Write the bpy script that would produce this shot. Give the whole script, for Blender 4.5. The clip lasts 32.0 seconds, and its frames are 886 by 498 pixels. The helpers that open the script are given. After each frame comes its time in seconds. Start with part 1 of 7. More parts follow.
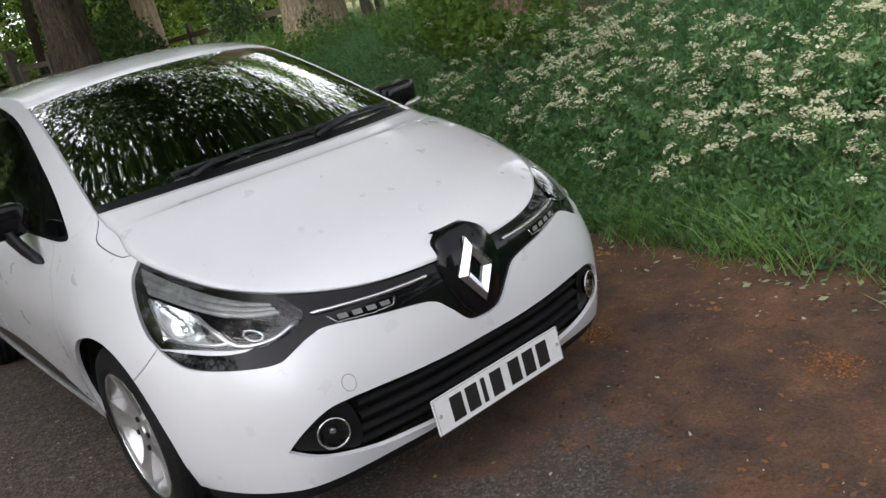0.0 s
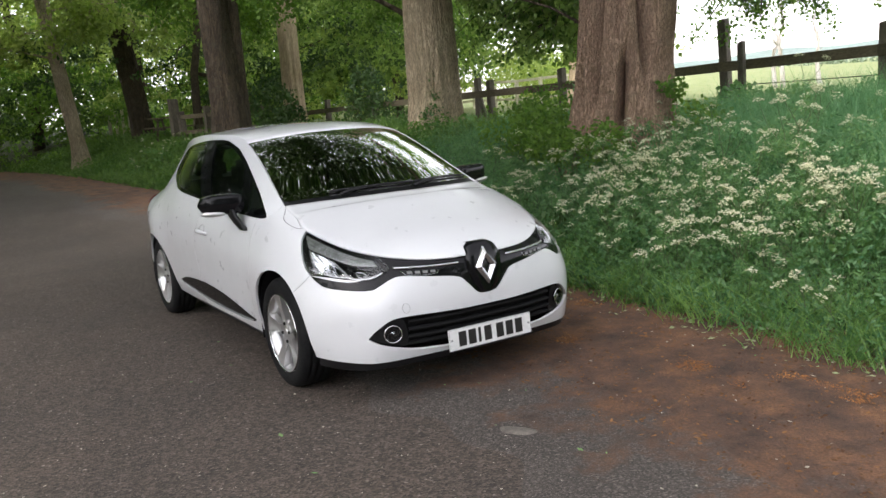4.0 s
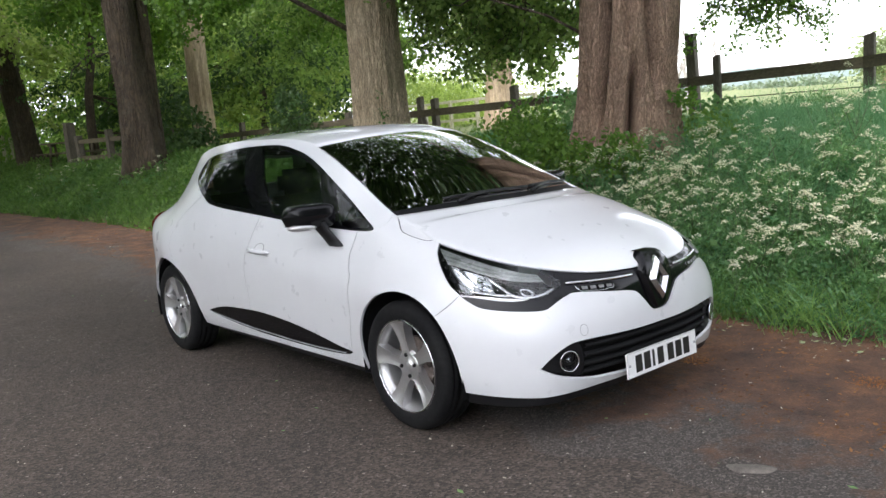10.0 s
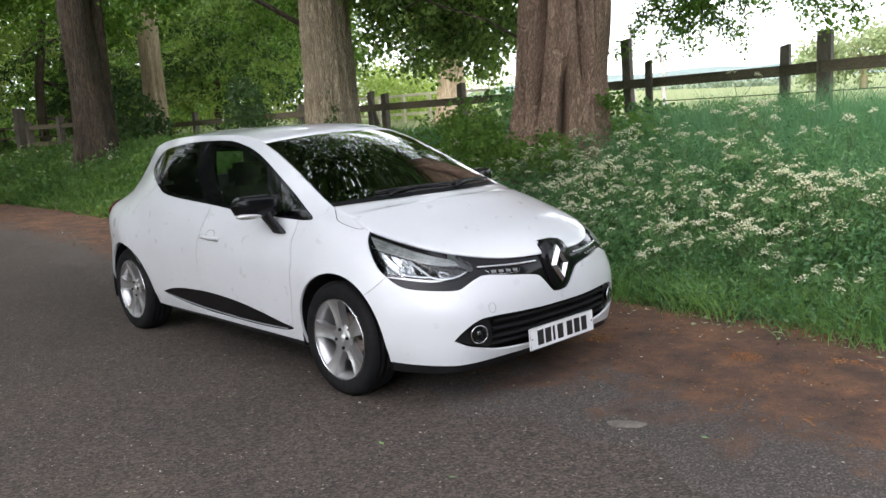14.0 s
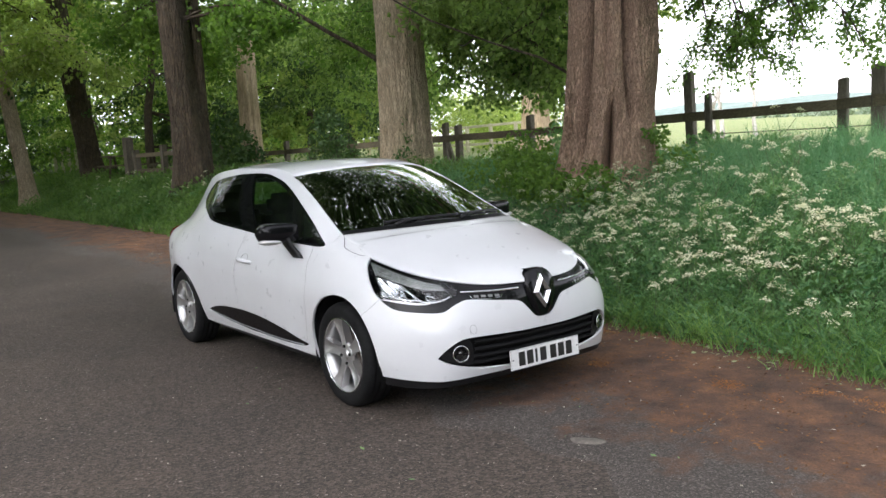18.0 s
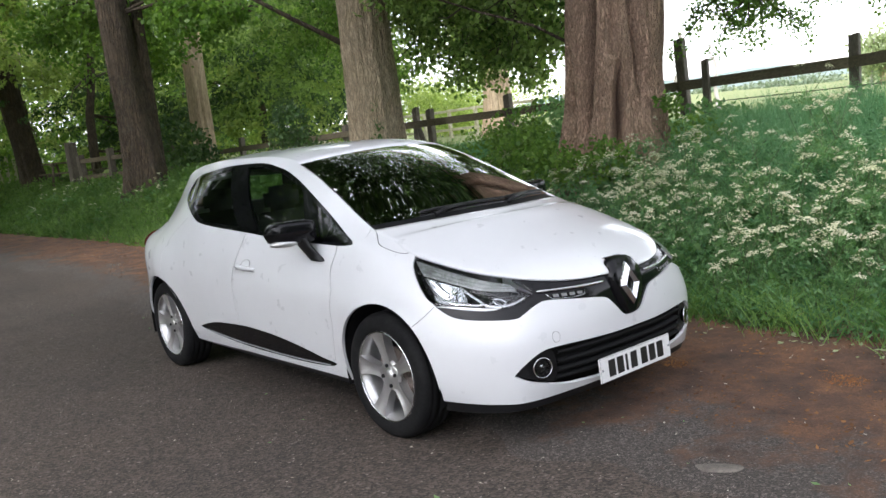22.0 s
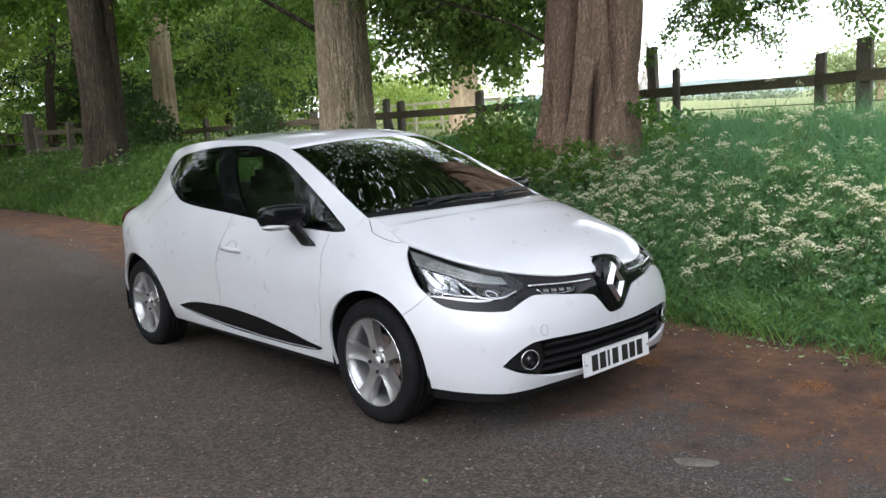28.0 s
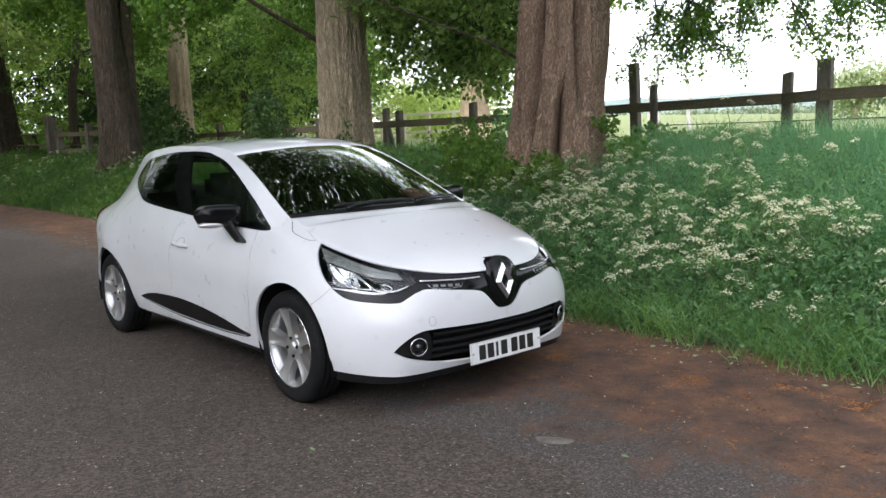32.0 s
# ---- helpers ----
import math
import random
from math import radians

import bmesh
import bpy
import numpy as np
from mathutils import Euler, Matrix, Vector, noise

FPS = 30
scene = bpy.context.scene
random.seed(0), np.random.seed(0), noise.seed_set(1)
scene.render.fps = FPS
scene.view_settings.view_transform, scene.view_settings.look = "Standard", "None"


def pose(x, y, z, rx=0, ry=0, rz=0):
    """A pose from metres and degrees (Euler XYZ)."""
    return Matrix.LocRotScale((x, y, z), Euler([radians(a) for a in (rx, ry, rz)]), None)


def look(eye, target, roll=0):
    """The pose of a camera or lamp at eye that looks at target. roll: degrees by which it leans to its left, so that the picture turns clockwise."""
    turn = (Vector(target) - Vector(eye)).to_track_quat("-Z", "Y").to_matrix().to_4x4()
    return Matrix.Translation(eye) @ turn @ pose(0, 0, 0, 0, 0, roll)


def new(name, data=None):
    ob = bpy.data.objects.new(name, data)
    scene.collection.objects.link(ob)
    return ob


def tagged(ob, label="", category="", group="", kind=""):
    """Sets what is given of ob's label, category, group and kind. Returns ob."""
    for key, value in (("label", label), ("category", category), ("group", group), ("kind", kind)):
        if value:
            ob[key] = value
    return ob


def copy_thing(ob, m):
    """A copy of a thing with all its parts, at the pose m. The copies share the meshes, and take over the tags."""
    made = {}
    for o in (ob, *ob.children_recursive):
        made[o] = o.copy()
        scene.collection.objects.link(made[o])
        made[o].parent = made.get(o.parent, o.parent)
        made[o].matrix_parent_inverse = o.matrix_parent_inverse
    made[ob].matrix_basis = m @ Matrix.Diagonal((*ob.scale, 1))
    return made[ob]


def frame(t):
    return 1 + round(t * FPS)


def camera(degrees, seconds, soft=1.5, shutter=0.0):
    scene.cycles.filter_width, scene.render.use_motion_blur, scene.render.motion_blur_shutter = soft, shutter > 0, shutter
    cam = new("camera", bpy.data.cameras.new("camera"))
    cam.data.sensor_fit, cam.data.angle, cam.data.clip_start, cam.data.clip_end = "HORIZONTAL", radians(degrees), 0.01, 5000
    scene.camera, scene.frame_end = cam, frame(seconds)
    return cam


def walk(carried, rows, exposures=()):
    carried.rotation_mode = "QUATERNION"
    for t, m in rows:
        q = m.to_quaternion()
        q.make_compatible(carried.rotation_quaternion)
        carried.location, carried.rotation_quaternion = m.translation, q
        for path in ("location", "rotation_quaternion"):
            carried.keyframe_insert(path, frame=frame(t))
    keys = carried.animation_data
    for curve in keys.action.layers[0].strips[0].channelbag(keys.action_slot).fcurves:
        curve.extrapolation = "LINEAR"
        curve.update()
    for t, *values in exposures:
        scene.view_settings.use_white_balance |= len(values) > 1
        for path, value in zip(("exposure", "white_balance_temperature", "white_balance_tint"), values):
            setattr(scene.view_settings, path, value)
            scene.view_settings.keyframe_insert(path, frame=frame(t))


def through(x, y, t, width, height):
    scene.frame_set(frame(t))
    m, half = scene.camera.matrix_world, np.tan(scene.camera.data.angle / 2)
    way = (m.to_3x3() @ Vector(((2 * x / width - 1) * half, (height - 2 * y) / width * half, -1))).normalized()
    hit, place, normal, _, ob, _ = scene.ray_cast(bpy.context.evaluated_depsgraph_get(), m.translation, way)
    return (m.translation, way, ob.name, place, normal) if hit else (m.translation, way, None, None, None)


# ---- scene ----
cam = camera(55.1, 32.0)
PATH = [
    (0, (2.643, -1.424, 1.420), (1.102, -0.286, 0.845), -13.5),
    (0.5, (2.92, -1.63, 1.441), (1.287, -0.596, 0.928), -11.1),
    (1, (3.225, -1.756, 1.453), (1.558, -0.767, 0.959), -8.2),
    (1.5, (3.483, -1.931, 1.436), (1.82, -0.928, 0.956), -4.9),
    (2, (3.721, -2.03, 1.441), (2.05, -1.014, 1.019), -2.9),
    (2.5, (3.986, -2.035, 1.449), (2.304, -1.038, 1.029), -5.9),
    (3, (4.193, -2.176, 1.457), (2.508, -1.173, 1.064), -6.2),
    (3.5, (4.395, -2.301, 1.456), (2.704, -1.285, 1.123), -5.0),
    (5.5, (4.401, -2.803, 1.444), (2.738, -1.742, 1.117), -3.4),
    (6, (4.185, -2.933, 1.441), (2.554, -1.818, 1.128), -4.4),
    (6.5, (4.053, -3.121, 1.422), (2.439, -1.973, 1.142), -5.0),
    (7, (3.952, -3.206, 1.415), (2.391, -1.989, 1.126), -4.8),
    (7.5, (3.712, -3.158, 1.406), (2.16, -1.929, 1.121), -5.6),
    (8, (3.582, -3.139, 1.406), (2.027, -1.914, 1.12), -6.1),
    (8.5, (3.459, -3.24, 1.397), (1.904, -2.012, 1.124), -5.1),
    (9, (3.366, -3.274, 1.404), (1.822, -2.03, 1.136), -4.5),
    (9.5, (3.229, -3.19, 1.383), (1.703, -1.927, 1.111), -4.4),
    (10, (3.093, -3.103, 1.381), (1.571, -1.836, 1.102), -4.8),
    (10.5, (3.055, -3.144, 1.373), (1.546, -1.873, 1.045), -4.5),
    (11, (2.98, -3.247, 1.391), (1.499, -1.942, 1.071), -4.1),
    (11.5, (2.987, -3.289, 1.393), (1.555, -1.93, 1.075), -3.8),
    (12, (3.082, -3.287, 1.407), (1.706, -1.871, 1.09), -3.9),
    (12.5, (3.234, -3.227, 1.376), (1.864, -1.804, 1.066), -3.4),
    (13, (3.335, -3.246, 1.398), (1.969, -1.819, 1.084), -3.8),
    (13.5, (3.472, -3.34, 1.41), (2.096, -1.922, 1.097), -3.8),
    (14, (3.599, -3.363, 1.428), (2.149, -2.019, 1.123), -3.6),
    (14.5, (3.745, -3.329, 1.43), (2.267, -2.002, 1.199), -3.0),
    (15, (3.902, -3.264, 1.417), (2.303, -2.087, 1.177), -3.2),
    (15.5, (4.027, -3.267, 1.425), (2.412, -2.109, 1.197), -3.7),
    (17.5, (4.393, -3.073, 1.447), (2.782, -1.91, 1.215), -3.4),
    (18, (4.285, -3.182, 1.451), (2.682, -2.01, 1.223), -3.4),
    (18.5, (4.199, -3.252, 1.436), (2.599, -2.076, 1.198), -2.3),
    (19, (4.08, -3.188, 1.414), (2.484, -2.01, 1.16), -1.7),
    (19.5, (3.899, -3.116, 1.417), (2.299, -1.953, 1.119), -3.3),
    (20, (3.785, -3.156, 1.414), (2.184, -1.995, 1.122), -3.5),
    (20.5, (3.688, -3.222, 1.437), (2.108, -2.025, 1.173), -3.5),
    (21, (3.536, -3.177, 1.419), (2.009, -1.907, 1.183), -3.8),
    (21.5, (3.324, -3.076, 1.41), (1.79, -1.816, 1.166), -6.1),
    (22, (3.262, -3.058, 1.4), (1.729, -1.799, 1.141), -6.4),
    (22.5, (3.24, -3.156, 1.401), (1.722, -1.889, 1.097), -5.6),
    (23, (3.222, -3.278, 1.398), (1.712, -2.0, 1.103), -4.6),
    (23.5, (3.228, -3.251, 1.416), (1.723, -1.966, 1.125), -4.4),
    (24, (3.229, -3.221, 1.414), (1.726, -1.934, 1.12), -3.9),
    (24.5, (3.222, -3.19, 1.408), (1.72, -1.902, 1.118), -4.3),
    (25, (3.212, -3.19, 1.406), (1.717, -1.894, 1.115), -4.3),
    (25.5, (3.201, -3.21, 1.4), (1.714, -1.904, 1.112), -3.1),
    (27.5, (3.201, -3.247, 1.413), (1.734, -1.917, 1.128), -3.1),
    (28, (3.208, -3.254, 1.414), (1.748, -1.917, 1.132), -3.1),
    (28.5, (3.224, -3.26, 1.418), (1.77, -1.915, 1.14), -3.3),
    (29, (3.261, -3.283, 1.41), (1.825, -1.92, 1.132), -3.2),
    (29.5, (3.339, -3.273, 1.431), (1.895, -1.916, 1.156), -3.8),
    (30, (3.484, -3.211, 1.395), (2.029, -1.865, 1.122), -3.3),
    (30.5, (3.595, -3.203, 1.41), (2.115, -1.886, 1.138), -3.5),
    (31, (3.752, -3.283, 1.402), (2.263, -1.975, 1.134), -3.1),
    (31.5, (3.886, -3.244, 1.411), (2.39, -1.941, 1.151), -2.0),
    (32, (3.97, -3.11, 1.406), (2.467, -1.816, 1.146), -2.0),
]
walk(cam, [(t, look(eye, target, roll)) for t, eye, target, roll in PATH], exposures=[(0.0, 1.35, 6500, 14), (1.0, 1.45, 6500, 14), (2.0, 1.75, 6500, 14), (3.0, 1.60, 6550, 14), (6.0, 1.63, 6450, 14), (9.0, 1.65, 6300, 14), (10.0, 1.67, 6250, 14), (11.0, 1.65, 6250, 14), (12.0, 1.15, 6100, 14), (13.5, 1.55, 6200, 14), (14.0, 1.60, 6250, 14), (19.0, 1.65, 6350, 14), (20.0, 1.60, 6300, 14), (21.0, 1.35, 6150, 14), (22.0, 1.67, 6250, 14), (23.0, 1.63, 6200, 14), (24.0, 1.37, 6150, 14), (25.0, 1.53, 6200, 14), (28.0, 1.55, 6150, 14), (29.0, 1.33, 6150, 14), (30.0, 1.43, 6150, 14), (32.0, 1.55, 6200, 14)])

# ---- light ----
SUN_HEIGHT, SUN_TURN = 48.0, 176.0
world = bpy.data.worlds.new("sky")
scene.world = world
world.use_nodes = True
wn = world.node_tree
wn.nodes.clear()
sky = wn.nodes.new("ShaderNodeTexSky")
sky.sky_type, sky.sun_disc = "NISHITA", False
sky.sun_elevation, sky.sun_rotation = radians(SUN_HEIGHT), radians(SUN_TURN)
sky.dust_density, sky.air_density = 1.2, 1.0
pale = wn.nodes.new("ShaderNodeHueSaturation")
pale.inputs["Saturation"].default_value, pale.inputs["Value"].default_value = 0.16, 1.25
back = wn.nodes.new("ShaderNodeBackground")
back.inputs["Strength"].default_value = 0.15
wout = wn.nodes.new("ShaderNodeOutputWorld")
wn.links.new(sky.outputs[0], pale.inputs["Color"])
wn.links.new(pale.outputs[0], back.inputs["Color"])
wn.links.new(back.outputs[0], wout.inputs["Surface"])
sun = new("sun", bpy.data.lights.new("sun", "SUN"))
sun.data.energy, sun.data.angle, sun.data.color = 1.4, radians(22), (1.0, 0.96, 0.9)
sun.rotation_euler = (radians(90 - SUN_HEIGHT), 0, radians(180 - SUN_TURN))


# ---- materials ----
def shader(name, rough=0.5, metal=0.0, color=(0.5, 0.5, 0.5)):
    m = bpy.data.materials.new(name)
    m.use_nodes = True
    b = m.node_tree.nodes["Principled BSDF"]
    b.inputs["Roughness"].default_value, b.inputs["Metallic"].default_value = rough, metal
    b.inputs["Base Color"].default_value = (*color, 1)
    return m, m.node_tree, b


def node(t, kind, **kw):
    n = t.nodes.new("ShaderNode" + kind)
    for key, value in kw.items():
        n.inputs[key.replace("_", " ")].default_value = value
    return n


def noise_of(t, scale, detail=4.0, rough=0.6, stretch=None):
    c = node(t, "TexCoord")
    n = node(t, "TexNoise", Scale=scale, Detail=detail, Roughness=rough)
    if stretch:
        mp = node(t, "Mapping", Scale=stretch)
        t.links.new(c.outputs["Object"], mp.inputs["Vector"])
        t.links.new(mp.outputs["Vector"], n.inputs["Vector"])
    else:
        t.links.new(c.outputs["Object"], n.inputs["Vector"])
    return n.outputs["Fac"]


def ramp(t, fac, stops):
    r = node(t, "ValToRGB")
    el = r.color_ramp.elements
    while len(el) < len(stops):
        el.new(0.5)
    for e, (p, c) in zip(el, stops):
        e.position, e.color = p, (*c, 1)
    t.links.new(fac, r.inputs["Fac"])
    return r.outputs["Color"]


def mix(t, fac, a, b, kind="MIX"):
    n = t.nodes.new("ShaderNodeMix")
    n.data_type, n.blend_type = "RGBA", kind
    for sock, v in ((n.inputs[0], fac), (n.inputs[6], a), (n.inputs[7], b)):
        if isinstance(v, (int, float)):
            sock.default_value = v
        elif isinstance(v, tuple):
            sock.default_value = (*v, 1)
        else:
            t.links.new(v, sock)
    return n.outputs[2]


def bump(t, b, height, strength=0.4, distance=0.01):
    n = node(t, "Bump", Strength=strength, Distance=distance)
    t.links.new(height, n.inputs["Height"])
    t.links.new(n.outputs["Normal"], b.inputs["Normal"])


def surface(name, low, high, scale=6.0, rough=0.7, fine=60.0, relief=0.3, depth=0.01, metal=0.0, stretch=None, dark=0.25, gloss=0.5):
    """A surface that varies at two scales, with fine relief."""
    m, t, b = shader(name, rough, metal)
    b.inputs["Specular IOR Level"].default_value = gloss
    big = ramp(t, noise_of(t, scale, stretch=stretch), [(0.3, low), (0.7, high)])
    small = noise_of(t, fine, 5.0, 0.7, stretch)
    shade = ramp(t, small, [(0.35, (1 - dark,) * 3), (0.65, (1 + dark * 0.4,) * 3)])
    t.links.new(mix(t, 1.0, big, shade, "MULTIPLY"), b.inputs["Base Color"])
    if relief:
        bump(t, b, small, relief, depth)
    return m


def leafy(name, low, high, through=0.45, rough=0.45, clumps=0.9):
    """Leaves: each its own green, light shining through."""
    m, t, b = shader(name, rough)
    g = node(t, "NewGeometry")
    tone = t.nodes.new("ShaderNodeMath")
    tone.operation = "MULTIPLY_ADD"
    t.links.new(noise_of(t, clumps, 3.0, 0.6), tone.inputs[0])
    tone.inputs[1].default_value = 1.5
    half = t.nodes.new("ShaderNodeMath")
    half.operation = "MULTIPLY_ADD"
    half.inputs[1].default_value, half.inputs[2].default_value = 0.5, -0.5
    t.links.new(g.outputs["Random Per Island"], half.inputs[0])
    t.links.new(half.outputs[0], tone.inputs[2])
    col = ramp(t, tone.outputs[0], [(0.15, low), (0.85, high)])
    t.links.new(col, b.inputs["Base Color"])
    b.inputs["Specular IOR Level"].default_value = 0.3
    tr = node(t, "BsdfTranslucent")
    t.links.new(mix(t, 1.0, col, (1.1, 1.2, 0.7), "MULTIPLY"), tr.inputs["Color"])
    mx = node(t, "MixShader", Fac=through)
    t.links.new(b.outputs[0], mx.inputs[1])
    t.links.new(tr.outputs[0], mx.inputs[2])
    t.links.new(mx.outputs[0], t.nodes["Material Output"].inputs["Surface"])
    return m


def bark(name, low, high, fine=1.0, long=0.12, cracks=0.55):
    """Bark with long furrows, plates and stains."""
    m, t, b = shader(name, 0.92)
    big = ramp(t, noise_of(t, 1.6, 5), [(0.3, low), (0.7, high)])
    furrow = ramp(t, noise_of(t, 11.0 * fine, 3, 0.55, (1, 1, long)), [(0.38, (1.0,) * 3), (0.47, (0.25,) * 3), (0.51, (0.25,) * 3), (0.60, (1.0,) * 3)])
    plate = noise_of(t, 30.0 * fine, 6, 0.75, (1, 1, 0.35))
    c = mix(t, 1.0, big, ramp(t, furrow, [(0.2, (1 - cracks,) * 3), (0.7, (1.0,) * 3), (1.0, (1.12,) * 3)]), "MULTIPLY")
    c = mix(t, 1.0, c, ramp(t, plate, [(0.34, (0.55,) * 3), (0.62, (1.2,) * 3)]), "MULTIPLY")
    moss = ramp(t, noise_of(t, 4.5, 5, 0.7), [(0.52, (0.0,) * 3), (0.72, (0.2,) * 3)])
    c = mix(t, moss, c, (0.17, 0.17, 0.13))
    t.links.new(c, b.inputs["Base Color"])
    add = t.nodes.new("ShaderNodeMath")
    add.operation = "MULTIPLY_ADD"
    t.links.new(plate, add.inputs[0])
    add.inputs[1].default_value = 0.4
    t.links.new(furrow, add.inputs[2])
    bump(t, b, add.outputs[0], 1.0, 0.035)
    return m


BARK_RED = bark("bark_red_brown", (0.285, 0.185, 0.125), (0.45, 0.305, 0.215), 2.6, 0.4, 0.25)
BARK_TAN = bark("bark_tan", (0.38, 0.30, 0.195), (0.55, 0.455, 0.32), 2.6, 0.16, 0.34)
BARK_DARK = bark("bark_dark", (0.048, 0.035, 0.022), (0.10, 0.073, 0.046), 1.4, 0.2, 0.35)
# Bark made paler to hold the light on trunks beyond the fence.
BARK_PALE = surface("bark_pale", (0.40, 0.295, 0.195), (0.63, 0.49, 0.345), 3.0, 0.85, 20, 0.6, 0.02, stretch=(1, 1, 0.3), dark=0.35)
DEADWOOD = surface("bleached_deadwood", (0.45, 0.41, 0.38), (0.62, 0.58, 0.55), 3.0, 0.85, 30, 0.4, stretch=(1, 1, 0.2))
FENCE_WOOD = surface("weathered_fence_wood", (0.088, 0.073, 0.045), (0.165, 0.136, 0.085), 3.0, 0.85, 40, 0.6, stretch=(0.4, 1, 1), dark=0.4)
POST_WOOD = surface("weathered_post_wood", (0.085, 0.074, 0.055), (0.17, 0.145, 0.11), 3.0, 0.85, 40, 0.6, stretch=(1, 1, 0.3), dark=0.4)
PALE_WOOD = surface("pale_fence_wood", (0.46, 0.43, 0.31), (0.62, 0.58, 0.43), 3.0, 0.8, 30, 0.3)
LEAF_MID = leafy("leaf_mid_green", (0.07, 0.15, 0.03), (0.19, 0.31, 0.06), 0.55)
# Yellowed, lightened copy: sunlight is put into the leaf colour.
LEAF_LIGHT = leafy("leaf_sun_painted_green", (0.20, 0.28, 0.07), (0.46, 0.54, 0.19), 0.6)
# Brightened copy: light missing inside the wood is put into the colour.
LEAF_BRIGHTENED = leafy("leaf_brightened_green", (0.05, 0.105, 0.026), (0.32, 0.44, 0.14), 0.58)
# Dark copy with shade put in; holly uses it as its own green.
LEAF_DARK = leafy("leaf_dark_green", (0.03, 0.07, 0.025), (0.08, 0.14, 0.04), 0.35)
# Leaf kept dark so the unseen canopy stays dim in reflections.
LEAF_CANOPY = leafy("canopy_leaf", (0.035, 0.07, 0.025), (0.09, 0.15, 0.05), 0.3)
LEAF_IVY = leafy("ivy_leaf", (0.04, 0.1, 0.03), (0.1, 0.19, 0.05), 0.3, 0.4)
# Green pushed towards blue: hazy glare over the right bank is mixed in.
GRASS = leafy("grass_blade", (0.08, 0.21, 0.10), (0.20, 0.375, 0.20), 0.5)
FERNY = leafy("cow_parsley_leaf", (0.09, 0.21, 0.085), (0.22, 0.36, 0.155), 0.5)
# Darker copy of FERNY: shade low on the bank is put into the green.
FERNY_DEEP = leafy("shade_painted_cow_parsley_leaf", (0.055, 0.15, 0.065), (0.17, 0.30, 0.13), 0.45, clumps=2.5)
FAR_GRASS = leafy("lane_grass_blade", (0.055, 0.13, 0.03), (0.17, 0.27, 0.08), 0.5, clumps=0.6)
# Field trees and hedge: distance haze is mixed into these leaf colours.
LEAF_HAZY = leafy("haze_pale_leaf", (0.22, 0.28, 0.14), (0.42, 0.47, 0.28), 0.4)
LEAF_FAR = leafy("haze_grey_green_leaf", (0.16, 0.21, 0.15), (0.24, 0.29, 0.21), 0.3)
VERGE_GREEN = leafy("fresh_verge_grass_blade", (0.09, 0.20, 0.055), (0.26, 0.42, 0.13), 0.5, clumps=2.0)
STALK = surface("cow_parsley_stalk", (0.06, 0.11, 0.035), (0.12, 0.17, 0.06), 8, 0.6, 50, 0.1)
PETAL = leafy("cow_parsley_petal", (0.60, 0.58, 0.44), (0.84, 0.82, 0.70), 0.3, 0.7, 6.0)


def ground_material(name, field):
    """Bank earth, leaf litter and field grass, by noise."""
    m, t, b = shader(name, 0.95)
    n1, n2 = noise_of(t, 1.3, 6), noise_of(t, 35.0, 5, 0.75)
    if field:
        c = ramp(t, n1, [(0.3, (0.17, 0.22, 0.08)), (0.7, (0.29, 0.32, 0.13))])
    else:
        c = ramp(t, n1, [(0.25, (0.03, 0.04, 0.015)), (0.7, (0.05, 0.065, 0.022))])
    c = mix(t, 1.0, c, ramp(t, n2, [(0.3, (0.6,) * 3), (0.7, (1.15,) * 3)]), "MULTIPLY")
    t.links.new(c, b.inputs["Base Color"])
    bump(t, b, n2, 0.6, 0.03)
    return m


def road_material():
    """Worn asphalt of fine stone chippings, brown with dirt."""
    m, t, b = shader("worn_asphalt", 0.88)
    cell = node(t, "TexVoronoi", Scale=95.0)
    t.links.new(node(t, "TexCoord").outputs["Object"], cell.inputs["Vector"])
    chips = ramp(t, cell.outputs["Color"], [(0.0, (0.015, 0.0135, 0.0115)), (0.5, (0.060, 0.048, 0.039)), (0.9, (0.120, 0.099, 0.083)), (1.0, (0.32, 0.29, 0.26))])
    wide = ramp(t, noise_of(t, 0.9, 5), [(0.3, (0.80, 0.78, 0.78)), (0.7, (1.15, 1.08, 1.02))])
    grit = ramp(t, noise_of(t, 16, 6, 0.85), [(0.36, (0.70,) * 3), (0.64, (1.22,) * 3)])
    c = mix(t, 1.0, mix(t, 1.0, chips, wide, "MULTIPLY"), grit, "MULTIPLY")
    stain = ramp(t, noise_of(t, 2.3, 3), [(0.62, (0, 0, 0)), (0.75, (0.5,) * 3)])
    c = mix(t, stain, c, (0.045, 0.032, 0.024))
    t.links.new(c, b.inputs["Base Color"])
    bump(t, b, cell.outputs["Distance"], 0.7, 0.006)
    return m


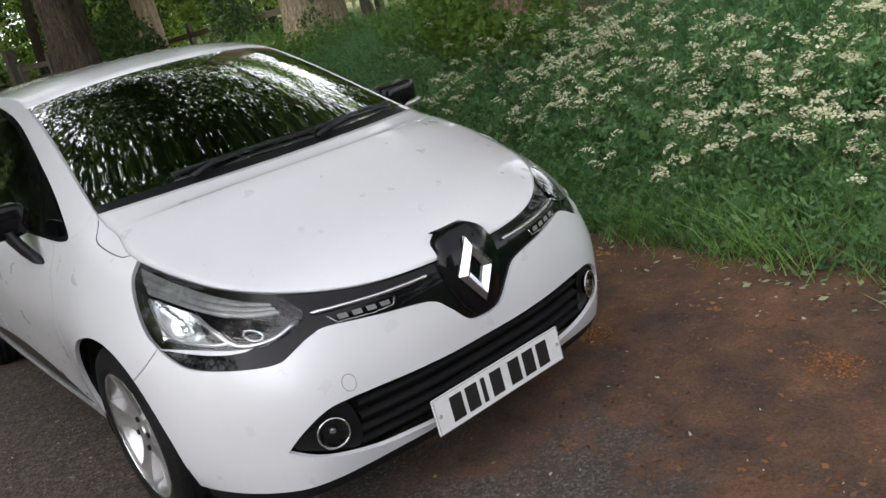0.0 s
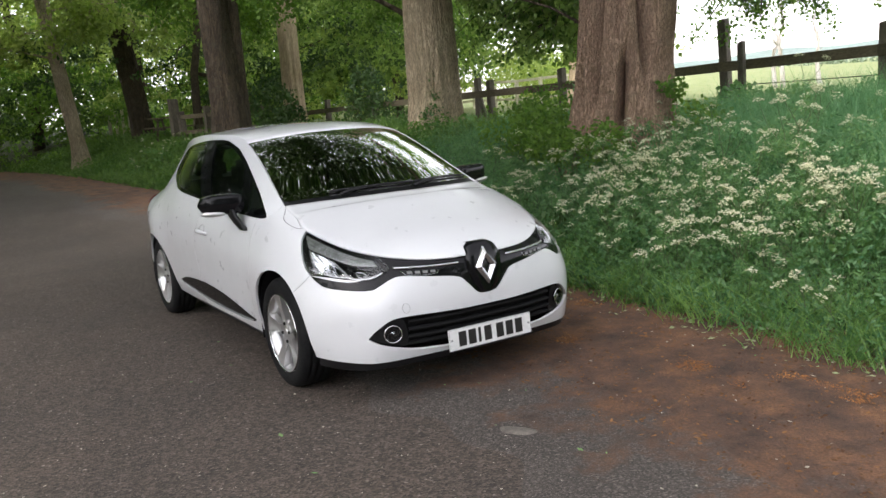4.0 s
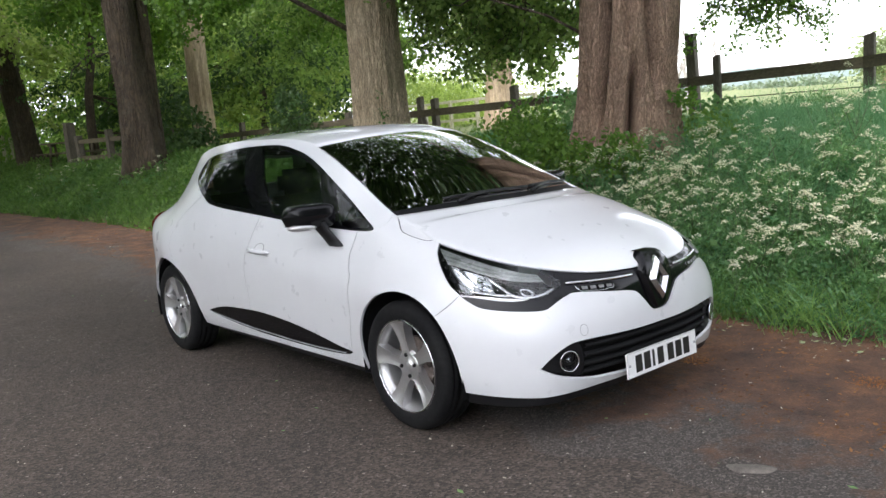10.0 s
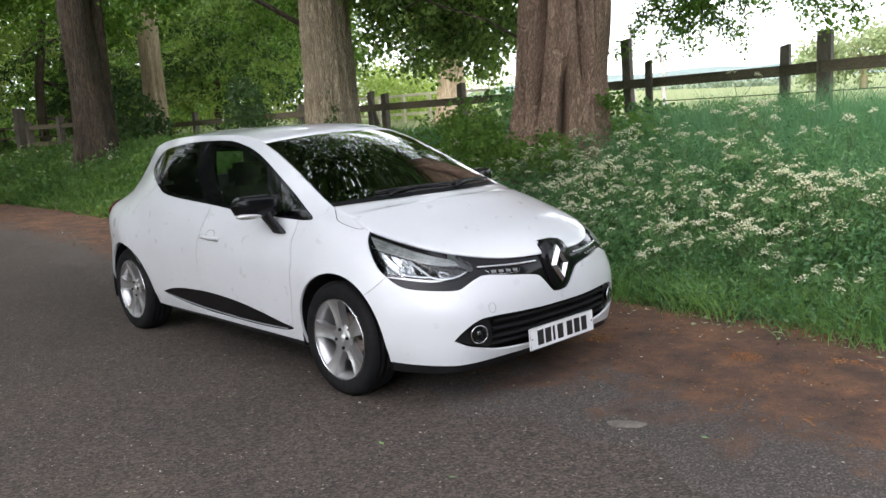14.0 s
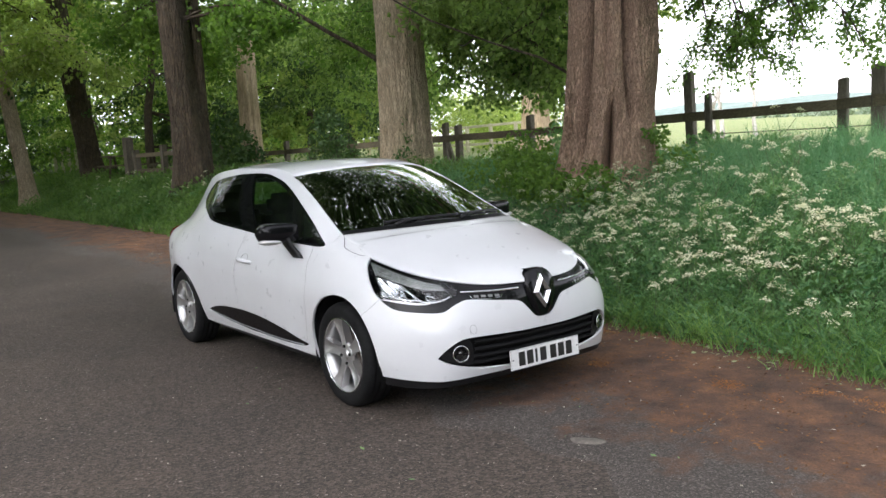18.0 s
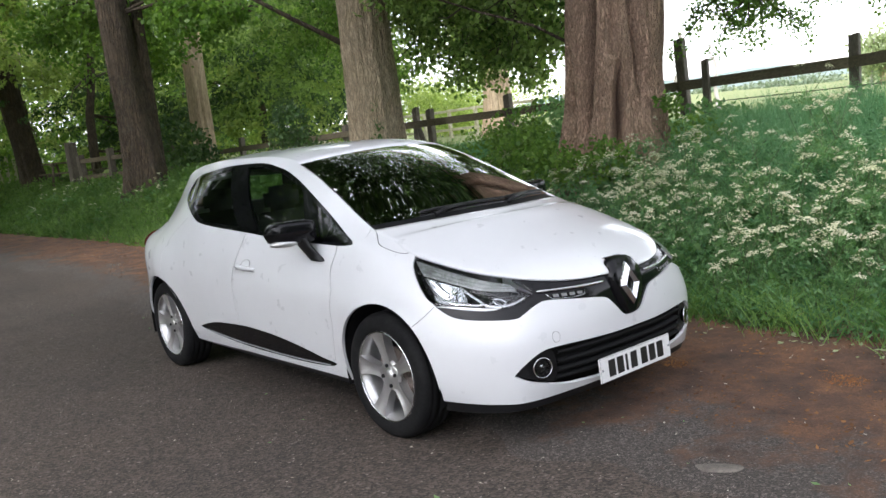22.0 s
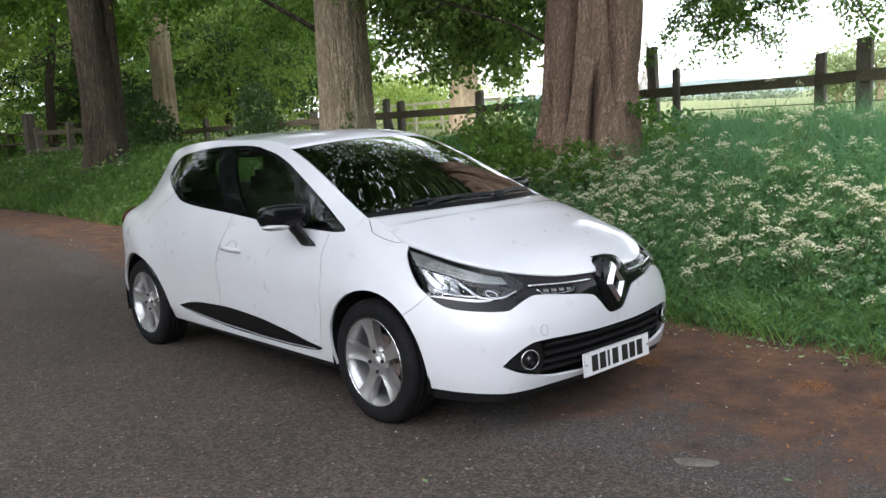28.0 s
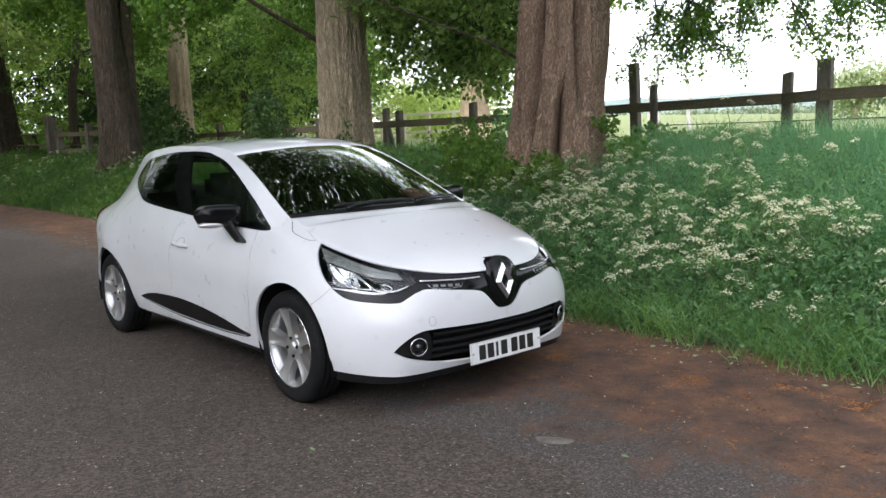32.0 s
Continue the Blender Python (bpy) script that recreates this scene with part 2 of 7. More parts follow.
def litter_material():
    """Red-brown earth with rotted needles and orange crumbs."""
    m, t, b = shader("litter_earth", 0.95)
    c = ramp(t, noise_of(t, 3.5, 6, 0.7), [(0.30, (0.048, 0.029, 0.021)), (0.47, (0.105, 0.058, 0.038)), (0.62, (0.18, 0.09, 0.047)), (0.74, (0.30, 0.145, 0.060))])
    f = noise_of(t, 90, 5, 0.8)
    c = mix(t, 1.0, c, ramp(t, f, [(0.32, (0.45,) * 3), (0.68, (1.3,) * 3)]), "MULTIPLY")
    cell = node(t, "TexVoronoi", Scale=140.0)
    t.links.new(node(t, "TexCoord").outputs["Object"], cell.inputs["Vector"])
    chips = ramp(t, cell.outputs["Color"], [(0.0, (0.03, 0.027, 0.024)), (0.6, (0.072, 0.060, 0.052)), (1.0, (0.20, 0.17, 0.145))])
    across = node(t, "Attribute")
    across.attribute_name = "across"
    add = t.nodes.new("ShaderNodeMath")
    add.operation = "MULTIPLY_ADD"
    t.links.new(noise_of(t, 2.2, 6, 0.75), add.inputs[0])
    add.inputs[1].default_value = 1.3
    t.links.new(across.outputs["Fac"], add.inputs[2])
    worn = ramp(t, add.outputs[0], [(0.80, (0, 0, 0)), (1.25, (1, 1, 1))])
    c = mix(t, worn, chips, c)
    t.links.new(c, b.inputs["Base Color"])
    bump(t, b, f, 0.8, 0.012)
    return m


BANK_EARTH, FIELD = ground_material("bank_earth", False), ground_material("field_grass", True)
ASPHALT, LITTER = road_material(), litter_material()


# ---- mesh helpers ----
def finish(name, bm, material, parent=None, label="", smooth=False):
    me = bpy.data.meshes.new(name)
    bm.to_mesh(me)
    bm.free()
    me.materials.append(material)
    if smooth:
        me.polygons.foreach_set("use_smooth", [True] * len(me.polygons))
    ob = new(name, me)
    if parent:
        ob.parent = parent
    if label:
        ob["label"] = label
    return ob


def part(name, bm, material, parent, label="", smooth=False):
    return finish(name, bm, material, parent, label, smooth)


def grid_mesh(name, points, material, smooth=True, parent=None):
    """A sheet from an array of points, rows by columns."""
    points = np.asarray(points, float)
    r, c = points.shape[:2]
    i = np.arange(r * c).reshape(r, c)
    quads = np.stack([i[:-1, :-1], i[:-1, 1:], i[1:, 1:], i[1:, :-1]], -1).reshape(-1, 4)
    me = bpy.data.meshes.new(name)
    me.from_pydata(points.reshape(-1, 3).tolist(), [], quads.tolist())
    me.materials.append(material)
    if smooth:
        me.polygons.foreach_set("use_smooth", [True] * len(me.polygons))
    ob = new(name, me)
    ob.parent = parent
    return ob


def sheet_of_quads(name, corners, material, parent=None):
    """Many loose four-cornered leaves in one mesh: corners is n by 4 by 3."""
    corners = np.asarray(corners, np.float32)
    n = len(corners)
    me = bpy.data.meshes.new(name)
    me.vertices.add(4 * n)
    me.vertices.foreach_set("co", corners.ravel())
    me.loops.add(4 * n)
    me.loops.foreach_set("vertex_index", np.arange(4 * n, dtype=np.int32))
    me.polygons.add(n)
    me.polygons.foreach_set("loop_start", np.arange(0, 4 * n, 4, dtype=np.int32))
    me.polygons.foreach_set("loop_total", np.full(n, 4, dtype=np.int32))
    me.update(calc_edges=True)
    me.materials.append(material)
    ob = new(name, me)
    ob.parent = parent
    return ob


def leaf_corners(at, size, rng, droop=0.3, wide=0.55):
    """A pointed leaf at each place: diamonds of about that length, turned at random and hanging a little."""
    at = np.asarray(at, float)
    n = len(at)
    way = rng.normal(size=(n, 3))
    way[:, 2] -= droop
    way /= np.linalg.norm(way, axis=1)[:, None]
    side = np.cross(way, rng.normal(size=(n, 3)))
    side /= np.linalg.norm(side, axis=1)[:, None] + 1e-9
    long = (size * rng.uniform(0.6, 1.3, n))[:, None]
    mid = at + way * long * 0.45
    return np.stack([at, mid + side * long * wide / 2, at + way * long, mid - side * long * wide / 2], 1)


def tube(bm, line, radii, sides=8, cap=True):
    """A round bar along a line of points, thick as radii say."""
    line = [Vector(p) for p in line]
    rings = []
    for i, p in enumerate(line):
        way = (line[min(i + 1, len(line) - 1)] - line[max(i - 1, 0)]).normalized()
        a = way.orthogonal().normalized() if i == 0 else (a - way * a.dot(way)).normalized()
        b = way.cross(a)
        r = radii[i] if hasattr(radii, "__len__") else radii
        rings.append([bm.verts.new(p + (a * math.cos(q) + b * math.sin(q)) * r) for q in (2 * math.pi * k / sides for k in range(sides))])
    for one, two in zip(rings, rings[1:]):
        for k in range(sides):
            bm.faces.new((one[k], one[(k + 1) % sides], two[(k + 1) % sides], two[k]))
    if cap:
        bm.faces.new(rings[0][::-1])
        bm.faces.new(rings[-1])
    return rings


def box(bm, cx, cy, cz, sx, sy, sz, m=None, bevel=0.0):
    made = bmesh.ops.create_cube(bm, size=1.0, matrix=Matrix.Translation((cx, cy, cz)) @ Matrix.Diagonal((sx, sy, sz, 1)))["verts"]
    if bevel:
        edges = list({e for v in made for e in v.link_edges})
        made = list({v for f in bmesh.ops.bevel(bm, geom=edges, offset=bevel, segments=2, affect="EDGES")["faces"] for v in f.verts} | {v for v in made if v.is_valid})
    if m is not None:
        bmesh.ops.transform(bm, matrix=m, verts=made)
    return made


def smooth_step(a, b, v):
    v = np.clip((np.asarray(v, float) - a) / (b - a), 0, 1)
    return v * v * (3 - 2 * v)


# ---- the ground ----
EDGE_X = [-80.0, -40.0, -33.0, -29.0, -26.0, -22.0, -18.0, -13.0, -6.0, -2.0, 0.0, 1.5, 3.5, 8.0, 80.0]
EDGE_Y = [-40.0, -5.0, -0.6, 0.8, 1.4, 1.8, 2.05, 2.35, 2.2, 1.9, 1.72, 1.55, 1.45, 1.5, 2.0]


def verge_edge(x):
    """Where the grass of the bank begins."""
    return np.interp(x, EDGE_X, EDGE_Y)


def wobble(x, y):
    return 0.5 * np.sin(1.7 * x + 0.6 * y) * np.sin(1.3 * y - 0.8 * x + 1.0) + 0.3 * np.sin(4.1 * x + 2.0) * np.sin(3.7 * y)


def land(x, y):
    """Height of the ground: a flat road, a bank on one side and a gently rising field behind it."""
    x, y = np.asarray(x, float), np.asarray(y, float)
    away = y - verge_edge(x)
    road = 0.021 * np.clip(-8 - x, 0, 45)
    bank = (1.05 - 0.012 * np.clip(-6 - x, 0, 20)) * smooth_step(-0.1, 3.6, away)
    field = 0.016 * np.clip(away - 6.5, 0, 200)
    near = smooth_step(0.0, 0.8, away)
    other = 0.5 * smooth_step(-8.5, -12.0, away)
    return road + bank + field + other + near * 0.05 * wobble(x * 1.3, y * 1.3) + 0.012 * smooth_step(-1.4, 0.0, away) * (1 - near)


def axis_steps(stops):
    """Coordinates from (start, end, step) stretches."""
    return np.unique(np.concatenate([np.arange(a, b, s) for a, b, s in stops] + [[stops[-1][1]]]))


gx = axis_steps([(-600, -60, 60), (-60, -30, 3), (-30, -10, 0.6), (-10, 5, 0.16), (5, 12, 0.7), (12, 60, 8), (60, 600, 60)])
gy = axis_steps([(-600, -40, 60), (-40, -8, 4), (-8, 0.8, 0.7), (0.8, 6, 0.14), (6, 12, 0.6), (12, 60, 6), (60, 600, 60)])
GX, GY = np.meshgrid(gx, gy, indexing="ij")
ground = grid_mesh("ground", np.stack([GX, GY, land(GX, GY) - 0.05 * (GY < verge_edge(GX) - 0.3)], -1), BANK_EARTH)
tagged(ground, "dark earth bank under rough grass beside the lane", "ground", kind="structure")

ru = axis_steps([(-45, -15, 1.0), (-15, 6, 0.25), (6, 40, 2.0)])
rv = np.linspace(0, 1, 40)
RX = np.repeat(ru[:, None], 40, 1)
RE = verge_edge(ru)[:, None] - 0.95 - 0.30 * np.sin(ru * 0.9 + 0.5)[:, None] * 0.5
RY = RE - 7.0 * rv[None, :]
road = grid_mesh("road", np.stack([RX, RY, land(RX, RY) + 0.0 * RX], -1), ASPHALT)
tagged(road, "worn dark grey asphalt lane strewn with pale petals", "road", kind="structure")
LX = np.repeat(axis_steps([(-45, -15, 0.6), (-15, 6, 0.06), (6, 30, 1.0)])[:, None], 34, 1)
LE = verge_edge(LX[:, :1])
LOW = LE - 1.95 - 0.22 * np.sin(LX[:, :1] * 0.9 + 0.5) - 0.12 * np.sin(LX[:, :1] * 3.3) - 0.06 * np.sin(LX[:, :1] * 9.7 + 1)
LY = LOW + (LE + 0.35 - LOW) * np.linspace(0, 1, 34)[None, :]
LZ = land(LX, LY) + 0.012 * np.sin(np.linspace(0, 1, 34) * math.pi)[None, :] ** 0.5 * (1 + 0.5 * wobble(LX * 6, LY * 6)) - 0.004 * (np.arange(34) == 0)[None, :] + 0.004
verge = grid_mesh("earth_verge", np.stack([LX, LY, LZ], -1), LITTER)
mark = verge.data.attributes.new("across", "FLOAT", "POINT")
mark.data.foreach_set("value", np.tile(np.linspace(0, 1, 34), len(LX)).astype(np.float32))
tagged(verge, "red-brown bare earth strip covered with leaf litter", "verge", kind="structure")
FXs, FYs = np.meshgrid(axis_steps([(-120, 60, 6)]), axis_steps([(8.2, 30, 1.0), (30, 200, 10)]), indexing="ij")
far_field = grid_mesh("field", np.stack([FXs, FYs, land(FXs, FYs) + 0.04], -1), FIELD)
tagged(far_field, "bright green grazed pasture behind the fence", "field", kind="structure")


# ---- trees ----
def trunk_mesh(bm, base, height, r0, r1, lean=(0, 0), flare=0.4, flutes=7, depth=0.10, seed=1, sides=150, rows=90, grooves=(), swell=0.0, roots=(), foot_height=0.42):
    """A furrowed trunk with flaring roots, clefts and fine ridges."""
    rng = random.Random(seed)
    phase = [rng.uniform(0, 6.28) for _ in range(4)]
    rings = []
    for i in range(rows + 1):
        u = (i / rows) ** 1.7
        z = height * u
        r = r0 + (r1 - r0) * u
        foot = math.exp(-z / foot_height)
        ring = []
        for k in range(sides):
            q = 2 * math.pi * k / sides
            cq, sq = math.cos(q), math.sin(q)
            rib = 2 * abs(math.sin(flutes * q / 2 + phase[0] + 0.35 * math.sin(z * 0.9 + phase[1]) + 0.4 * math.sin(2 * q + phase[3]))) ** 0.7 - 1
            rib += 0.5 * math.sin((flutes + 4) * q + phase[2] + z * 0.4)
            grain = noise.noise((cq * 5 + seed, sq * 5, z * 0.9)) + 0.5 * noise.noise((cq * 13 + seed, sq * 13, z * 1.6))
            ridge = abs(noise.noise((cq * 19 * r / 0.5 + seed, sq * 19 * r / 0.5, z * 2.2)))
            rr = r * (1 + depth * rib * (0.45 + foot * 1.1) + 0.06 * grain - 0.05 * (1 - min(1, ridge * 5)) ** 2) + r0 * flare * foot * (1 + 0.45 * rib)
            rr += r * swell * (noise.noise((cq * 1.5 + seed, sq * 1.5, z * 0.7)) + 0.5 * noise.noise((cq * 3.5, sq * 3.5 + seed, z * 1.3)))
            for at, wide, deep, bottom, top in grooves:
                off = (q - radians(at) - 0.10 * math.sin(1.7 * z + at) + math.pi) % (2 * math.pi) - math.pi
                hold = min(1, max(0, (z - bottom) / 0.35)) * min(1, max(0, (top - z) / 0.5))
                rr -= r * deep * hold * max(0.0, 1 - abs(off) / radians(wide)) ** 1.5
            for at, wide, out, tall in roots:
                off = (q - radians(at) + math.pi) % (2 * math.pi) - math.pi
                rr += out * math.exp(-((off / radians(wide)) ** 2)) * math.exp(-((z / tall) ** 1.6))
            ring.append(bm.verts.new((base[0] + lean[0] * z + rr * cq, base[1] + lean[1] * z + rr * sq, base[2] - 0.25 + z)))
        rings.append(ring)
    for one, two in zip(rings, rings[1:]):
        for k in range(sides):
            bm.faces.new((one[k], one[(k + 1) % sides], two[(k + 1) % sides], two[k]))
    bm.faces.new(rings[-1])


def limb_line(start, way, length, rng, sag=0.0, steps=7):
    p, d, out = Vector(start), Vector(way).normalized(), [Vector(start)]
    for i in range(steps):
        d = (d + Vector((rng.uniform(-0.22, 0.22), rng.uniform(-0.22, 0.22), rng.uniform(-0.15, 0.15) - sag))).normalized()
        p = p + d * (length / steps)
        out.append(p.copy())
    return out


def tree(name, label, base, height, r0, r1, bark, leaf, limbs, lean=(0, 0), seed=1, leaf_size=0.12, per_clump=90, flare=0.4, flutes=7, depth=0.1, clump=0.55, low=0.42, limb_way=None, reach=4.0, sag=0.05, grooves=(), swell=0.0, roots=(), foot_height=0.42, sides=150):
    """A tree: trunk, tapered limbs with twigs, and a crown of many leaves gathered in clumps along the twigs."""
    rng, nrng = random.Random(seed), np.random.default_rng(seed)
    top = new(name)
    top.location = base
    bm = bmesh.new()
    trunk_mesh(bm, (0, 0, 0), height, r0, r1, lean, flare, flutes, depth, seed, sides, grooves=grooves, swell=swell, roots=roots, foot_height=foot_height)
    part("trunk", bm, bark, top, smooth=True)
    places = []
    for i in range(limbs):
        z = height * rng.uniform(low, 1.0)
        a = limb_way(i, rng) if limb_way else rng.uniform(0, 6.28)
        start = (lean[0] * z, lean[1] * z, z - 0.25)
        line = limb_line(start, (math.cos(a), math.sin(a), rng.uniform(0.05, 0.45)), reach * rng.uniform(0.7, 1.25), rng, sag, 8)
        bm = bmesh.new()
        tube(bm, line, [max(0.012, r1 * 0.20 * (1 - k / 8.5)) for k in range(9)], 7)
        for k in range(2, 9):
            for _ in range(3):
                d = Vector((rng.uniform(-1, 1), rng.uniform(-1, 1), rng.uniform(-0.6, 0.5)))
                tw = limb_line(line[k], d, rng.uniform(0.6, 1.5), rng, sag + 0.04, 4)
                tube(bm, tw, [0.018, 0.014, 0.01, 0.007, 0.004], 4, False)
                places += [tw[2], tw[3], tw[4]]
        part("limb", bm, bark, top, smooth=True)
    spots = np.repeat(np.array([tuple(p) for p in places]), per_clump // 3, 0)
    spots = spots + nrng.normal(size=spots.shape) * clump * np.array([0.5, 0.5, 0.32])
    sheet_of_quads("crown", leaf_corners(spots, leaf_size, nrng, 0.5), leaf, top)
    return tagged(top, label, "tree")


def aside(avoid):
    """A choice of directions for limbs that leaves out those near one bearing, in degrees."""
    return lambda i, rng: radians(avoid + rng.uniform(95, 265))


def at_land(x, y):
    return (x, y, float(land(x, y)))


tree("tree", "large old tree with fluted red-brown trunk on the bank", at_land(-2.66, 4.38), 8.0, 0.51, 0.47, BARK_RED, LEAF_MID, 12, seed=3, flare=0.07, flutes=6, depth=0.05, swell=0.10, lean=(0.034, 0.025), grooves=((-84, 10, 0.85, 0.6, 9), (-46, 9, 0.80, -1, 1.5), (-18, 12, 0.60, 1.0, 9), (-112, 12, 0.22, 0.2, 9), (-58, 6, 0.16, 1.3, 9), (-70, 7, 0.22, -1, 0.75), (-33, 7, 0.14, 1.5, 9)), roots=((-124, 26, 0.22, 0.8), (-61, 9, 0.17, 0.42), (-36, 11, 0.12, 0.5), (-82, 10, 0.12, 0.6), (-8, 14, 0.14, 0.6), (60, 30, 0.2, 0.6), (150, 30, 0.2, 0.6)), sides=300, leaf_size=0.085, per_clump=110, low=0.58, reach=4.2, sag=0.03, limb_way=aside(-53))
tree("tree", "tall straight tree with grey-brown ridged bark behind the car", at_land(-9.17, 5.94), 9.0, 0.47, 0.40, BARK_TAN, LEAF_MID, 12, seed=5, flare=0.25, flutes=9, depth=0.05, leaf_size=0.13, per_clump=90, low=0.6, reach=4.0, sag=0.02, limb_way=aside(-37))
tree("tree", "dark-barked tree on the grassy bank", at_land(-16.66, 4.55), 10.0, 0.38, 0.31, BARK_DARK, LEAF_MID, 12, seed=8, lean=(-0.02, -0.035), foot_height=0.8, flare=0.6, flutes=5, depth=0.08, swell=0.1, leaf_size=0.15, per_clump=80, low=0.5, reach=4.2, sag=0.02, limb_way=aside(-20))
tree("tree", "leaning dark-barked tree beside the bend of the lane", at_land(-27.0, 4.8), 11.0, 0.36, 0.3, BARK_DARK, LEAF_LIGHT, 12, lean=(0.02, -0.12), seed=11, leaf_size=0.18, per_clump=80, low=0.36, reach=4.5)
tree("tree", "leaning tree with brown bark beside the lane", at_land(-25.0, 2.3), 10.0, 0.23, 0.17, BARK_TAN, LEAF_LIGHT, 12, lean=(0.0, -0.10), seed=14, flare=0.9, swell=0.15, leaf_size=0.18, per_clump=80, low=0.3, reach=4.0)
tree("tree", "tree behind the fence, trunk painted pale as if lit", at_land(-19.95, 7.62), 11.0, 0.30, 0.25, BARK_PALE, LEAF_MID, 8, seed=17, leaf_size=0.14, per_clump=60, low=0.6, reach=3.4)
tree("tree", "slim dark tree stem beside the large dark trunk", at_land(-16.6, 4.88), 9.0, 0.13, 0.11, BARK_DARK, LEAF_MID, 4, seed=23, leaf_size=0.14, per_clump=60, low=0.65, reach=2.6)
tree("tree", "broken pale tree trunk behind the fence, lit look painted in its bark", at_land(-16.4, 16.0), 4.3, 0.47, 0.33, BARK_PALE, LEAF_LIGHT, 5, seed=19, leaf_size=0.12, per_clump=40, low=0.75, reach=1.6, flutes=4, depth=0.12)


# ---- fence ----
def fence_post(top, x, y, z_top, width, lean=0.0):
    z0 = float(land(x, y)) - 0.15
    bm = bmesh.new()
    box(bm, 0, 0, (z_top - z0) / 2, width, width, z_top - z0, None, 0.008)
    for v in bm.verts:
        if v.co.z > 0.5:
            v.co.z += 0.012 * math.sin(40 * v.co.x)
    p = part("post", bm, POST_WOOD, top)
    p.location, p.rotation_euler = (x, y, z0), (0, lean, 0.15)


def fence_rail(top, a, b, thick=0.045, high=0.13, mat=None):
    a, b = Vector(a), Vector(b)
    bm = bmesh.new()
    length = (b - a).length
    box(bm, 0, 0, 0, length, thick, high, None, 0.006)
    p = part("rail", bm, mat or FENCE_WOOD, top)
    d = (b - a).normalized()
    p.location = (a + b) / 2
    p.rotation_euler = (0, -math.asin(d.z), math.atan2(d.y, d.x))


fence = tagged(new("fence"), "weathered dark wooden post and rail fence on the bank", "fence")
for x, y, zt, w, ln in ((-3.85, 7.55, 2.40, 0.13, -0.03), (-3.18, 7.03, 2.03, 0.085, 0.0), (-1.28, 7.09, 2.05, 0.11, 0.02), (-0.58, 6.6, 2.14, 0.15, 0.01), (1.4, 6.3, 2.1, 0.11, 0.0), (3.4, 6.1, 2.1, 0.12, 0.02), (5.4, 6.0, 2.1, 0.11, 0.0)):
    fence_post(fence, x, y, zt, w, ln)
LINE = [(-5.6, 7.7), (-3.75, 7.22), (-1.28, 7.0), (-0.58, 6.52), (1.4, 6.22), (5.6, 5.9)]
for (x1, y1), (x2, y2) in zip(LINE, LINE[1:]):
    fence_rail(fence, (x1, y1, 1.735), (x2, y2, 1.735))


# ---- the car's skin ----
# Six rails run round the car from the middle of its nose to the middle of its tail, one above another.
RAILS = []
RAILS.append([(0.775, 0.0, 0.20), (0.755, -0.32, 0.195), (0.675, -0.62, 0.19), (0.41, -0.775, 0.19), (0.0, -0.79, 0.19), (-0.45, -0.785, 0.20), (-1.2, -0.785, 0.205), (-2.05, -0.78, 0.22), (-2.6, -0.78, 0.25), (-3.0, -0.70, 0.28), (-3.13, 0.0, 0.30)])
RAILS.append([(0.828, 0.0, 0.33), (0.81, -0.32, 0.33), (0.712, -0.615, 0.33), (0.425, -0.81, 0.33), (0.0, -0.83, 0.33), (-0.5, -0.815, 0.32), (-1.25, -0.815, 0.33), (-2.1, -0.82, 0.34), (-2.6, -0.83, 0.37), (-3.05, -0.73, 0.42), (-3.19, 0.0, 0.44)])
RAILS.append([(0.848, 0.0, 0.50), (0.822, -0.33, 0.50), (0.707, -0.63, 0.50), (0.415, -0.815, 0.50), (0.0, -0.865, 0.52), (-0.5, -0.84, 0.50), (-1.25, -0.84, 0.50), (-2.1, -0.85, 0.53), (-2.6, -0.866, 0.58), (-3.05, -0.70, 0.62), (-3.209, 0.0, 0.60)])
RAILS.append([(0.840, 0.0, 0.625), (0.803, -0.33, 0.63), (0.655, -0.62, 0.645), (0.375, -0.785, 0.667), (0.0, -0.845, 0.70), (-0.5, -0.845, 0.70), (-1.25, -0.853, 0.72), (-2.1, -0.860, 0.76), (-2.6, -0.862, 0.83), (-3.035, -0.675, 0.90), (-3.18, 0.0, 0.86)])
RAILS.append([(0.828, 0.0, 0.682), (0.782, -0.335, 0.69), (0.60, -0.61, 0.72), (0.27, -0.735, 0.80), (-0.02, -0.765, 0.87), (-0.30, -0.765, 0.915), (-1.1, -0.795, 0.945), (-2.0, -0.80, 1.0), (-2.5, -0.71, 1.06), (-2.90, -0.53, 1.03), (-3.07, 0.0, 1.0)])
RAILS.append([(0.812, 0.0, 0.712), (0.750, -0.335, 0.727), (0.525, -0.58, 0.785), (0.174, -0.685, 0.874), (0.0, -0.67, 0.935), (-0.203, -0.655, 1.0), (-1.006, -0.552, 1.345), (-1.7, -0.555, 1.405), (-2.35, -0.515, 1.385), (-2.72, -0.44, 1.31), (-2.88, 0.0, 1.33)])
CAGE = np.array(RAILS)
# How far the middle of each column of the lid (bonnet, windscreen, roof) lies ahead of and above its edge.
BOW = np.array([0.0, 0.03, 0.10, 0.18, 0.20, 0.21, 0.20, 0.04, -0.03, -0.06, 0.0])
CROWN = np.array([0.0, 0.024, 0.052, 0.06, 0.055, 0.02, 0.045, 0.042, 0.045, 0.04, 0.0])


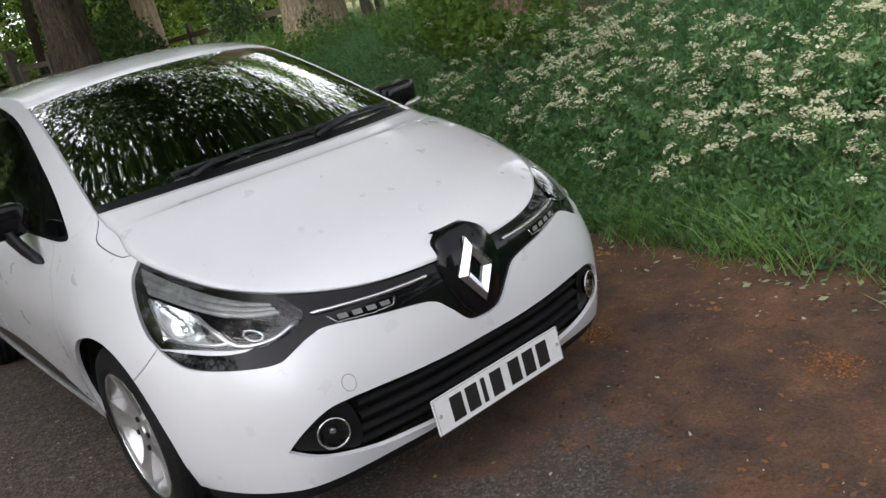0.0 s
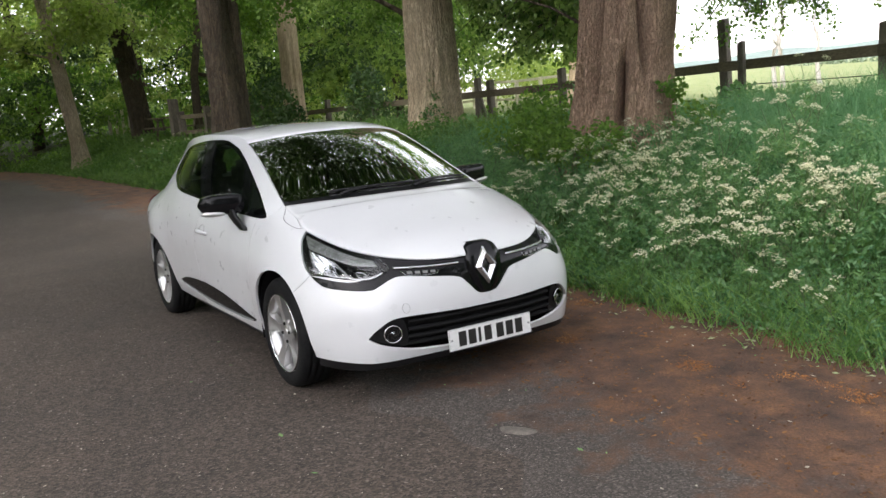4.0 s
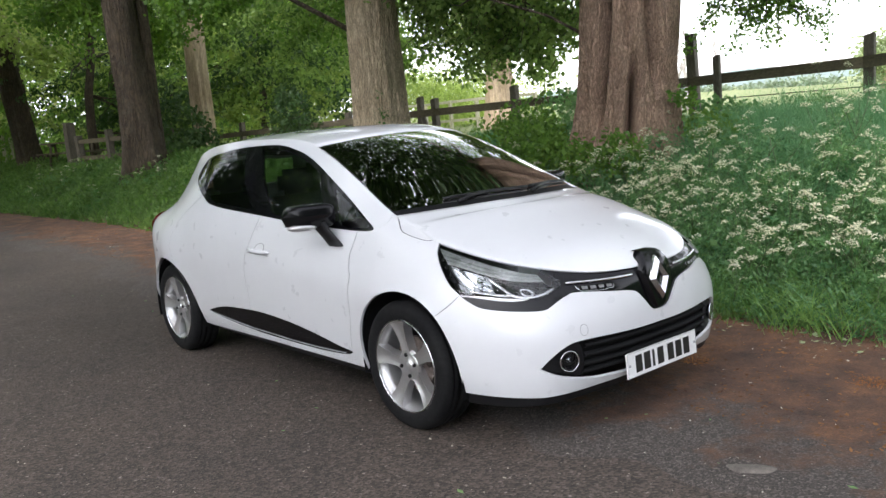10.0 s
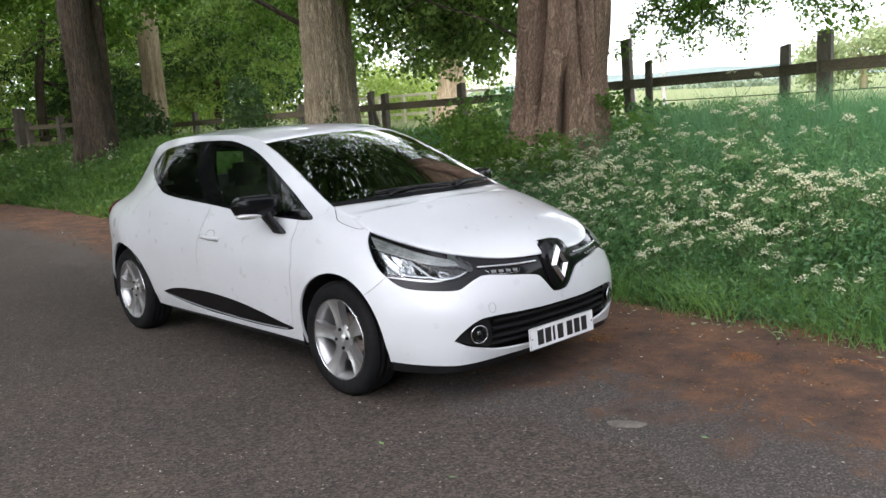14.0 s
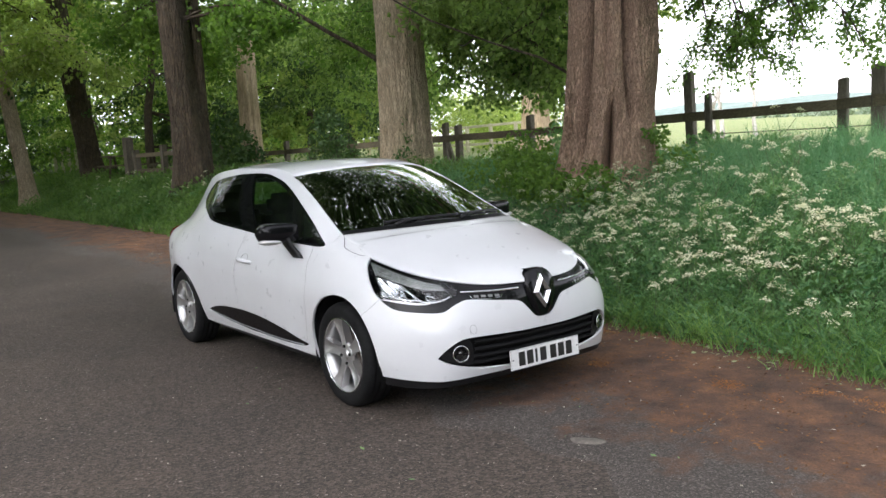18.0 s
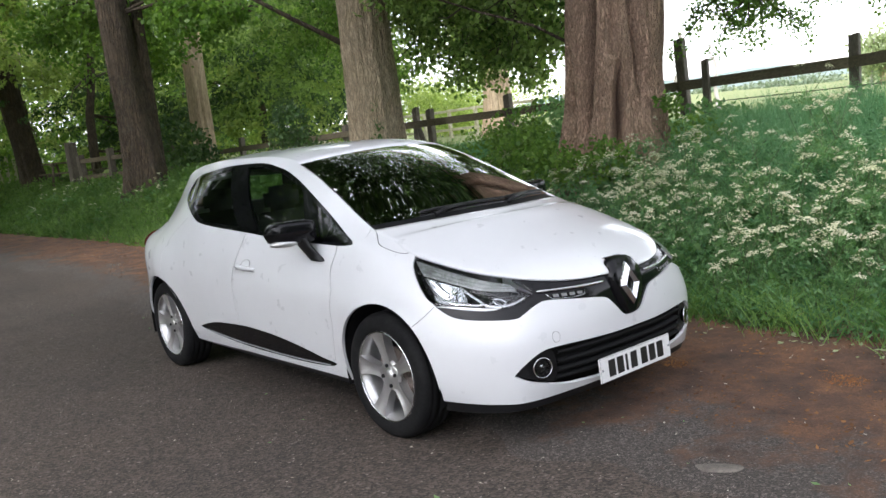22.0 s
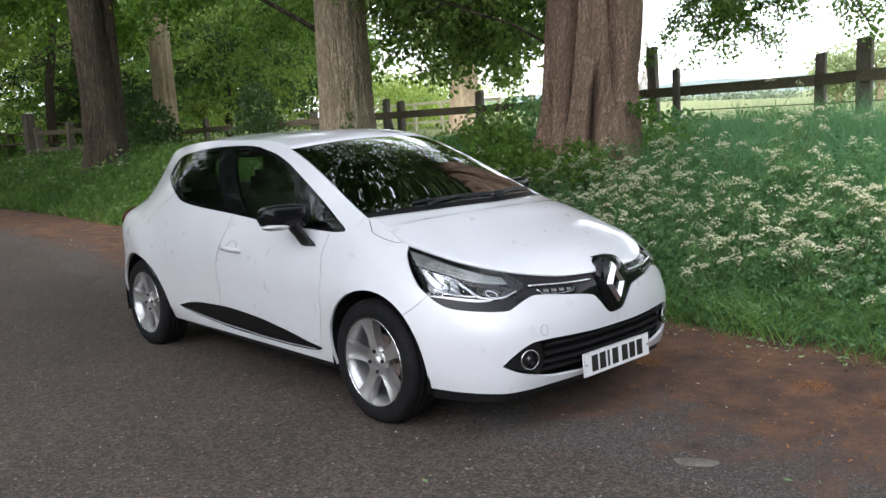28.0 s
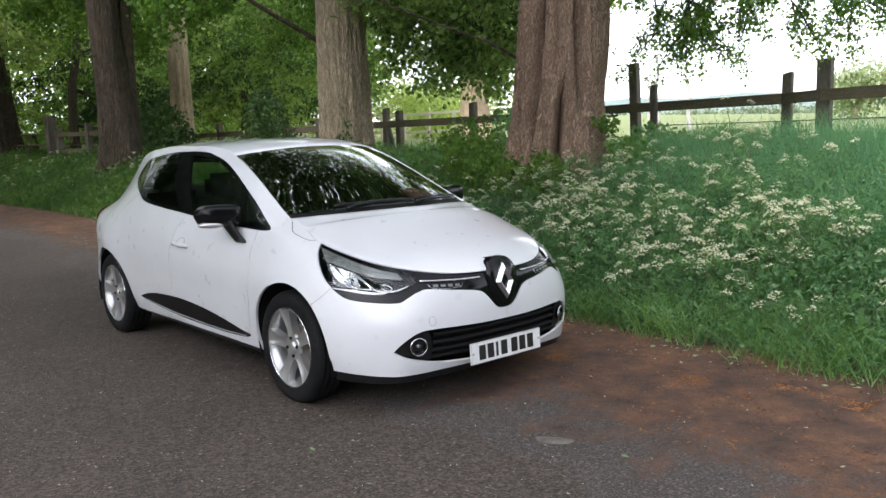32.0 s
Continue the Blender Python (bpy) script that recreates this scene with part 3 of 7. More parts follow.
def spline(values, at):
    """Values along a smooth curve through evenly spaced ones (first axis)."""
    at = np.clip(at, 0, len(values) - 1)
    i = np.minimum(at.astype(int), len(values) - 2)
    u = (at - i).reshape(at.shape + (1,) * (values.ndim - 1))
    wide = np.concatenate([2 * values[:1] - values[1:2], values, 2 * values[-1:] - values[-2:-1]])
    a, b, c, d = (wide[i + k] for k in range(4))
    return b + 0.5 * u * (c - a + u * (2 * a - 5 * b + 4 * c - d + u * (3 * (b - c) + d - a)))


def round_rail(rail, s):
    """A rail continued onto the other side at both ends, so that nose and tail stay round."""
    flip = np.array([1, -1, 1])
    longer = np.concatenate([rail[2:0:-1] * flip, rail, rail[-2:-4:-1] * flip])
    return spline(longer, s + 2)


def skin(s, v):
    """A point of the car's right side: s from nose (0) to tail (10), v from the lower edge (0) to the lid's edge (5)."""
    s, v = np.asarray(s, float), np.asarray(v, float)
    cols = np.stack([round_rail(r, s) for r in CAGE])
    i = np.minimum(np.clip(v, 0, 5).astype(int), 4)
    u = (np.clip(v, 0, 5) - i)[..., None]
    wide = np.concatenate([2 * cols[:1] - cols[1:2], cols, 2 * cols[-1:] - cols[-2:-1]])
    take = lambda k: np.take_along_axis(wide, (i + k)[None, ..., None], 0)[0]
    a, b, c, d = (take(k) for k in range(4))
    return b + 0.5 * u * (c - a + u * (2 * a - 5 * b + 4 * c - d + u * (3 * (b - c) + d - a)))


def lid(s, w):
    """A point of bonnet, windscreen or roof: s as before, w from the right edge (1) to the middle (0)."""
    s, w = np.asarray(s, float), np.asarray(w, float)
    e = round_rail(CAGE[5], s)
    bow, crown = spline(BOW, s), spline(CROWN, s)
    k = 1 - w * w
    return np.stack([e[..., 0] + bow * k, e[..., 1] * w, e[..., 2] + crown * (1 - np.abs(w) ** 2.4)], -1)


from mathutils.geometry import delaunay_2d_cdt


def paint_material():
    """White car paint under clear lacquer, with a faint film of dust."""
    m, t, b = shader("white_car_paint", 0.32)
    c = ramp(t, noise_of(t, 2.5, 5), [(0.3, (0.66, 0.667, 0.68)), (0.7, (0.70, 0.707, 0.72))])
    t.links.new(c, b.inputs["Base Color"])
    b.inputs["Coat Weight"].default_value, b.inputs["Coat Roughness"].default_value = 1.0, 0.09
    r = ramp(t, noise_of(t, 9.0, 4), [(0.3, (0.26,) * 3), (0.7, (0.40,) * 3)])
    t.links.new(r, b.inputs["Roughness"])
    return m


def glass_material(name, tint, gloss=0.02):
    """A pane: clear with a tint, mirroring more at a slant."""
    m = bpy.data.materials.new(name)
    m.use_nodes = True
    t = m.node_tree
    t.nodes.clear()
    out, mx = node(t, "OutputMaterial"), node(t, "MixShader")
    clear, shine, fres = node(t, "BsdfTransparent", Color=(*tint, 1)), node(t, "BsdfGlossy", Roughness=gloss, Color=(1, 1, 1, 1)), node(t, "Fresnel", IOR=1.52)
    t.links.new(fres.outputs[0], mx.inputs[0])
    t.links.new(clear.outputs[0], mx.inputs[1])
    t.links.new(shine.outputs[0], mx.inputs[2])
    t.links.new(mx.outputs[0], out.inputs["Surface"])
    return m


WHITE = paint_material()
BLACK_GLOSS = surface("gloss_black_trim", (0.004, 0.004, 0.005), (0.006, 0.006, 0.007), 4, 0.05, 200, 0.0, gloss=0.25)
BLACK_SATIN = surface("satin_black_plastic", (0.006, 0.006, 0.007), (0.012, 0.012, 0.013), 5, 0.45, 300, 0.15, 0.001, gloss=0.3)
BLACK_DEEP = surface("dark_cavity_plastic", (0.006, 0.006, 0.007), (0.010, 0.010, 0.010), 5, 0.8, 100, 0.0, gloss=0.15)
FACET = surface("faceted_chrome_reflector", (0.80, 0.81, 0.82), (0.9, 0.9, 0.9), 6, 0.06, 45, 0.12, 0.004, metal=0.97, dark=0.05)
RIB_PLASTIC = surface("ribbed_lamp_plastic", (0.20, 0.21, 0.195), (0.42, 0.43, 0.41), 12, 0.16, 60, 0.0, metal=0.35, dark=0.25)
SEAM_PALE = surface("shallow_panel_gap", (0.30, 0.30, 0.305), (0.36, 0.36, 0.365), 9, 0.8, 90, 0.0, gloss=0.1)
SEAM_DARK = surface("panel_gap", (0.03, 0.03, 0.032), (0.05, 0.05, 0.052), 9, 0.8, 90, 0.0, gloss=0.1)
CHROME = surface("chrome", (0.72, 0.73, 0.74), (0.80, 0.80, 0.81), 6, 0.13, 120, 0.0, metal=1.0, dark=0.05)
SATIN_METAL = surface("silver_alloy", (0.50, 0.495, 0.49), (0.60, 0.595, 0.59), 5, 0.30, 160, 0.04, 0.001, metal=0.8, dark=0.08)
GREY_PLASTIC = surface("grey_lamp_plastic", (0.30, 0.305, 0.31), (0.42, 0.425, 0.43), 8, 0.22, 90, 0.0)
LAMP_DARK = surface("dark_lamp_housing", (0.008, 0.008, 0.009), (0.03, 0.03, 0.032), 16, 0.15, 60, 0.0, metal=0.2, dark=0.5)
MIRROR_GREY = surface("mid_grey_plastic", (0.14, 0.14, 0.14), (0.2, 0.2, 0.2), 8, 0.5, 90, 0.0)
RUBBER = surface("tyre_rubber", (0.008, 0.008, 0.009), (0.017, 0.017, 0.017), 7, 0.75, 70, 0.25, 0.003, gloss=0.12)
BRAKE = surface("rusty_brake_iron", (0.10, 0.075, 0.06), (0.2, 0.17, 0.15), 14, 0.55, 60, 0.2, metal=0.6)
TRIM_CLOTH = surface("dark_seat_cloth", (0.018, 0.018, 0.020), (0.035, 0.035, 0.037), 8, 0.9, 160, 0.3, 0.002)
DASH = surface("dark_dashboard_plastic", (0.025, 0.025, 0.026), (0.04, 0.04, 0.042), 8, 0.7, 220, 0.3, 0.002)
GLASS = glass_material("window_glass", (0.82, 0.88, 0.84))
DARK_GLASS = glass_material("tinted_window_glass", (0.56, 0.64, 0.60))
LENS = glass_material("lamp_lens", (0.92, 0.94, 0.95))
RED_LAMP = surface("red_lamp_plastic", (0.07, 0.006, 0.006), (0.12, 0.01, 0.01), 8, 0.12, 90, 0.0)
PLATE_WHITE = surface("number_plate_white", (0.70, 0.70, 0.69), (0.78, 0.78, 0.77), 5, 0.35, 50, 0.0, dark=0.06)
PLATE_BLACK = surface("number_plate_black", (0.012, 0.012, 0.012), (0.02, 0.02, 0.02), 5, 0.4, 50, 0.0)

car = tagged(new("car"), "white five-door hatchback with black trim, parked on the lane", "car")
SS, VS = 0.42, 0.16  # metres to a step of s and of v, roughly


def closed_curve(points, steps=6):
    """A smooth closed line through control points; a point given twice is a corner."""
    p = np.array(points, float)
    n = len(p)
    out = []
    for i in range(n):
        a, b, c, d = p[i - 1], p[i], p[(i + 1) % n], p[(i + 2) % n]
        if np.allclose(b, c):
            continue
        if np.allclose(a, b):
            a = 2 * b - c
        if np.allclose(c, d):
            d = 2 * c - b
        for u in np.linspace(0, 1, steps, endpoint=False):
            out.append(b + 0.5 * u * (c - a + u * (2 * a - 5 * b + 4 * c - d + u * (3 * (b - c) + d - a))))
    return np.array(out)


def ribbon(points, half=0.0024, steps=8):
    """A thin strip along an open line of control points in (s, v), half as wide as told in metres."""
    p = spline(np.array(points, float), np.linspace(0, len(points) - 1, (len(points) - 1) * steps + 1))
    m = p * (SS, VS)
    way = np.gradient(m, axis=0)
    side = np.stack([-way[:, 1], way[:, 0]], 1) / np.linalg.norm(way, axis=1)[:, None]
    return np.concatenate([m + side * half, (m - side * half)[::-1]]) / (SS, VS)


def inside(poly, pts):
    """Which points lie within a closed line."""
    a, b = poly, np.roll(poly, -1, 0)
    hit = np.zeros(len(pts), bool)
    for (x1, y1), (x2, y2) in zip(a, b):
        cross = (y1 > pts[:, 1]) != (y2 > pts[:, 1])
        if cross.any():
            xs = (x2 - x1) * (pts[:, 1] - y1) / (y2 - y1 + 1e-12) + x1
            hit ^= cross & (pts[:, 0] < xs)
    return hit


def find_sv(x, z, s0, v0):
    """Where on the skin a place of the side view lies."""
    s, v = np.full(len(x), s0, float), np.full(len(x), v0, float)
    for _ in range(25):
        p, ps, pv = skin(s, v), skin(s + 1e-3, v), skin(s, v + 1e-3)
        a, b, c, d = ((ps[:, 0] - p[:, 0]) * 1e3, (pv[:, 0] - p[:, 0]) * 1e3, (ps[:, 2] - p[:, 2]) * 1e3, (pv[:, 2] - p[:, 2]) * 1e3)
        ex, ez, det = x - p[:, 0], z - p[:, 2], a * d - b * c
        det = np.where(np.abs(det) < 1e-6, 1e-6, det)
        s = np.clip(s + np.clip((d * ex - b * ez) / det, -0.3, 0.3), 0, 9.5)
        v = np.clip(v + np.clip((a * ez - c * ex) / det, -0.3, 0.3), 0.001, 4.999)
    return s, v


def arch(x0, z0, r, s0):
    q = np.linspace(radians(-12), radians(192), 40)
    s, v = find_sv(x0 + r * np.cos(q), z0 + r * np.sin(q), s0, 1.5)
    return np.concatenate([[(s[0], -0.2)], np.stack([s, v], 1), [(s[-1], -0.2)]])


LENS_EDGE = closed_curve([(3.0, 5.1), (3.0, 5.1), (2.5, 5.1), (2.18, 5.1), (1.86, 5.1), (1.68, 5.02), (1.50, 4.25), (1.50, 4.25), (1.56, 3.74), (1.82, 3.16), (2.04, 3.07), (2.22, 3.06), (2.57, 3.08), (2.96, 3.04), (2.96, 3.04), (3.08, 3.29), (3.15, 3.77), (3.15, 4.3), (3.09, 4.7)])
MASK_EDGE = closed_curve([(-0.2, 5.2), (-0.2, 5.2), (1.78, 5.2), (1.78, 5.2), (2.0, 4.6), (2.0, 3.1), (2.96, 3.03), (2.96, 3.03), (2.85, 2.88), (2.68, 2.74), (2.34, 2.68), (1.91, 2.67), (1.75, 2.8), (1.54, 3.12), (1.38, 3.28), (0.95, 3.15), (0.52, 2.95), (0.36, 2.6), (0.22, 2.22), (0.09, 2.09), (-0.2, 2.07), (-0.2, 2.07)])
INTAKE_EDGE = closed_curve([(-0.2, 1.72), (-0.2, 1.72), (0.4, 1.72), (0.76, 1.74), (1.44, 1.76), (1.69, 1.68), (1.94, 1.42), (2.09, 1.18), (2.09, 1.18), (1.88, 0.98), (1.62, 0.82), (1.24, 0.64), (0.94, 0.58), (0.66, 0.53), (0.3, 0.5), (-0.2, 0.5), (-0.2, 0.5)])
WINDOW_EDGE = closed_curve([(4.93, 4.16), (4.96, 4.07), (5.12, 4.01), (5.6, 4.02), (5.97, 4.05), (6.28, 4.07), (6.9, 4.10), (7.22, 4.19), (7.65, 4.32), (7.86, 4.41), (7.96, 4.52), (7.98, 4.66), (7.88, 4.79), (7.48, 4.86), (6.97, 4.92), (6.5, 4.93), (6.25, 4.90), (6.04, 4.87), (5.74, 4.79), (5.38, 4.63), (5.07, 4.34)])
PANES = {
    "front_quarter_pane": closed_curve([(5.03, 4.22), (5.08, 4.12), (5.34, 4.09), (5.34, 4.09), (5.60, 4.68), (5.60, 4.68), (5.38, 4.57), (5.12, 4.35)]),
    "front_window_pane": closed_curve([(5.48, 4.09), (5.48, 4.09), (5.97, 4.11), (6.10, 4.13), (6.10, 4.13), (6.72, 4.87), (6.72, 4.87), (6.5, 4.88), (6.25, 4.85), (6.04, 4.81), (5.80, 4.75), (5.80, 4.75)]),
    "rear_window_pane": closed_curve([(6.34, 4.14), (6.34, 4.14), (6.9, 4.16), (7.20, 4.25), (7.36, 4.31), (7.36, 4.31), (7.80, 4.76), (7.80, 4.76), (7.48, 4.81), (7.02, 4.87), (7.02, 4.87)]),
    "rear_quarter_pane": closed_curve([(7.50, 4.33), (7.50, 4.33), (7.65, 4.38), (7.82, 4.46), (7.90, 4.54), (7.92, 4.64), (7.88, 4.73), (7.88, 4.73)]),
}
INSERT_EDGE = closed_curve([(6.95, 1.05), (6.95, 1.05), (6.74, 1.30), (6.54, 1.44), (6.2, 1.53), (5.94, 1.51), (5.66, 1.42), (5.34, 1.23), (5.08, 1.04), (4.91, 0.95), (4.91, 0.86), (5.06, 0.71), (5.42, 0.59), (5.76, 0.56), (6.12, 0.57), (6.3, 0.62), (6.52, 0.72), (6.72, 0.85)])
TAIL_LAMP_EDGE = closed_curve([(8.72, 3.08), (8.95, 3.28), (9.35, 3.45), (9.6, 3.3), (9.62, 2.75), (9.3, 2.5), (8.9, 2.7)])
TAIL_GLASS_EDGE = closed_curve([(9.22, 4.25), (9.22, 4.25), (10.2, 4.25), (10.2, 4.25), (10.2, 4.85), (10.2, 4.85), (9.28, 4.85), (9.28, 4.85)])
LOWER_EDGE = np.array([(-0.2, -0.5), (10.2, -0.5), (10.2, 0.5), (8.8, 0.3), (7.3, 0.13), (6.3, 0.28), (5.5, 0.31), (4.5, 0.32), (3.4, 0.42), (3.0, 0.42), (2.0, 0.30), (1.2, 0.34), (0.6, 0.36), (-0.2, 0.38)])
FRONT_ARCH, REAR_ARCH = arch(0.03, 0.305, 0.365, 4.0), arch(-2.565, 0.305, 0.365, 8.0)
SEAMS = [
    ([(2.97, 3.03), (3.15, 2.72), (3.36, 2.40)], 0.0016),
    ([(3.12, 5.1), (3.5, 4.68), (4.0, 4.5), (4.5, 4.62), (5.0, 5.1)], 0.0026),
    ([(5.11, 4.02), (5.01, 3.7), (4.94, 3.48), (4.80, 3.17), (4.74, 2.91), (4.80, 1.95), (4.90, 0.93)], 0.0018),
    ([(6.22, 4.08), (6.20, 3.3), (6.22, 2.4), (6.25, 1.5)], 0.0014),
    ([(6.30, 0.64), (6.30, 0.42), (6.30, 0.25)], 0.0012),
    ([(4.90, 0.62), (5.6, 0.46), (6.3, 0.46), (7.0, 0.6)], 0.0012),
    ([(7.25, 4.2), (7.5, 3.7), (7.62, 3.0), (7.55, 2.4), (7.35, 1.9)], 0.0014),
    ([(8.5, 1.9), (8.8, 2.7), (9.05, 3.05)], 0.0014),
    ([(4.92, 4.12), (4.86, 4.45), (4.93, 4.75), (5.02, 5.1)], 0.0010),
]
GAPS = [ribbon(line, half) for line, half in SEAMS]


def skin_normal(s, v):
    a = skin(s + 0.01, v) - skin(s - 0.01, v)
    b = skin(s, np.minimum(v + 0.02, 5)) - skin(s, np.maximum(v - 0.02, 0))
    n = np.cross(b, a)
    return n / (np.linalg.norm(n, axis=-1)[..., None] + 1e-9)


SIGN = 1.0 if skin_normal(np.array([6.0]), np.array([2.5]))[0, 1] < 0 else -1.0


def on_skin(s, v, out=0.0):
    s, v = np.atleast_1d(np.asarray(s, float)), np.atleast_1d(np.asarray(v, float))
    return skin(s, v) + SIGN * out * skin_normal(s, v)


def cut_skin():
    """Triangles of the right side, cut along every outline, and the (s, v) of their corners."""
    loops = [LENS_EDGE, MASK_EDGE, INTAKE_EDGE, WINDOW_EDGE, INSERT_EDGE, TAIL_LAMP_EDGE, TAIL_GLASS_EDGE, LOWER_EDGE, FRONT_ARCH, REAR_ARCH, *PANES.values(), *GAPS]
    frame_line = np.array([(0, 0), (10, 0), (10, 5), (0, 5)])
    verts, edges = [], []
    marks = []
    for loop in loops + [frame_line]:
        dense = []
        for a, b in zip(loop, np.roll(loop, -1, 0)):
            n = max(1, int(np.linalg.norm((b - a) * (SS, VS)) / 0.03))
            dense += [a + (b - a) * k / n for k in range(n)]
        base = len(verts)
        verts += [Vector((p[0] * SS, p[1] * VS)) for p in dense]
        edges += [(base + i, base + (i + 1) % len(dense)) for i in range(len(dense))]
        marks.append(np.array(dense) * (SS, VS))
    marks = np.concatenate(marks)
    gs, gv = np.meshgrid(np.concatenate([np.linspace(0, 4, 90), np.linspace(4, 10, 110)[1:]]), np.linspace(0, 5, 56), indexing="ij")
    g = np.stack([gs.ravel() * SS, gv.ravel() * VS], 1)
    clear = np.ones(len(g), bool)
    for i in range(0, len(g), 500):
        clear[i : i + 500] = (np.abs(g[i : i + 500, None, :] - marks[None]).max(-1) > 0.006).all(1)
    verts += [Vector(p) for p in g[clear].tolist()]
    co, _, faces, *_ = delaunay_2d_cdt(verts, edges, [], 0, 1e-6)
    sv = np.array([tuple(c) for c in co]) / (SS, VS)
    tri = np.array([f for f in faces if len(f) == 3])
    mid = sv[tri].mean(1)
    keep = (mid[:, 0] > 0) & (mid[:, 0] < 10) & (mid[:, 1] > 0) & (mid[:, 1] < 5)
    return sv, tri[keep], mid[keep]


SV_ALL, TRI_ALL, MID_ALL = cut_skin()
ZONE = np.full(len(TRI_ALL), "body", dtype=object)
for key, loop in [("lower", LOWER_EDGE), ("mask", MASK_EDGE), ("lens", LENS_EDGE), ("intake", INTAKE_EDGE), ("insert", INSERT_EDGE), ("frame", WINDOW_EDGE), *PANES.items(), ("tail_lamp", TAIL_LAMP_EDGE), ("tail_glass", TAIL_GLASS_EDGE)]:
    ZONE[inside(loop, MID_ALL)] = key
for loop in GAPS:
    ZONE[inside(loop, MID_ALL) & (ZONE == "body")] = "gap"
for loop in (FRONT_ARCH, REAR_ARCH):
    ZONE[inside(loop, MID_ALL)] = "hole"


def split_islands(tri):
    """Groups of triangles that hang together by an edge."""
    owner = {}
    root = list(range(len(tri)))

    def find(i):
        while root[i] != i:
            root[i] = root[root[i]]
            i = root[i]
        return i

    for i, t in enumerate(tri):
        for a, b in ((t[0], t[1]), (t[1], t[2]), (t[2], t[0])):
            k = (min(a, b), max(a, b))
            if k in owner:
                root[find(i)] = find(owner[k])
            else:
                owner[k] = i
    groups = {}
    for i in range(len(tri)):
        groups.setdefault(find(i), []).append(i)
    return [tri[g] for g in groups.values()]


def skin_part(name, tri, material, out=0.0, flange=0.012, parent=None, label="", flip=False):
    """A piece of the skin as a mesh with its edges turned in."""
    used, inv = np.unique(tri, return_inverse=True)
    faces = inv.reshape(-1, 3)
    s, v = np.clip(SV_ALL[used, 0], 0, 10), np.clip(SV_ALL[used, 1], 0, 5)
    p = on_skin(s, v, out)
    p[np.abs(p[:, 1]) < 1e-4, 1] = 0
    q = on_skin(s, v, out - flange)
    mirror = np.array([1, -1, 1]) if flip else np.array([1, 1, 1])
    n = np.cross(p[faces[:, 1]] - p[faces[:, 0]], p[faces[:, 2]] - p[faces[:, 0]]).sum(0)
    outward = SIGN * skin_normal(s, v).sum(0)
    if (np.dot(n, outward) < 0) != flip:
        faces = faces[:, ::-1]
    count = {}
    for f in faces:
        for a, b in ((f[0], f[1]), (f[1], f[2]), (f[2], f[0])):
            count[(a, b)] = 1
    rim = [(a, b) for a, b in count if (b, a) not in count]
    rim = [(a, b) for a, b in rim if not (s[a] < 0.001 and s[b] < 0.001) and not (s[a] > 9.999 and s[b] > 9.999)]
    verts = (p * mirror).tolist()
    polys = faces.tolist()
    sides = []
    if flange:
        for a, b in rim:
            k = len(verts)
            verts += [(p[a] * mirror).tolist(), (p[b] * mirror).tolist(), (q[b] * mirror).tolist(), (q[a] * mirror).tolist()]
            sides.append((k + 1, k, k + 3, k + 2))
    me = bpy.data.meshes.new(name)
    me.from_pydata(verts, [], polys + sides)
    me.materials.append(material)
    me.polygons.foreach_set("use_smooth", [True] * len(polys) + [False] * len(sides))
    ob = new(name, me)
    ob.parent = parent or car
    if label:
        ob["label"] = label
    return ob


def panel_name(tri):
    s, v = SV_ALL[np.unique(tri)].mean(0)
    if v > 4.3 and s < 9 and len(tri) > 400:
        return "roof_side"
    for limit, word in ((3.15, "front_bumper"), (4.85, "front_wing"), (6.2, "front_door"), (7.35, "rear_door"), (8.9, "rear_quarter_panel")):
        if s < limit:
            return word
    return "rear_bumper"


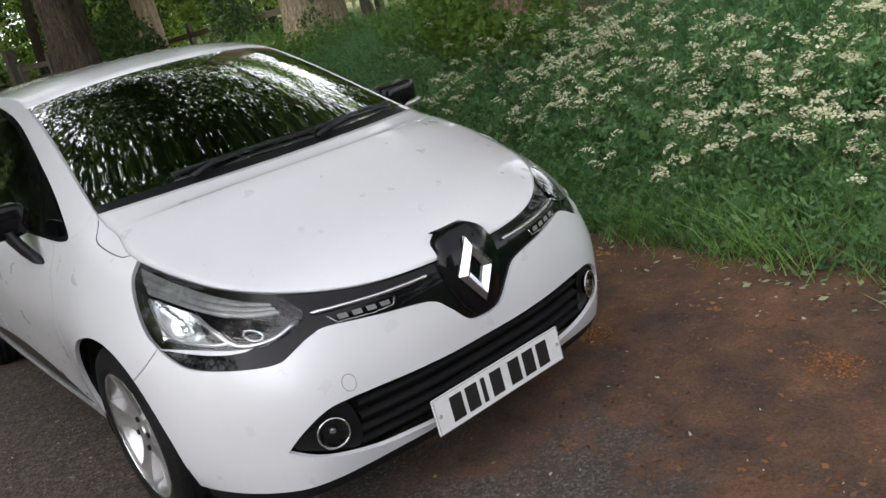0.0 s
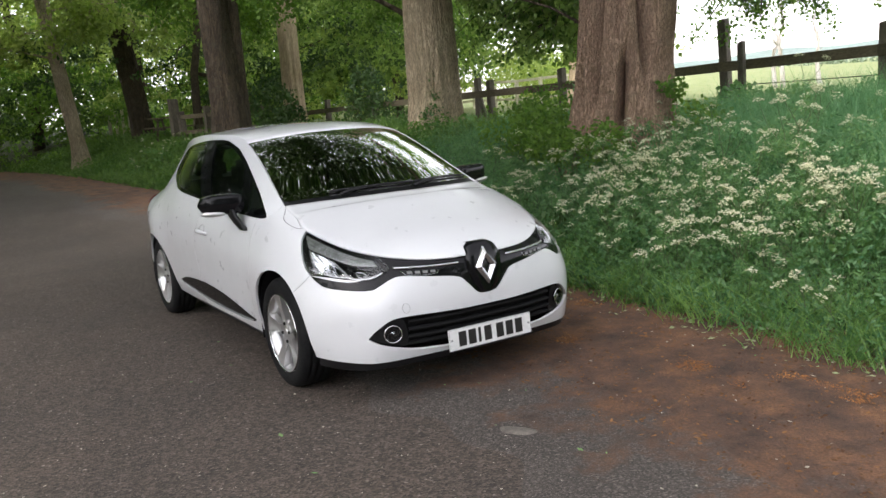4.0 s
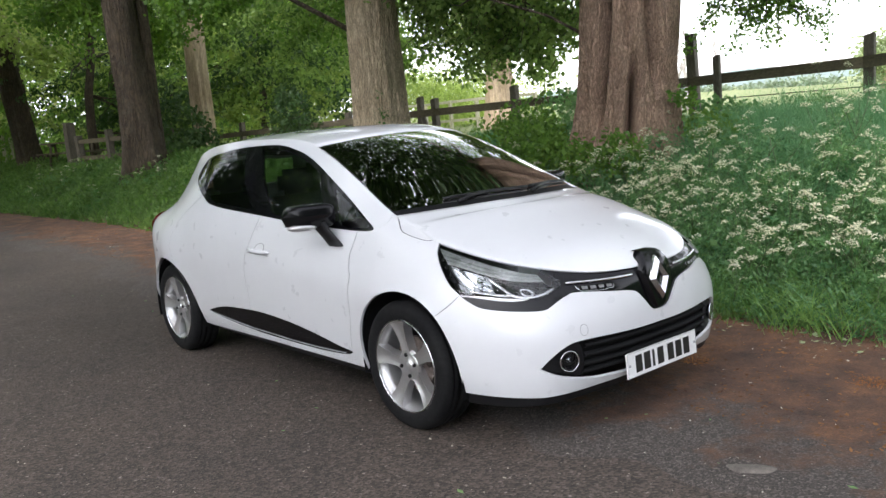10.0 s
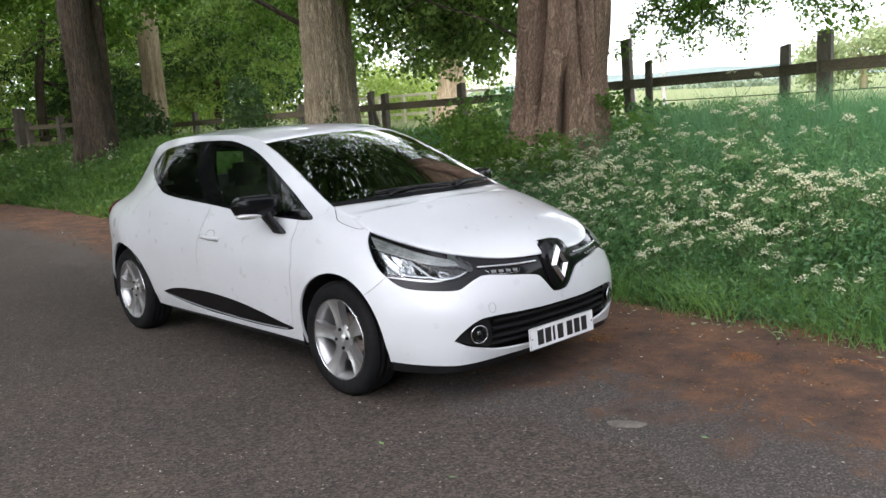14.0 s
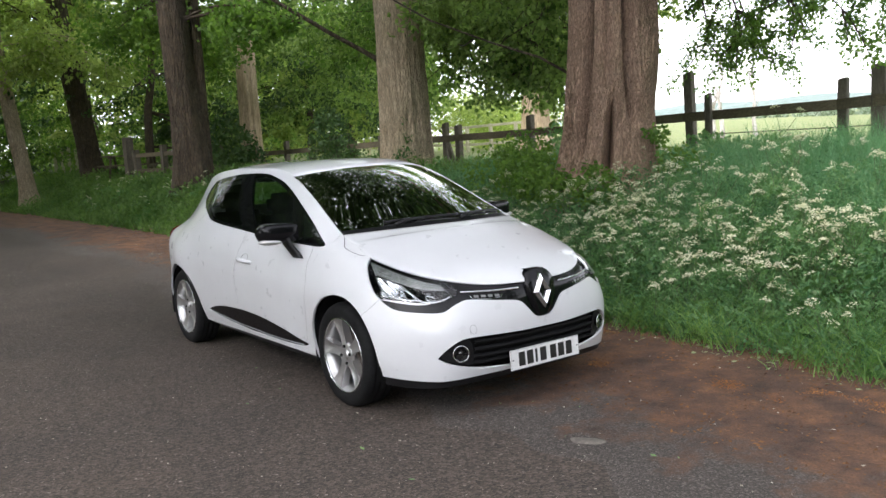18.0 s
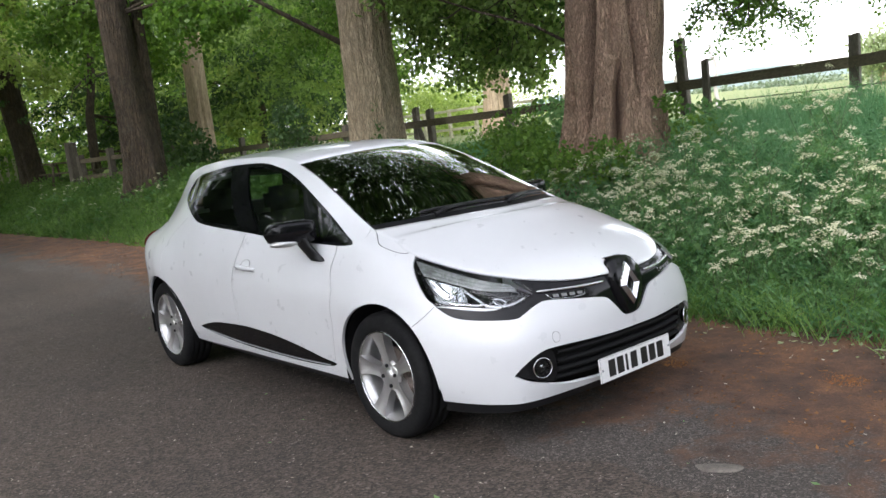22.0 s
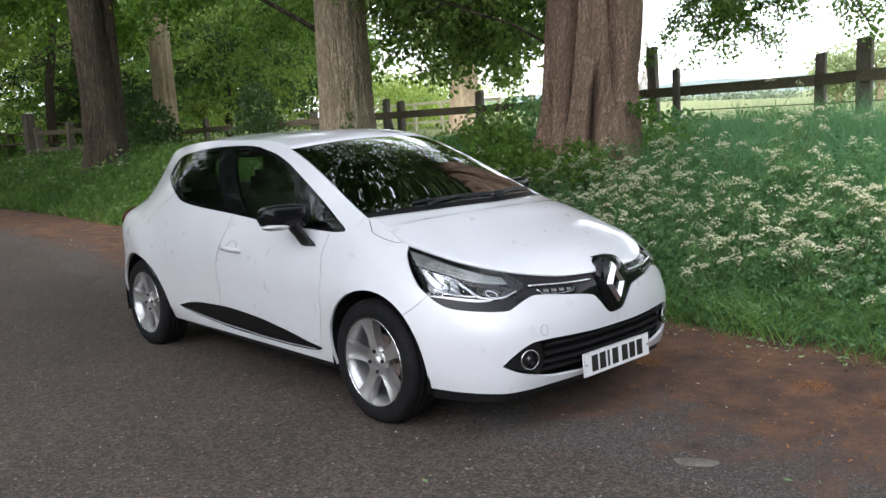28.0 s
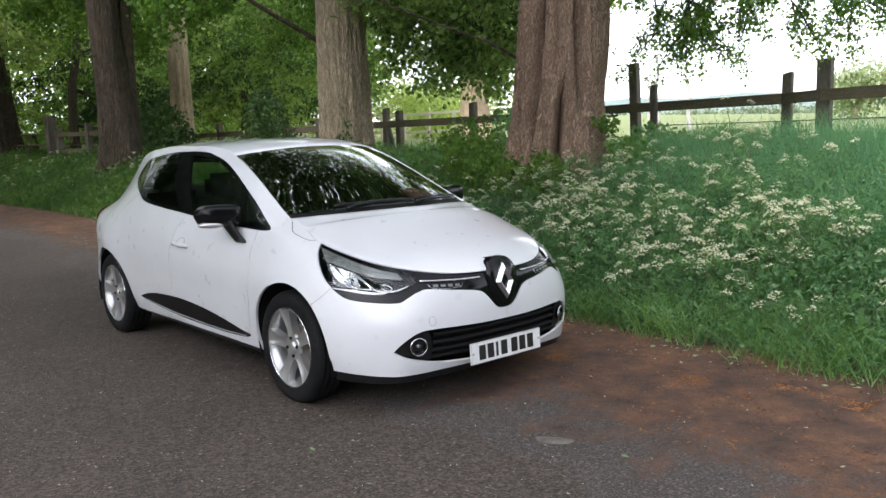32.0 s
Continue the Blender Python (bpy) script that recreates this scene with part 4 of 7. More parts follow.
for flip in (False, True):
    body = TRI_ALL[ZONE == "body"]
    for isl in split_islands(body):
        if len(isl) > 6:
            skin_part(panel_name(isl), isl, WHITE, 0.0, 0.014, flip=flip)
    skin_part("lower_trim", TRI_ALL[ZONE == "lower"], BLACK_SATIN, -0.012, 0.03, label="satin black plastic lower trim", flip=flip)
    skin_part("front_mask", TRI_ALL[ZONE == "mask"], BLACK_GLOSS, -0.010, 0.02, label="gloss black band between the headlamps", flip=flip)
    skin_part("sill_insert", TRI_ALL[ZONE == "insert"], BLACK_GLOSS, -0.004, 0.02, label="gloss black door insert", flip=flip)
    skin_part("window_frame", TRI_ALL[ZONE == "frame"], BLACK_GLOSS, -0.002, 0.02, label="gloss black window surround", flip=flip)
    for key in PANES:
        skin_part("window_pane", TRI_ALL[ZONE == key], DARK_GLASS, -0.005, 0.0, label="tinted glass", flip=flip).visible_shadow = False
    skin_part("tail_lamp", TRI_ALL[ZONE == "tail_lamp"], RED_LAMP, 0.014, 0.02, label="red tail lamp", flip=flip)
    skin_part("rear_screen", TRI_ALL[ZONE == "tail_glass"], DARK_GLASS, -0.004, 0.0, label="tinted rear glass", flip=flip)
    skin_part("intake_back", TRI_ALL[ZONE == "intake"], BLACK_DEEP, -0.05, 0.0, label="dark lower air intake", flip=flip)
    for r0, (x0, z0) in ((0.40, (0.03, 0.305)), (0.40, (-2.565, 0.305))):
        bm = bmesh.new()
        q = np.linspace(radians(-14), radians(194), 22)
        rows = [[bm.verts.new((x0 + 0.372 * math.cos(a), (1 if flip else -1) * y, z0 + 0.372 * math.sin(a))) for a in q] for y in (0.815, 0.55)]
        for k in range(21):
            bm.faces.new((rows[0][k], rows[0][k + 1], rows[1][k + 1], rows[1][k]))
        part("wheel_arch_liner", bm, BLACK_DEEP, car, "black wheel arch liner", True)

    for line, half in SEAMS:
        c = spline(np.array(line), np.linspace(0, len(line) - 1, 8 * len(line)))
        c = c[c[:, 1] < 4.985]
        bm = bmesh.new()
        tube(bm, [(p[0], p[1] * (-1 if flip else 1), p[2]) for p in on_skin(c[:, 0], c[:, 1], -0.0012).tolist()], half * 0.7, 5, False)
        part("panel_seam", bm, SEAM_DARK if 3 < line[0][0] < 4 else SEAM_PALE, car, "dark shut line between panels", True)


# ---- lid: bonnet, windscreen, roof ----
def lid_patch(name, s_lo, s_hi, w_lo, w_hi, material, out=0.0, n=40, m=40, label="", thick=0.012):
    s, w = np.meshgrid(np.linspace(s_lo, s_hi, n), np.linspace(w_lo, w_hi, m), indexing="ij")
    p = lid(s, w) + np.array([0, 0, out])
    ob = grid_mesh(name, p, material, parent=car)
    if thick:
        solid = ob.modifiers.new("thickness", "SOLIDIFY")
        solid.thickness, solid.offset = thick, 1.0
    if label:
        ob["label"] = label
    return ob


lid_patch("bonnet", 0.0, 4.93, -0.997, 0.997, WHITE, 0.0, 100, 60)
lid_patch("wiper_cowl", 4.90, 5.10, -0.99, 0.99, BLACK_SATIN, -0.010, 6, 40, "black plastic scuttle below the windscreen")
lid_patch("windscreen", 5.04, 5.985, -0.985, 0.985, GLASS, -0.003, 24, 40, "clear curved windscreen", 0).visible_shadow = False
lid_patch("roof", 5.985, 10.0, -0.997, 0.997, WHITE, 0.0, 60, 60)
lid_patch("windscreen_border", 5.93, 5.985, -0.985, 0.985, BLACK_GLOSS, -0.006, 4, 40, "black glass border", 0)


def tube_part(name, line, radii, material, parent, sides=8, label=""):
    bm = bmesh.new()
    tube(bm, line, radii, sides)
    return part(name, bm, material, parent, label, True)


def both(fn):
    """Builds a part on the right (-1) and on the left (1) of the car."""
    for side in (-1, 1):
        fn(side)


def sided(points, side):
    return [(p[0], p[1] * (-side), p[2]) for p in np.asarray(points).tolist()]


def headlamp(side):
    flip = side > 0
    lamp = skin_part("headlamp", TRI_ALL[ZONE == "lens"], LENS, -0.002, 0.0, label="clear headlamp glass", flip=flip)
    bowl = skin_part("lamp_bowl", TRI_ALL[ZONE == "lens"], LAMP_DARK, -0.075, 0.0, lamp, "dark lamp housing", flip)
    lamp.visible_shadow = False
    # stepped grey indicator reflector along the top
    for k in range(3):
        s = np.linspace(3.05 - 0.015 * k, 1.72 - 0.02 * k, 26)
        taper = np.interp(s, [1.7, 2.2, 3.05], [0.45, 0.8, 1.0])
        top = 4.86 - 0.10 * (3.05 - s)
        bm = bmesh.new()
        rows = [[bm.verts.new(p) for p in sided(on_skin(s, top - (0.26 * k + dv) * taper, -0.020 - 0.004 * k - dep), side)] for dv, dep in ((0.0, 0.001), (0.05, 0.0), (0.22, 0.001), (0.27, 0.005))]
        for one, two in zip(rows, rows[1:]):
            for i in range(25):
                bm.faces.new((one[i], one[i + 1], two[i + 1], two[i]))
        part("reflector_rib", bm, RIB_PLASTIC, lamp, "stepped grey reflector", True)
    # main beam bowl and dipped beam projector, each a dished chrome shell
    for s0, s1, v0, v1, mid, r in ((2.95, 2.46, 3.18, 3.98, (2.70, 3.5), 0.018), (2.22, 1.78, 3.24, 3.86, (2.0, 3.52), 0.026)):
        u = np.linspace(0, 1, 15)
        S, V = np.meshgrid(s0 + (s1 - s0) * u, v0 + (v1 - v0) * u, indexing="ij")
        dish = 0.026 + 0.05 * np.sin(np.linspace(0, math.pi, 15))[:, None] * np.sin(np.linspace(0, math.pi, 15))[None, :]
        pts = on_skin(S.ravel(), V.ravel(), -dish.reshape(-1, 1))
        pts[:, 1] *= -side
        shell = grid_mesh("reflector", pts.reshape(15, 15, 3), FACET if r < 0.025 else LAMP_DARK, False, lamp)
        shell["label"] = "faceted chrome reflector" if r < 0.025 else "dark projector bowl"
        c = Vector(sided(on_skin(mid[0], mid[1], -0.055), side)[0])
        bm = bmesh.new()
        bmesh.ops.create_uvsphere(bm, u_segments=16, v_segments=10, radius=r, matrix=Matrix.Translation(c))
        part("bulb_cover", bm, CHROME if r < 0.025 else BLACK_GLOSS, lamp, "domed bulb cover", True)
        if r > 0.025:
            hoop = on_skin(mid[0] + 0.085 * np.cos(np.linspace(0, 2 * math.pi, 25)), mid[1] + 0.24 * np.sin(np.linspace(0, 2 * math.pi, 25)), -0.035)
            tube_part("projector_ring", sided(hoop, side), 0.004, CHROME, lamp, 6, "chrome projector ring")
    # chrome brows under the bowls
    for ctrl in ([(2.98, 3.95), (2.90, 3.45), (2.74, 3.24), (2.40, 3.20), (2.24, 3.26)], [(2.48, 3.95), (2.34, 3.55), (2.20, 3.20), (1.98, 3.17), (1.78, 3.35), (1.62, 3.75)]):
        c = spline(np.array(ctrl), np.linspace(0, len(ctrl) - 1, 24))
        tube_part("chrome_brow", sided(on_skin(c[:, 0], c[:, 1], -0.022), side), 0.0075, CHROME, lamp, 6, "chrome strip")


both(headlamp)


def mask_trim(side):
    s = np.linspace(1.46, 0.42, 26)
    a = on_skin(s, np.interp(s, [0.4, 1.5], [4.15, 4.0]), -0.002)
    tube_part("chrome_strip", sided(a, side), [0.0022] + [0.006] * 24 + [0.0022], CHROME, car, 6, "chrome grille strip")
    bm = bmesh.new()
    for k in range(4):
        at = np.linspace(1.28 - 0.12 * k, 1.20 - 0.12 * k, 3)
        lo, hi = sided(on_skin(at, np.full(3, 3.42), 0.0), side), sided(on_skin(at, np.full(3, 3.66), 0.0), side)
        lo, hi = [bm.verts.new(p) for p in lo], [bm.verts.new(p) for p in hi]
        for i in range(2):
            bm.faces.new((lo[i], lo[i + 1], hi[i + 1], hi[i]))
    part("daytime_lamp", bm, MIRROR_GREY, car, "row of small square day lamps")
    tube_part("day_lamp_trim", sided(on_skin(np.array([1.36, 1.30, 1.0, 0.82, 0.78]), np.array([3.75, 3.34, 3.28, 3.34, 3.72]), -0.003), side), 0.0015, CHROME, car, 5, "chrome day lamp frame")
    # lower intake: slats
    for k in range(4):
        v = np.full(30, 0.86 + 0.235 * k)
        s = np.linspace(0, (1.44, 1.42, 1.40, 1.38)[k], 30)
        bm = bmesh.new()
        rows = [[bm.verts.new(p) for p in sided(on_skin(s, v + dv, out), side)] for dv, out in ((-0.05, -0.035), (-0.03, -0.012), (0.035, -0.012), (0.06, -0.035))]
        for one, two in zip(rows, rows[1:]):
            for i in range(29):
                bm.faces.new((one[i], one[i + 1], two[i + 1], two[i]))
        part("intake_slat", bm, BLACK_DEEP, car, "", True)
    # fog lamp: dark pocket, ring and glass
    pocket = closed_curve([(2.04, 1.18), (1.92, 1.40), (1.69, 1.63), (1.48, 1.69), (1.42, 1.2), (1.46, 0.80), (1.62, 0.88), (1.86, 1.02)], 5)
    bm = bmesh.new()
    bm.faces.new([bm.verts.new(p) for p in sided(on_skin(pocket[:, 0], pocket[:, 1], -0.018), side)])
    part("fog_lamp_pocket", bm, BLACK_SATIN, car, "satin black fog lamp surround")
    c = Vector(sided(on_skin(1.67, 1.29, -0.012), side)[0])
    face = Vector((0.93, -0.36 * (-side), 0.0)).normalized()
    turn = Matrix.Translation(c) @ face.to_track_quat("Z", "Y").to_matrix().to_4x4()
    bm = bmesh.new()
    ring = [turn @ Vector((0.043 * math.cos(q), 0.043 * math.sin(q), 0.008)) for q in (2 * math.pi * k / 32 for k in range(33))]
    tube(bm, ring, 0.0032, 6, False)
    fog = part("fog_lamp", bm, CHROME, car, "round fog lamp with chrome ring", True)
    bm = bmesh.new()
    rows = [[bm.verts.new(turn @ Vector((r * math.cos(q), r * math.sin(q), d))) for q in (2 * math.pi * k / 24 for k in range(24))] for r, d in ((0.041, 0.004), (0.03, -0.012), (0.012, -0.02))]
    for one, two in zip(rows, rows[1:]):
        for k in range(24):
            bm.faces.new((one[k], one[(k + 1) % 24], two[(k + 1) % 24], two[k]))
    bm.faces.new(rows[-1])
    part("fog_reflector", bm, LAMP_DARK, fog, "", True)
    bm = bmesh.new()
    bmesh.ops.create_uvsphere(bm, u_segments=14, v_segments=8, radius=0.014, matrix=turn @ Matrix.Translation((0, 0.006, -0.006)))
    part("fog_bulb", bm, CHROME, fog, "chrome bulb shield", True)
    bm = bmesh.new()
    bmesh.ops.create_circle(bm, cap_ends=True, radius=0.041, segments=28, matrix=turn @ Matrix.Translation((0, 0, 0.010)))
    part("fog_glass", bm, LENS, fog)


both(mask_trim)

# tow-eye cap in the bumper
c = on_skin(1.40, 2.02, 0.0)[0]
ring = [on_skin(1.40 + 0.058 * math.cos(q), 2.02 + 0.155 * math.sin(q), 0.0004)[0] for q in np.linspace(0, 2 * math.pi, 41)]
tube_part("tow_eye_cap", [tuple(p) for p in ring], 0.0011, GREY_PLASTIC, car, 5, "round tow-eye cover seam")


# ---- badge: black plinth and a plain diamond ring ----
def plinth():
    bm = bmesh.new()
    z = np.linspace(0.522, 0.772, 22)
    half = np.interp(z, [0.522, 0.56, 0.64, 0.70, 0.745, 0.762, 0.772], [0.032, 0.064, 0.096, 0.100, 0.088, 0.074, 0.056])
    face = np.interp(z, [0.52, 0.60, 0.68, 0.72, 0.772], [0.850, 0.849, 0.838, 0.828, 0.793])
    rows = []
    for i in range(22):
        rows.append([bm.verts.new((face[i] - 0.22 * y * y - (0.03 if abs(u) > 1.01 else 0), y, z[i])) for u in (-1.02, -1, -0.6, -0.2, 0.2, 0.6, 1, 1.02) for y in [max(-1, min(1, u)) * half[i] * (1.04 if abs(u) > 1.01 else 1)]])
    for one, two in zip(rows, rows[1:]):
        for k in range(7):
            bm.faces.new((one[k], one[k + 1], two[k + 1], two[k]))
    last = [bm.verts.new((v.co.x - 0.05, v.co.y * 1.03, v.co.z + 0.002)) for v in rows[-1]]
    for k in range(7):
        bm.faces.new((rows[-1][k], rows[-1][k + 1], last[k + 1], last[k]))
    part("badge_plinth", bm, BLACK_GLOSS, car, "gloss black badge surround", True)


plinth()
bm = bmesh.new()
rows = []
for hw, hh, d in ((0.068, 0.099, 0.0), (0.066, 0.096, 0.012), (0.046, 0.071, 0.030), (0.025, 0.043, 0.016), (0.021, 0.038, 0.0)):
    rows.append([bm.verts.new((0.834 + d - 0.16 * z, y, 0.652 + z)) for y, z in ((0.0, hh), (hw * 0.5, hh * 0.5), (hw, 0.0), (hw * 0.5, -hh * 0.5), (0.0, -hh), (-hw * 0.5, -hh * 0.5), (-hw, 0.0), (-hw * 0.5, hh * 0.5))])
for one, two in zip(rows, rows[1:]):
    for k in range(8):
        bm.faces.new((one[k], one[(k + 1) % 8], two[(k + 1) % 8], two[k]))
part("badge", bm, CHROME, car, "chrome diamond-shaped badge")

# ---- number plate: white board with plain black bars for its marks ----
bm = bmesh.new()
box(bm, 0, 0, 0, 0.008, 0.52, 0.111, None, 0.002)
plate = part("number_plate", bm, PLATE_WHITE, car, "white number plate with black marks")
plate.location, plate.rotation_euler = (0.845, 0, 0.300), (0, radians(-3), 0)
for k, y in enumerate((-0.178, -0.118, -0.072, -0.020, 0.056, 0.117, 0.178)):
    bm = bmesh.new()
    box(bm, 0.0045, y, 0, 0.002, 0.016 if k == 2 else 0.046, 0.076, None, 0.0005)
    part("plate_mark", bm, PLATE_BLACK, plate, "black bar")
bm = bmesh.new()
for y in (-0.243, 0.243):
    bmesh.ops.create_uvsphere(bm, u_segments=10, v_segments=6, radius=0.006, matrix=Matrix.Translation((0.004, y, 0)))
for y, z, sy, sz in ((0, 0.0535, 0.512, 0.0016), (0, -0.0535, 0.512, 0.0016), (-0.256, 0, 0.0016, 0.107), (0.256, 0, 0.0016, 0.107)):
    box(bm, 0.0042, y, z, 0.0012, sy, sz)
part("plate_border", bm, GREY_PLASTIC, plate, "grey border and screw caps")


# ---- door mirrors, handles, wipers ----
def door_mirror(side):
    bm = bmesh.new()
    rows = []
    for u in np.linspace(0, 1, 13):
        yy = 0.765 + 0.262 * u
        shape = max(0.02, (1 - abs(2 * u - 0.95) ** 5.0)) ** 0.5 if 0 < u < 1 else 0.12
        hz, hx = 0.061 * shape, 0.075 * shape
        mid = (-0.565 - 0.055 * u, side * yy, 1.003 + 0.004 * u)
        ring = []
        for q in (2 * math.pi * k / 20 for k in range(20)):
            cx, cz = math.cos(q), math.sin(q)
            ring.append(bm.verts.new((mid[0] + hx * (abs(cx) ** 0.42 * (1 if cx > 0 else -0.55)), mid[1], mid[2] + hz * abs(cz) ** 0.42 * (1 if cz > 0 else -1))))
        rows.append(ring)
    for one, two in zip(rows, rows[1:]):
        for k in range(20):
            bm.faces.new((one[k], one[(k + 1) % 20], two[(k + 1) % 20], two[k]))
    bm.faces.new(rows[0])
    bm.faces.new(rows[-1])
    bmesh.ops.recalc_face_normals(bm, faces=bm.faces)
    shell = part("door_mirror", bm, BLACK_GLOSS, car, "gloss black door mirror", True)
    bm = bmesh.new()
    line = [(-0.505, side * 0.80, 0.845), (-0.515, side * 0.825, 0.885), (-0.545, side * 0.845, 0.93), (-0.57, side * 0.86, 0.975)]
    rows = []
    for (x, y, z), hw in zip(line, (0.066, 0.060, 0.060, 0.070)):
        rows.append([bm.verts.new((x + hw * math.cos(q), y + 0.022 * math.sin(q), z)) for q in (2 * math.pi * k / 14 for k in range(14))])
    for one, two in zip(rows, rows[1:]):
        for k in range(14):
            bm.faces.new((one[k], one[(k + 1) % 14], two[(k + 1) % 14], two[k]))
    bm.faces.new(rows[0])
    part("mirror_foot", bm, BLACK_SATIN, shell, "satin black mirror foot", True)
    ind = [(-0.500 - 0.045 * u - 0.03 * u * u, side * (0.80 + 0.228 * u), 0.948 + 0.010 * u) for u in np.linspace(0.42, 1, 10)]
    tube_part("indicator_strip", ind, [0.005, 0.011, 0.015, 0.017, 0.018, 0.018, 0.018, 0.016, 0.012, 0.006], SATIN_METAL, shell, 8, "silver indicator strip")
    bm = bmesh.new()
    box(bm, -0.647, side * 0.90, 1.003, 0.004, 0.20, 0.088, None, 0.002)
    part("mirror_glass", bm, CHROME, shell, "mirror glass")


both(door_mirror)


def door_handle(side):
    s = np.linspace(6.17, 5.90, 12)
    bar = on_skin(s, np.full(12, 3.30), 0.024 * np.sin(np.linspace(0.25, math.pi - 0.25, 12))[:, None])
    tube_part("door_handle", sided(bar, side), [0.006, 0.009, 0.012, 0.013, 0.014, 0.014, 0.014, 0.014, 0.013, 0.012, 0.009, 0.006], WHITE, car, 10)
    cup = [on_skin(6.05 + 0.06 * math.cos(q), 3.36 + 0.17 * math.sin(q), 0.0008)[0] for q in np.linspace(0, 2 * math.pi, 25)]
    bm = bmesh.new()
    bm.faces.new([bm.verts.new(p) for p in sided(cup[:-1], side)])
    part("handle_recess", bm, WHITE, car)
    # The cup is flat; a grey ring and strip paint its shade.
    tube_part("recess_seam", sided(cup, side), 0.0016, MIRROR_GREY, car, 5, "grey line painted as shade round the handle recess")
    shade = on_skin(s, np.full(12, 3.215), 0.0015)
    tube_part("handle_gap", sided(shade, side), 0.0024, MIRROR_GREY, car, 5, "grey strip painted as the shadow under the handle")
    strip = np.linspace(6.85, 5.02, 30)
    tube_part("sill_strip", sided(on_skin(strip, np.interp(strip, [4.95, 5.42, 5.76, 6.3, 6.85], [0.82, 0.70, 0.67, 0.74, 1.0]), 0.0), side), 0.0035, GREY_PLASTIC, car, 5, "thin grey strip")


both(door_handle)
for w0, w1, base in ((0.62, -0.18, 0.55), (-0.20, -0.92, -0.15)):
    u = np.linspace(0, 1, 14)
    blade = lid(5.08 + 0.015 * np.sin(u * math.pi), w0 + (w1 - w0) * u) + np.array([0, 0, 0.008])
    wiper = tube_part("wiper_blade", [tuple(p) for p in blade], 0.008, BLACK_SATIN, car, 6, "black wiper blade")
    arm = [lid(4.98, base), lid(5.06, base * 0.6 + (w0 + w1) / 2 * 0.4), lid(5.09, (w0 + w1) / 2)]
    tube_part("wiper_arm", [(float(p[0]), float(p[1]), float(p[2]) + 0.012) for p in arm], [0.012, 0.009, 0.006], BLACK_SATIN, wiper, 6)


# ---- wheels ----
def revolve(bm, profile, steps=48):
    rows = [[bm.verts.new((r * math.cos(q), y, r * math.sin(q))) for r, y in profile] for q in (2 * math.pi * k / steps for k in range(steps))]
    for k in range(steps):
        one, two = rows[k], rows[(k + 1) % steps]
        for i in range(len(profile) - 1):
            bm.faces.new((one[i], one[i + 1], two[i + 1], two[i]))


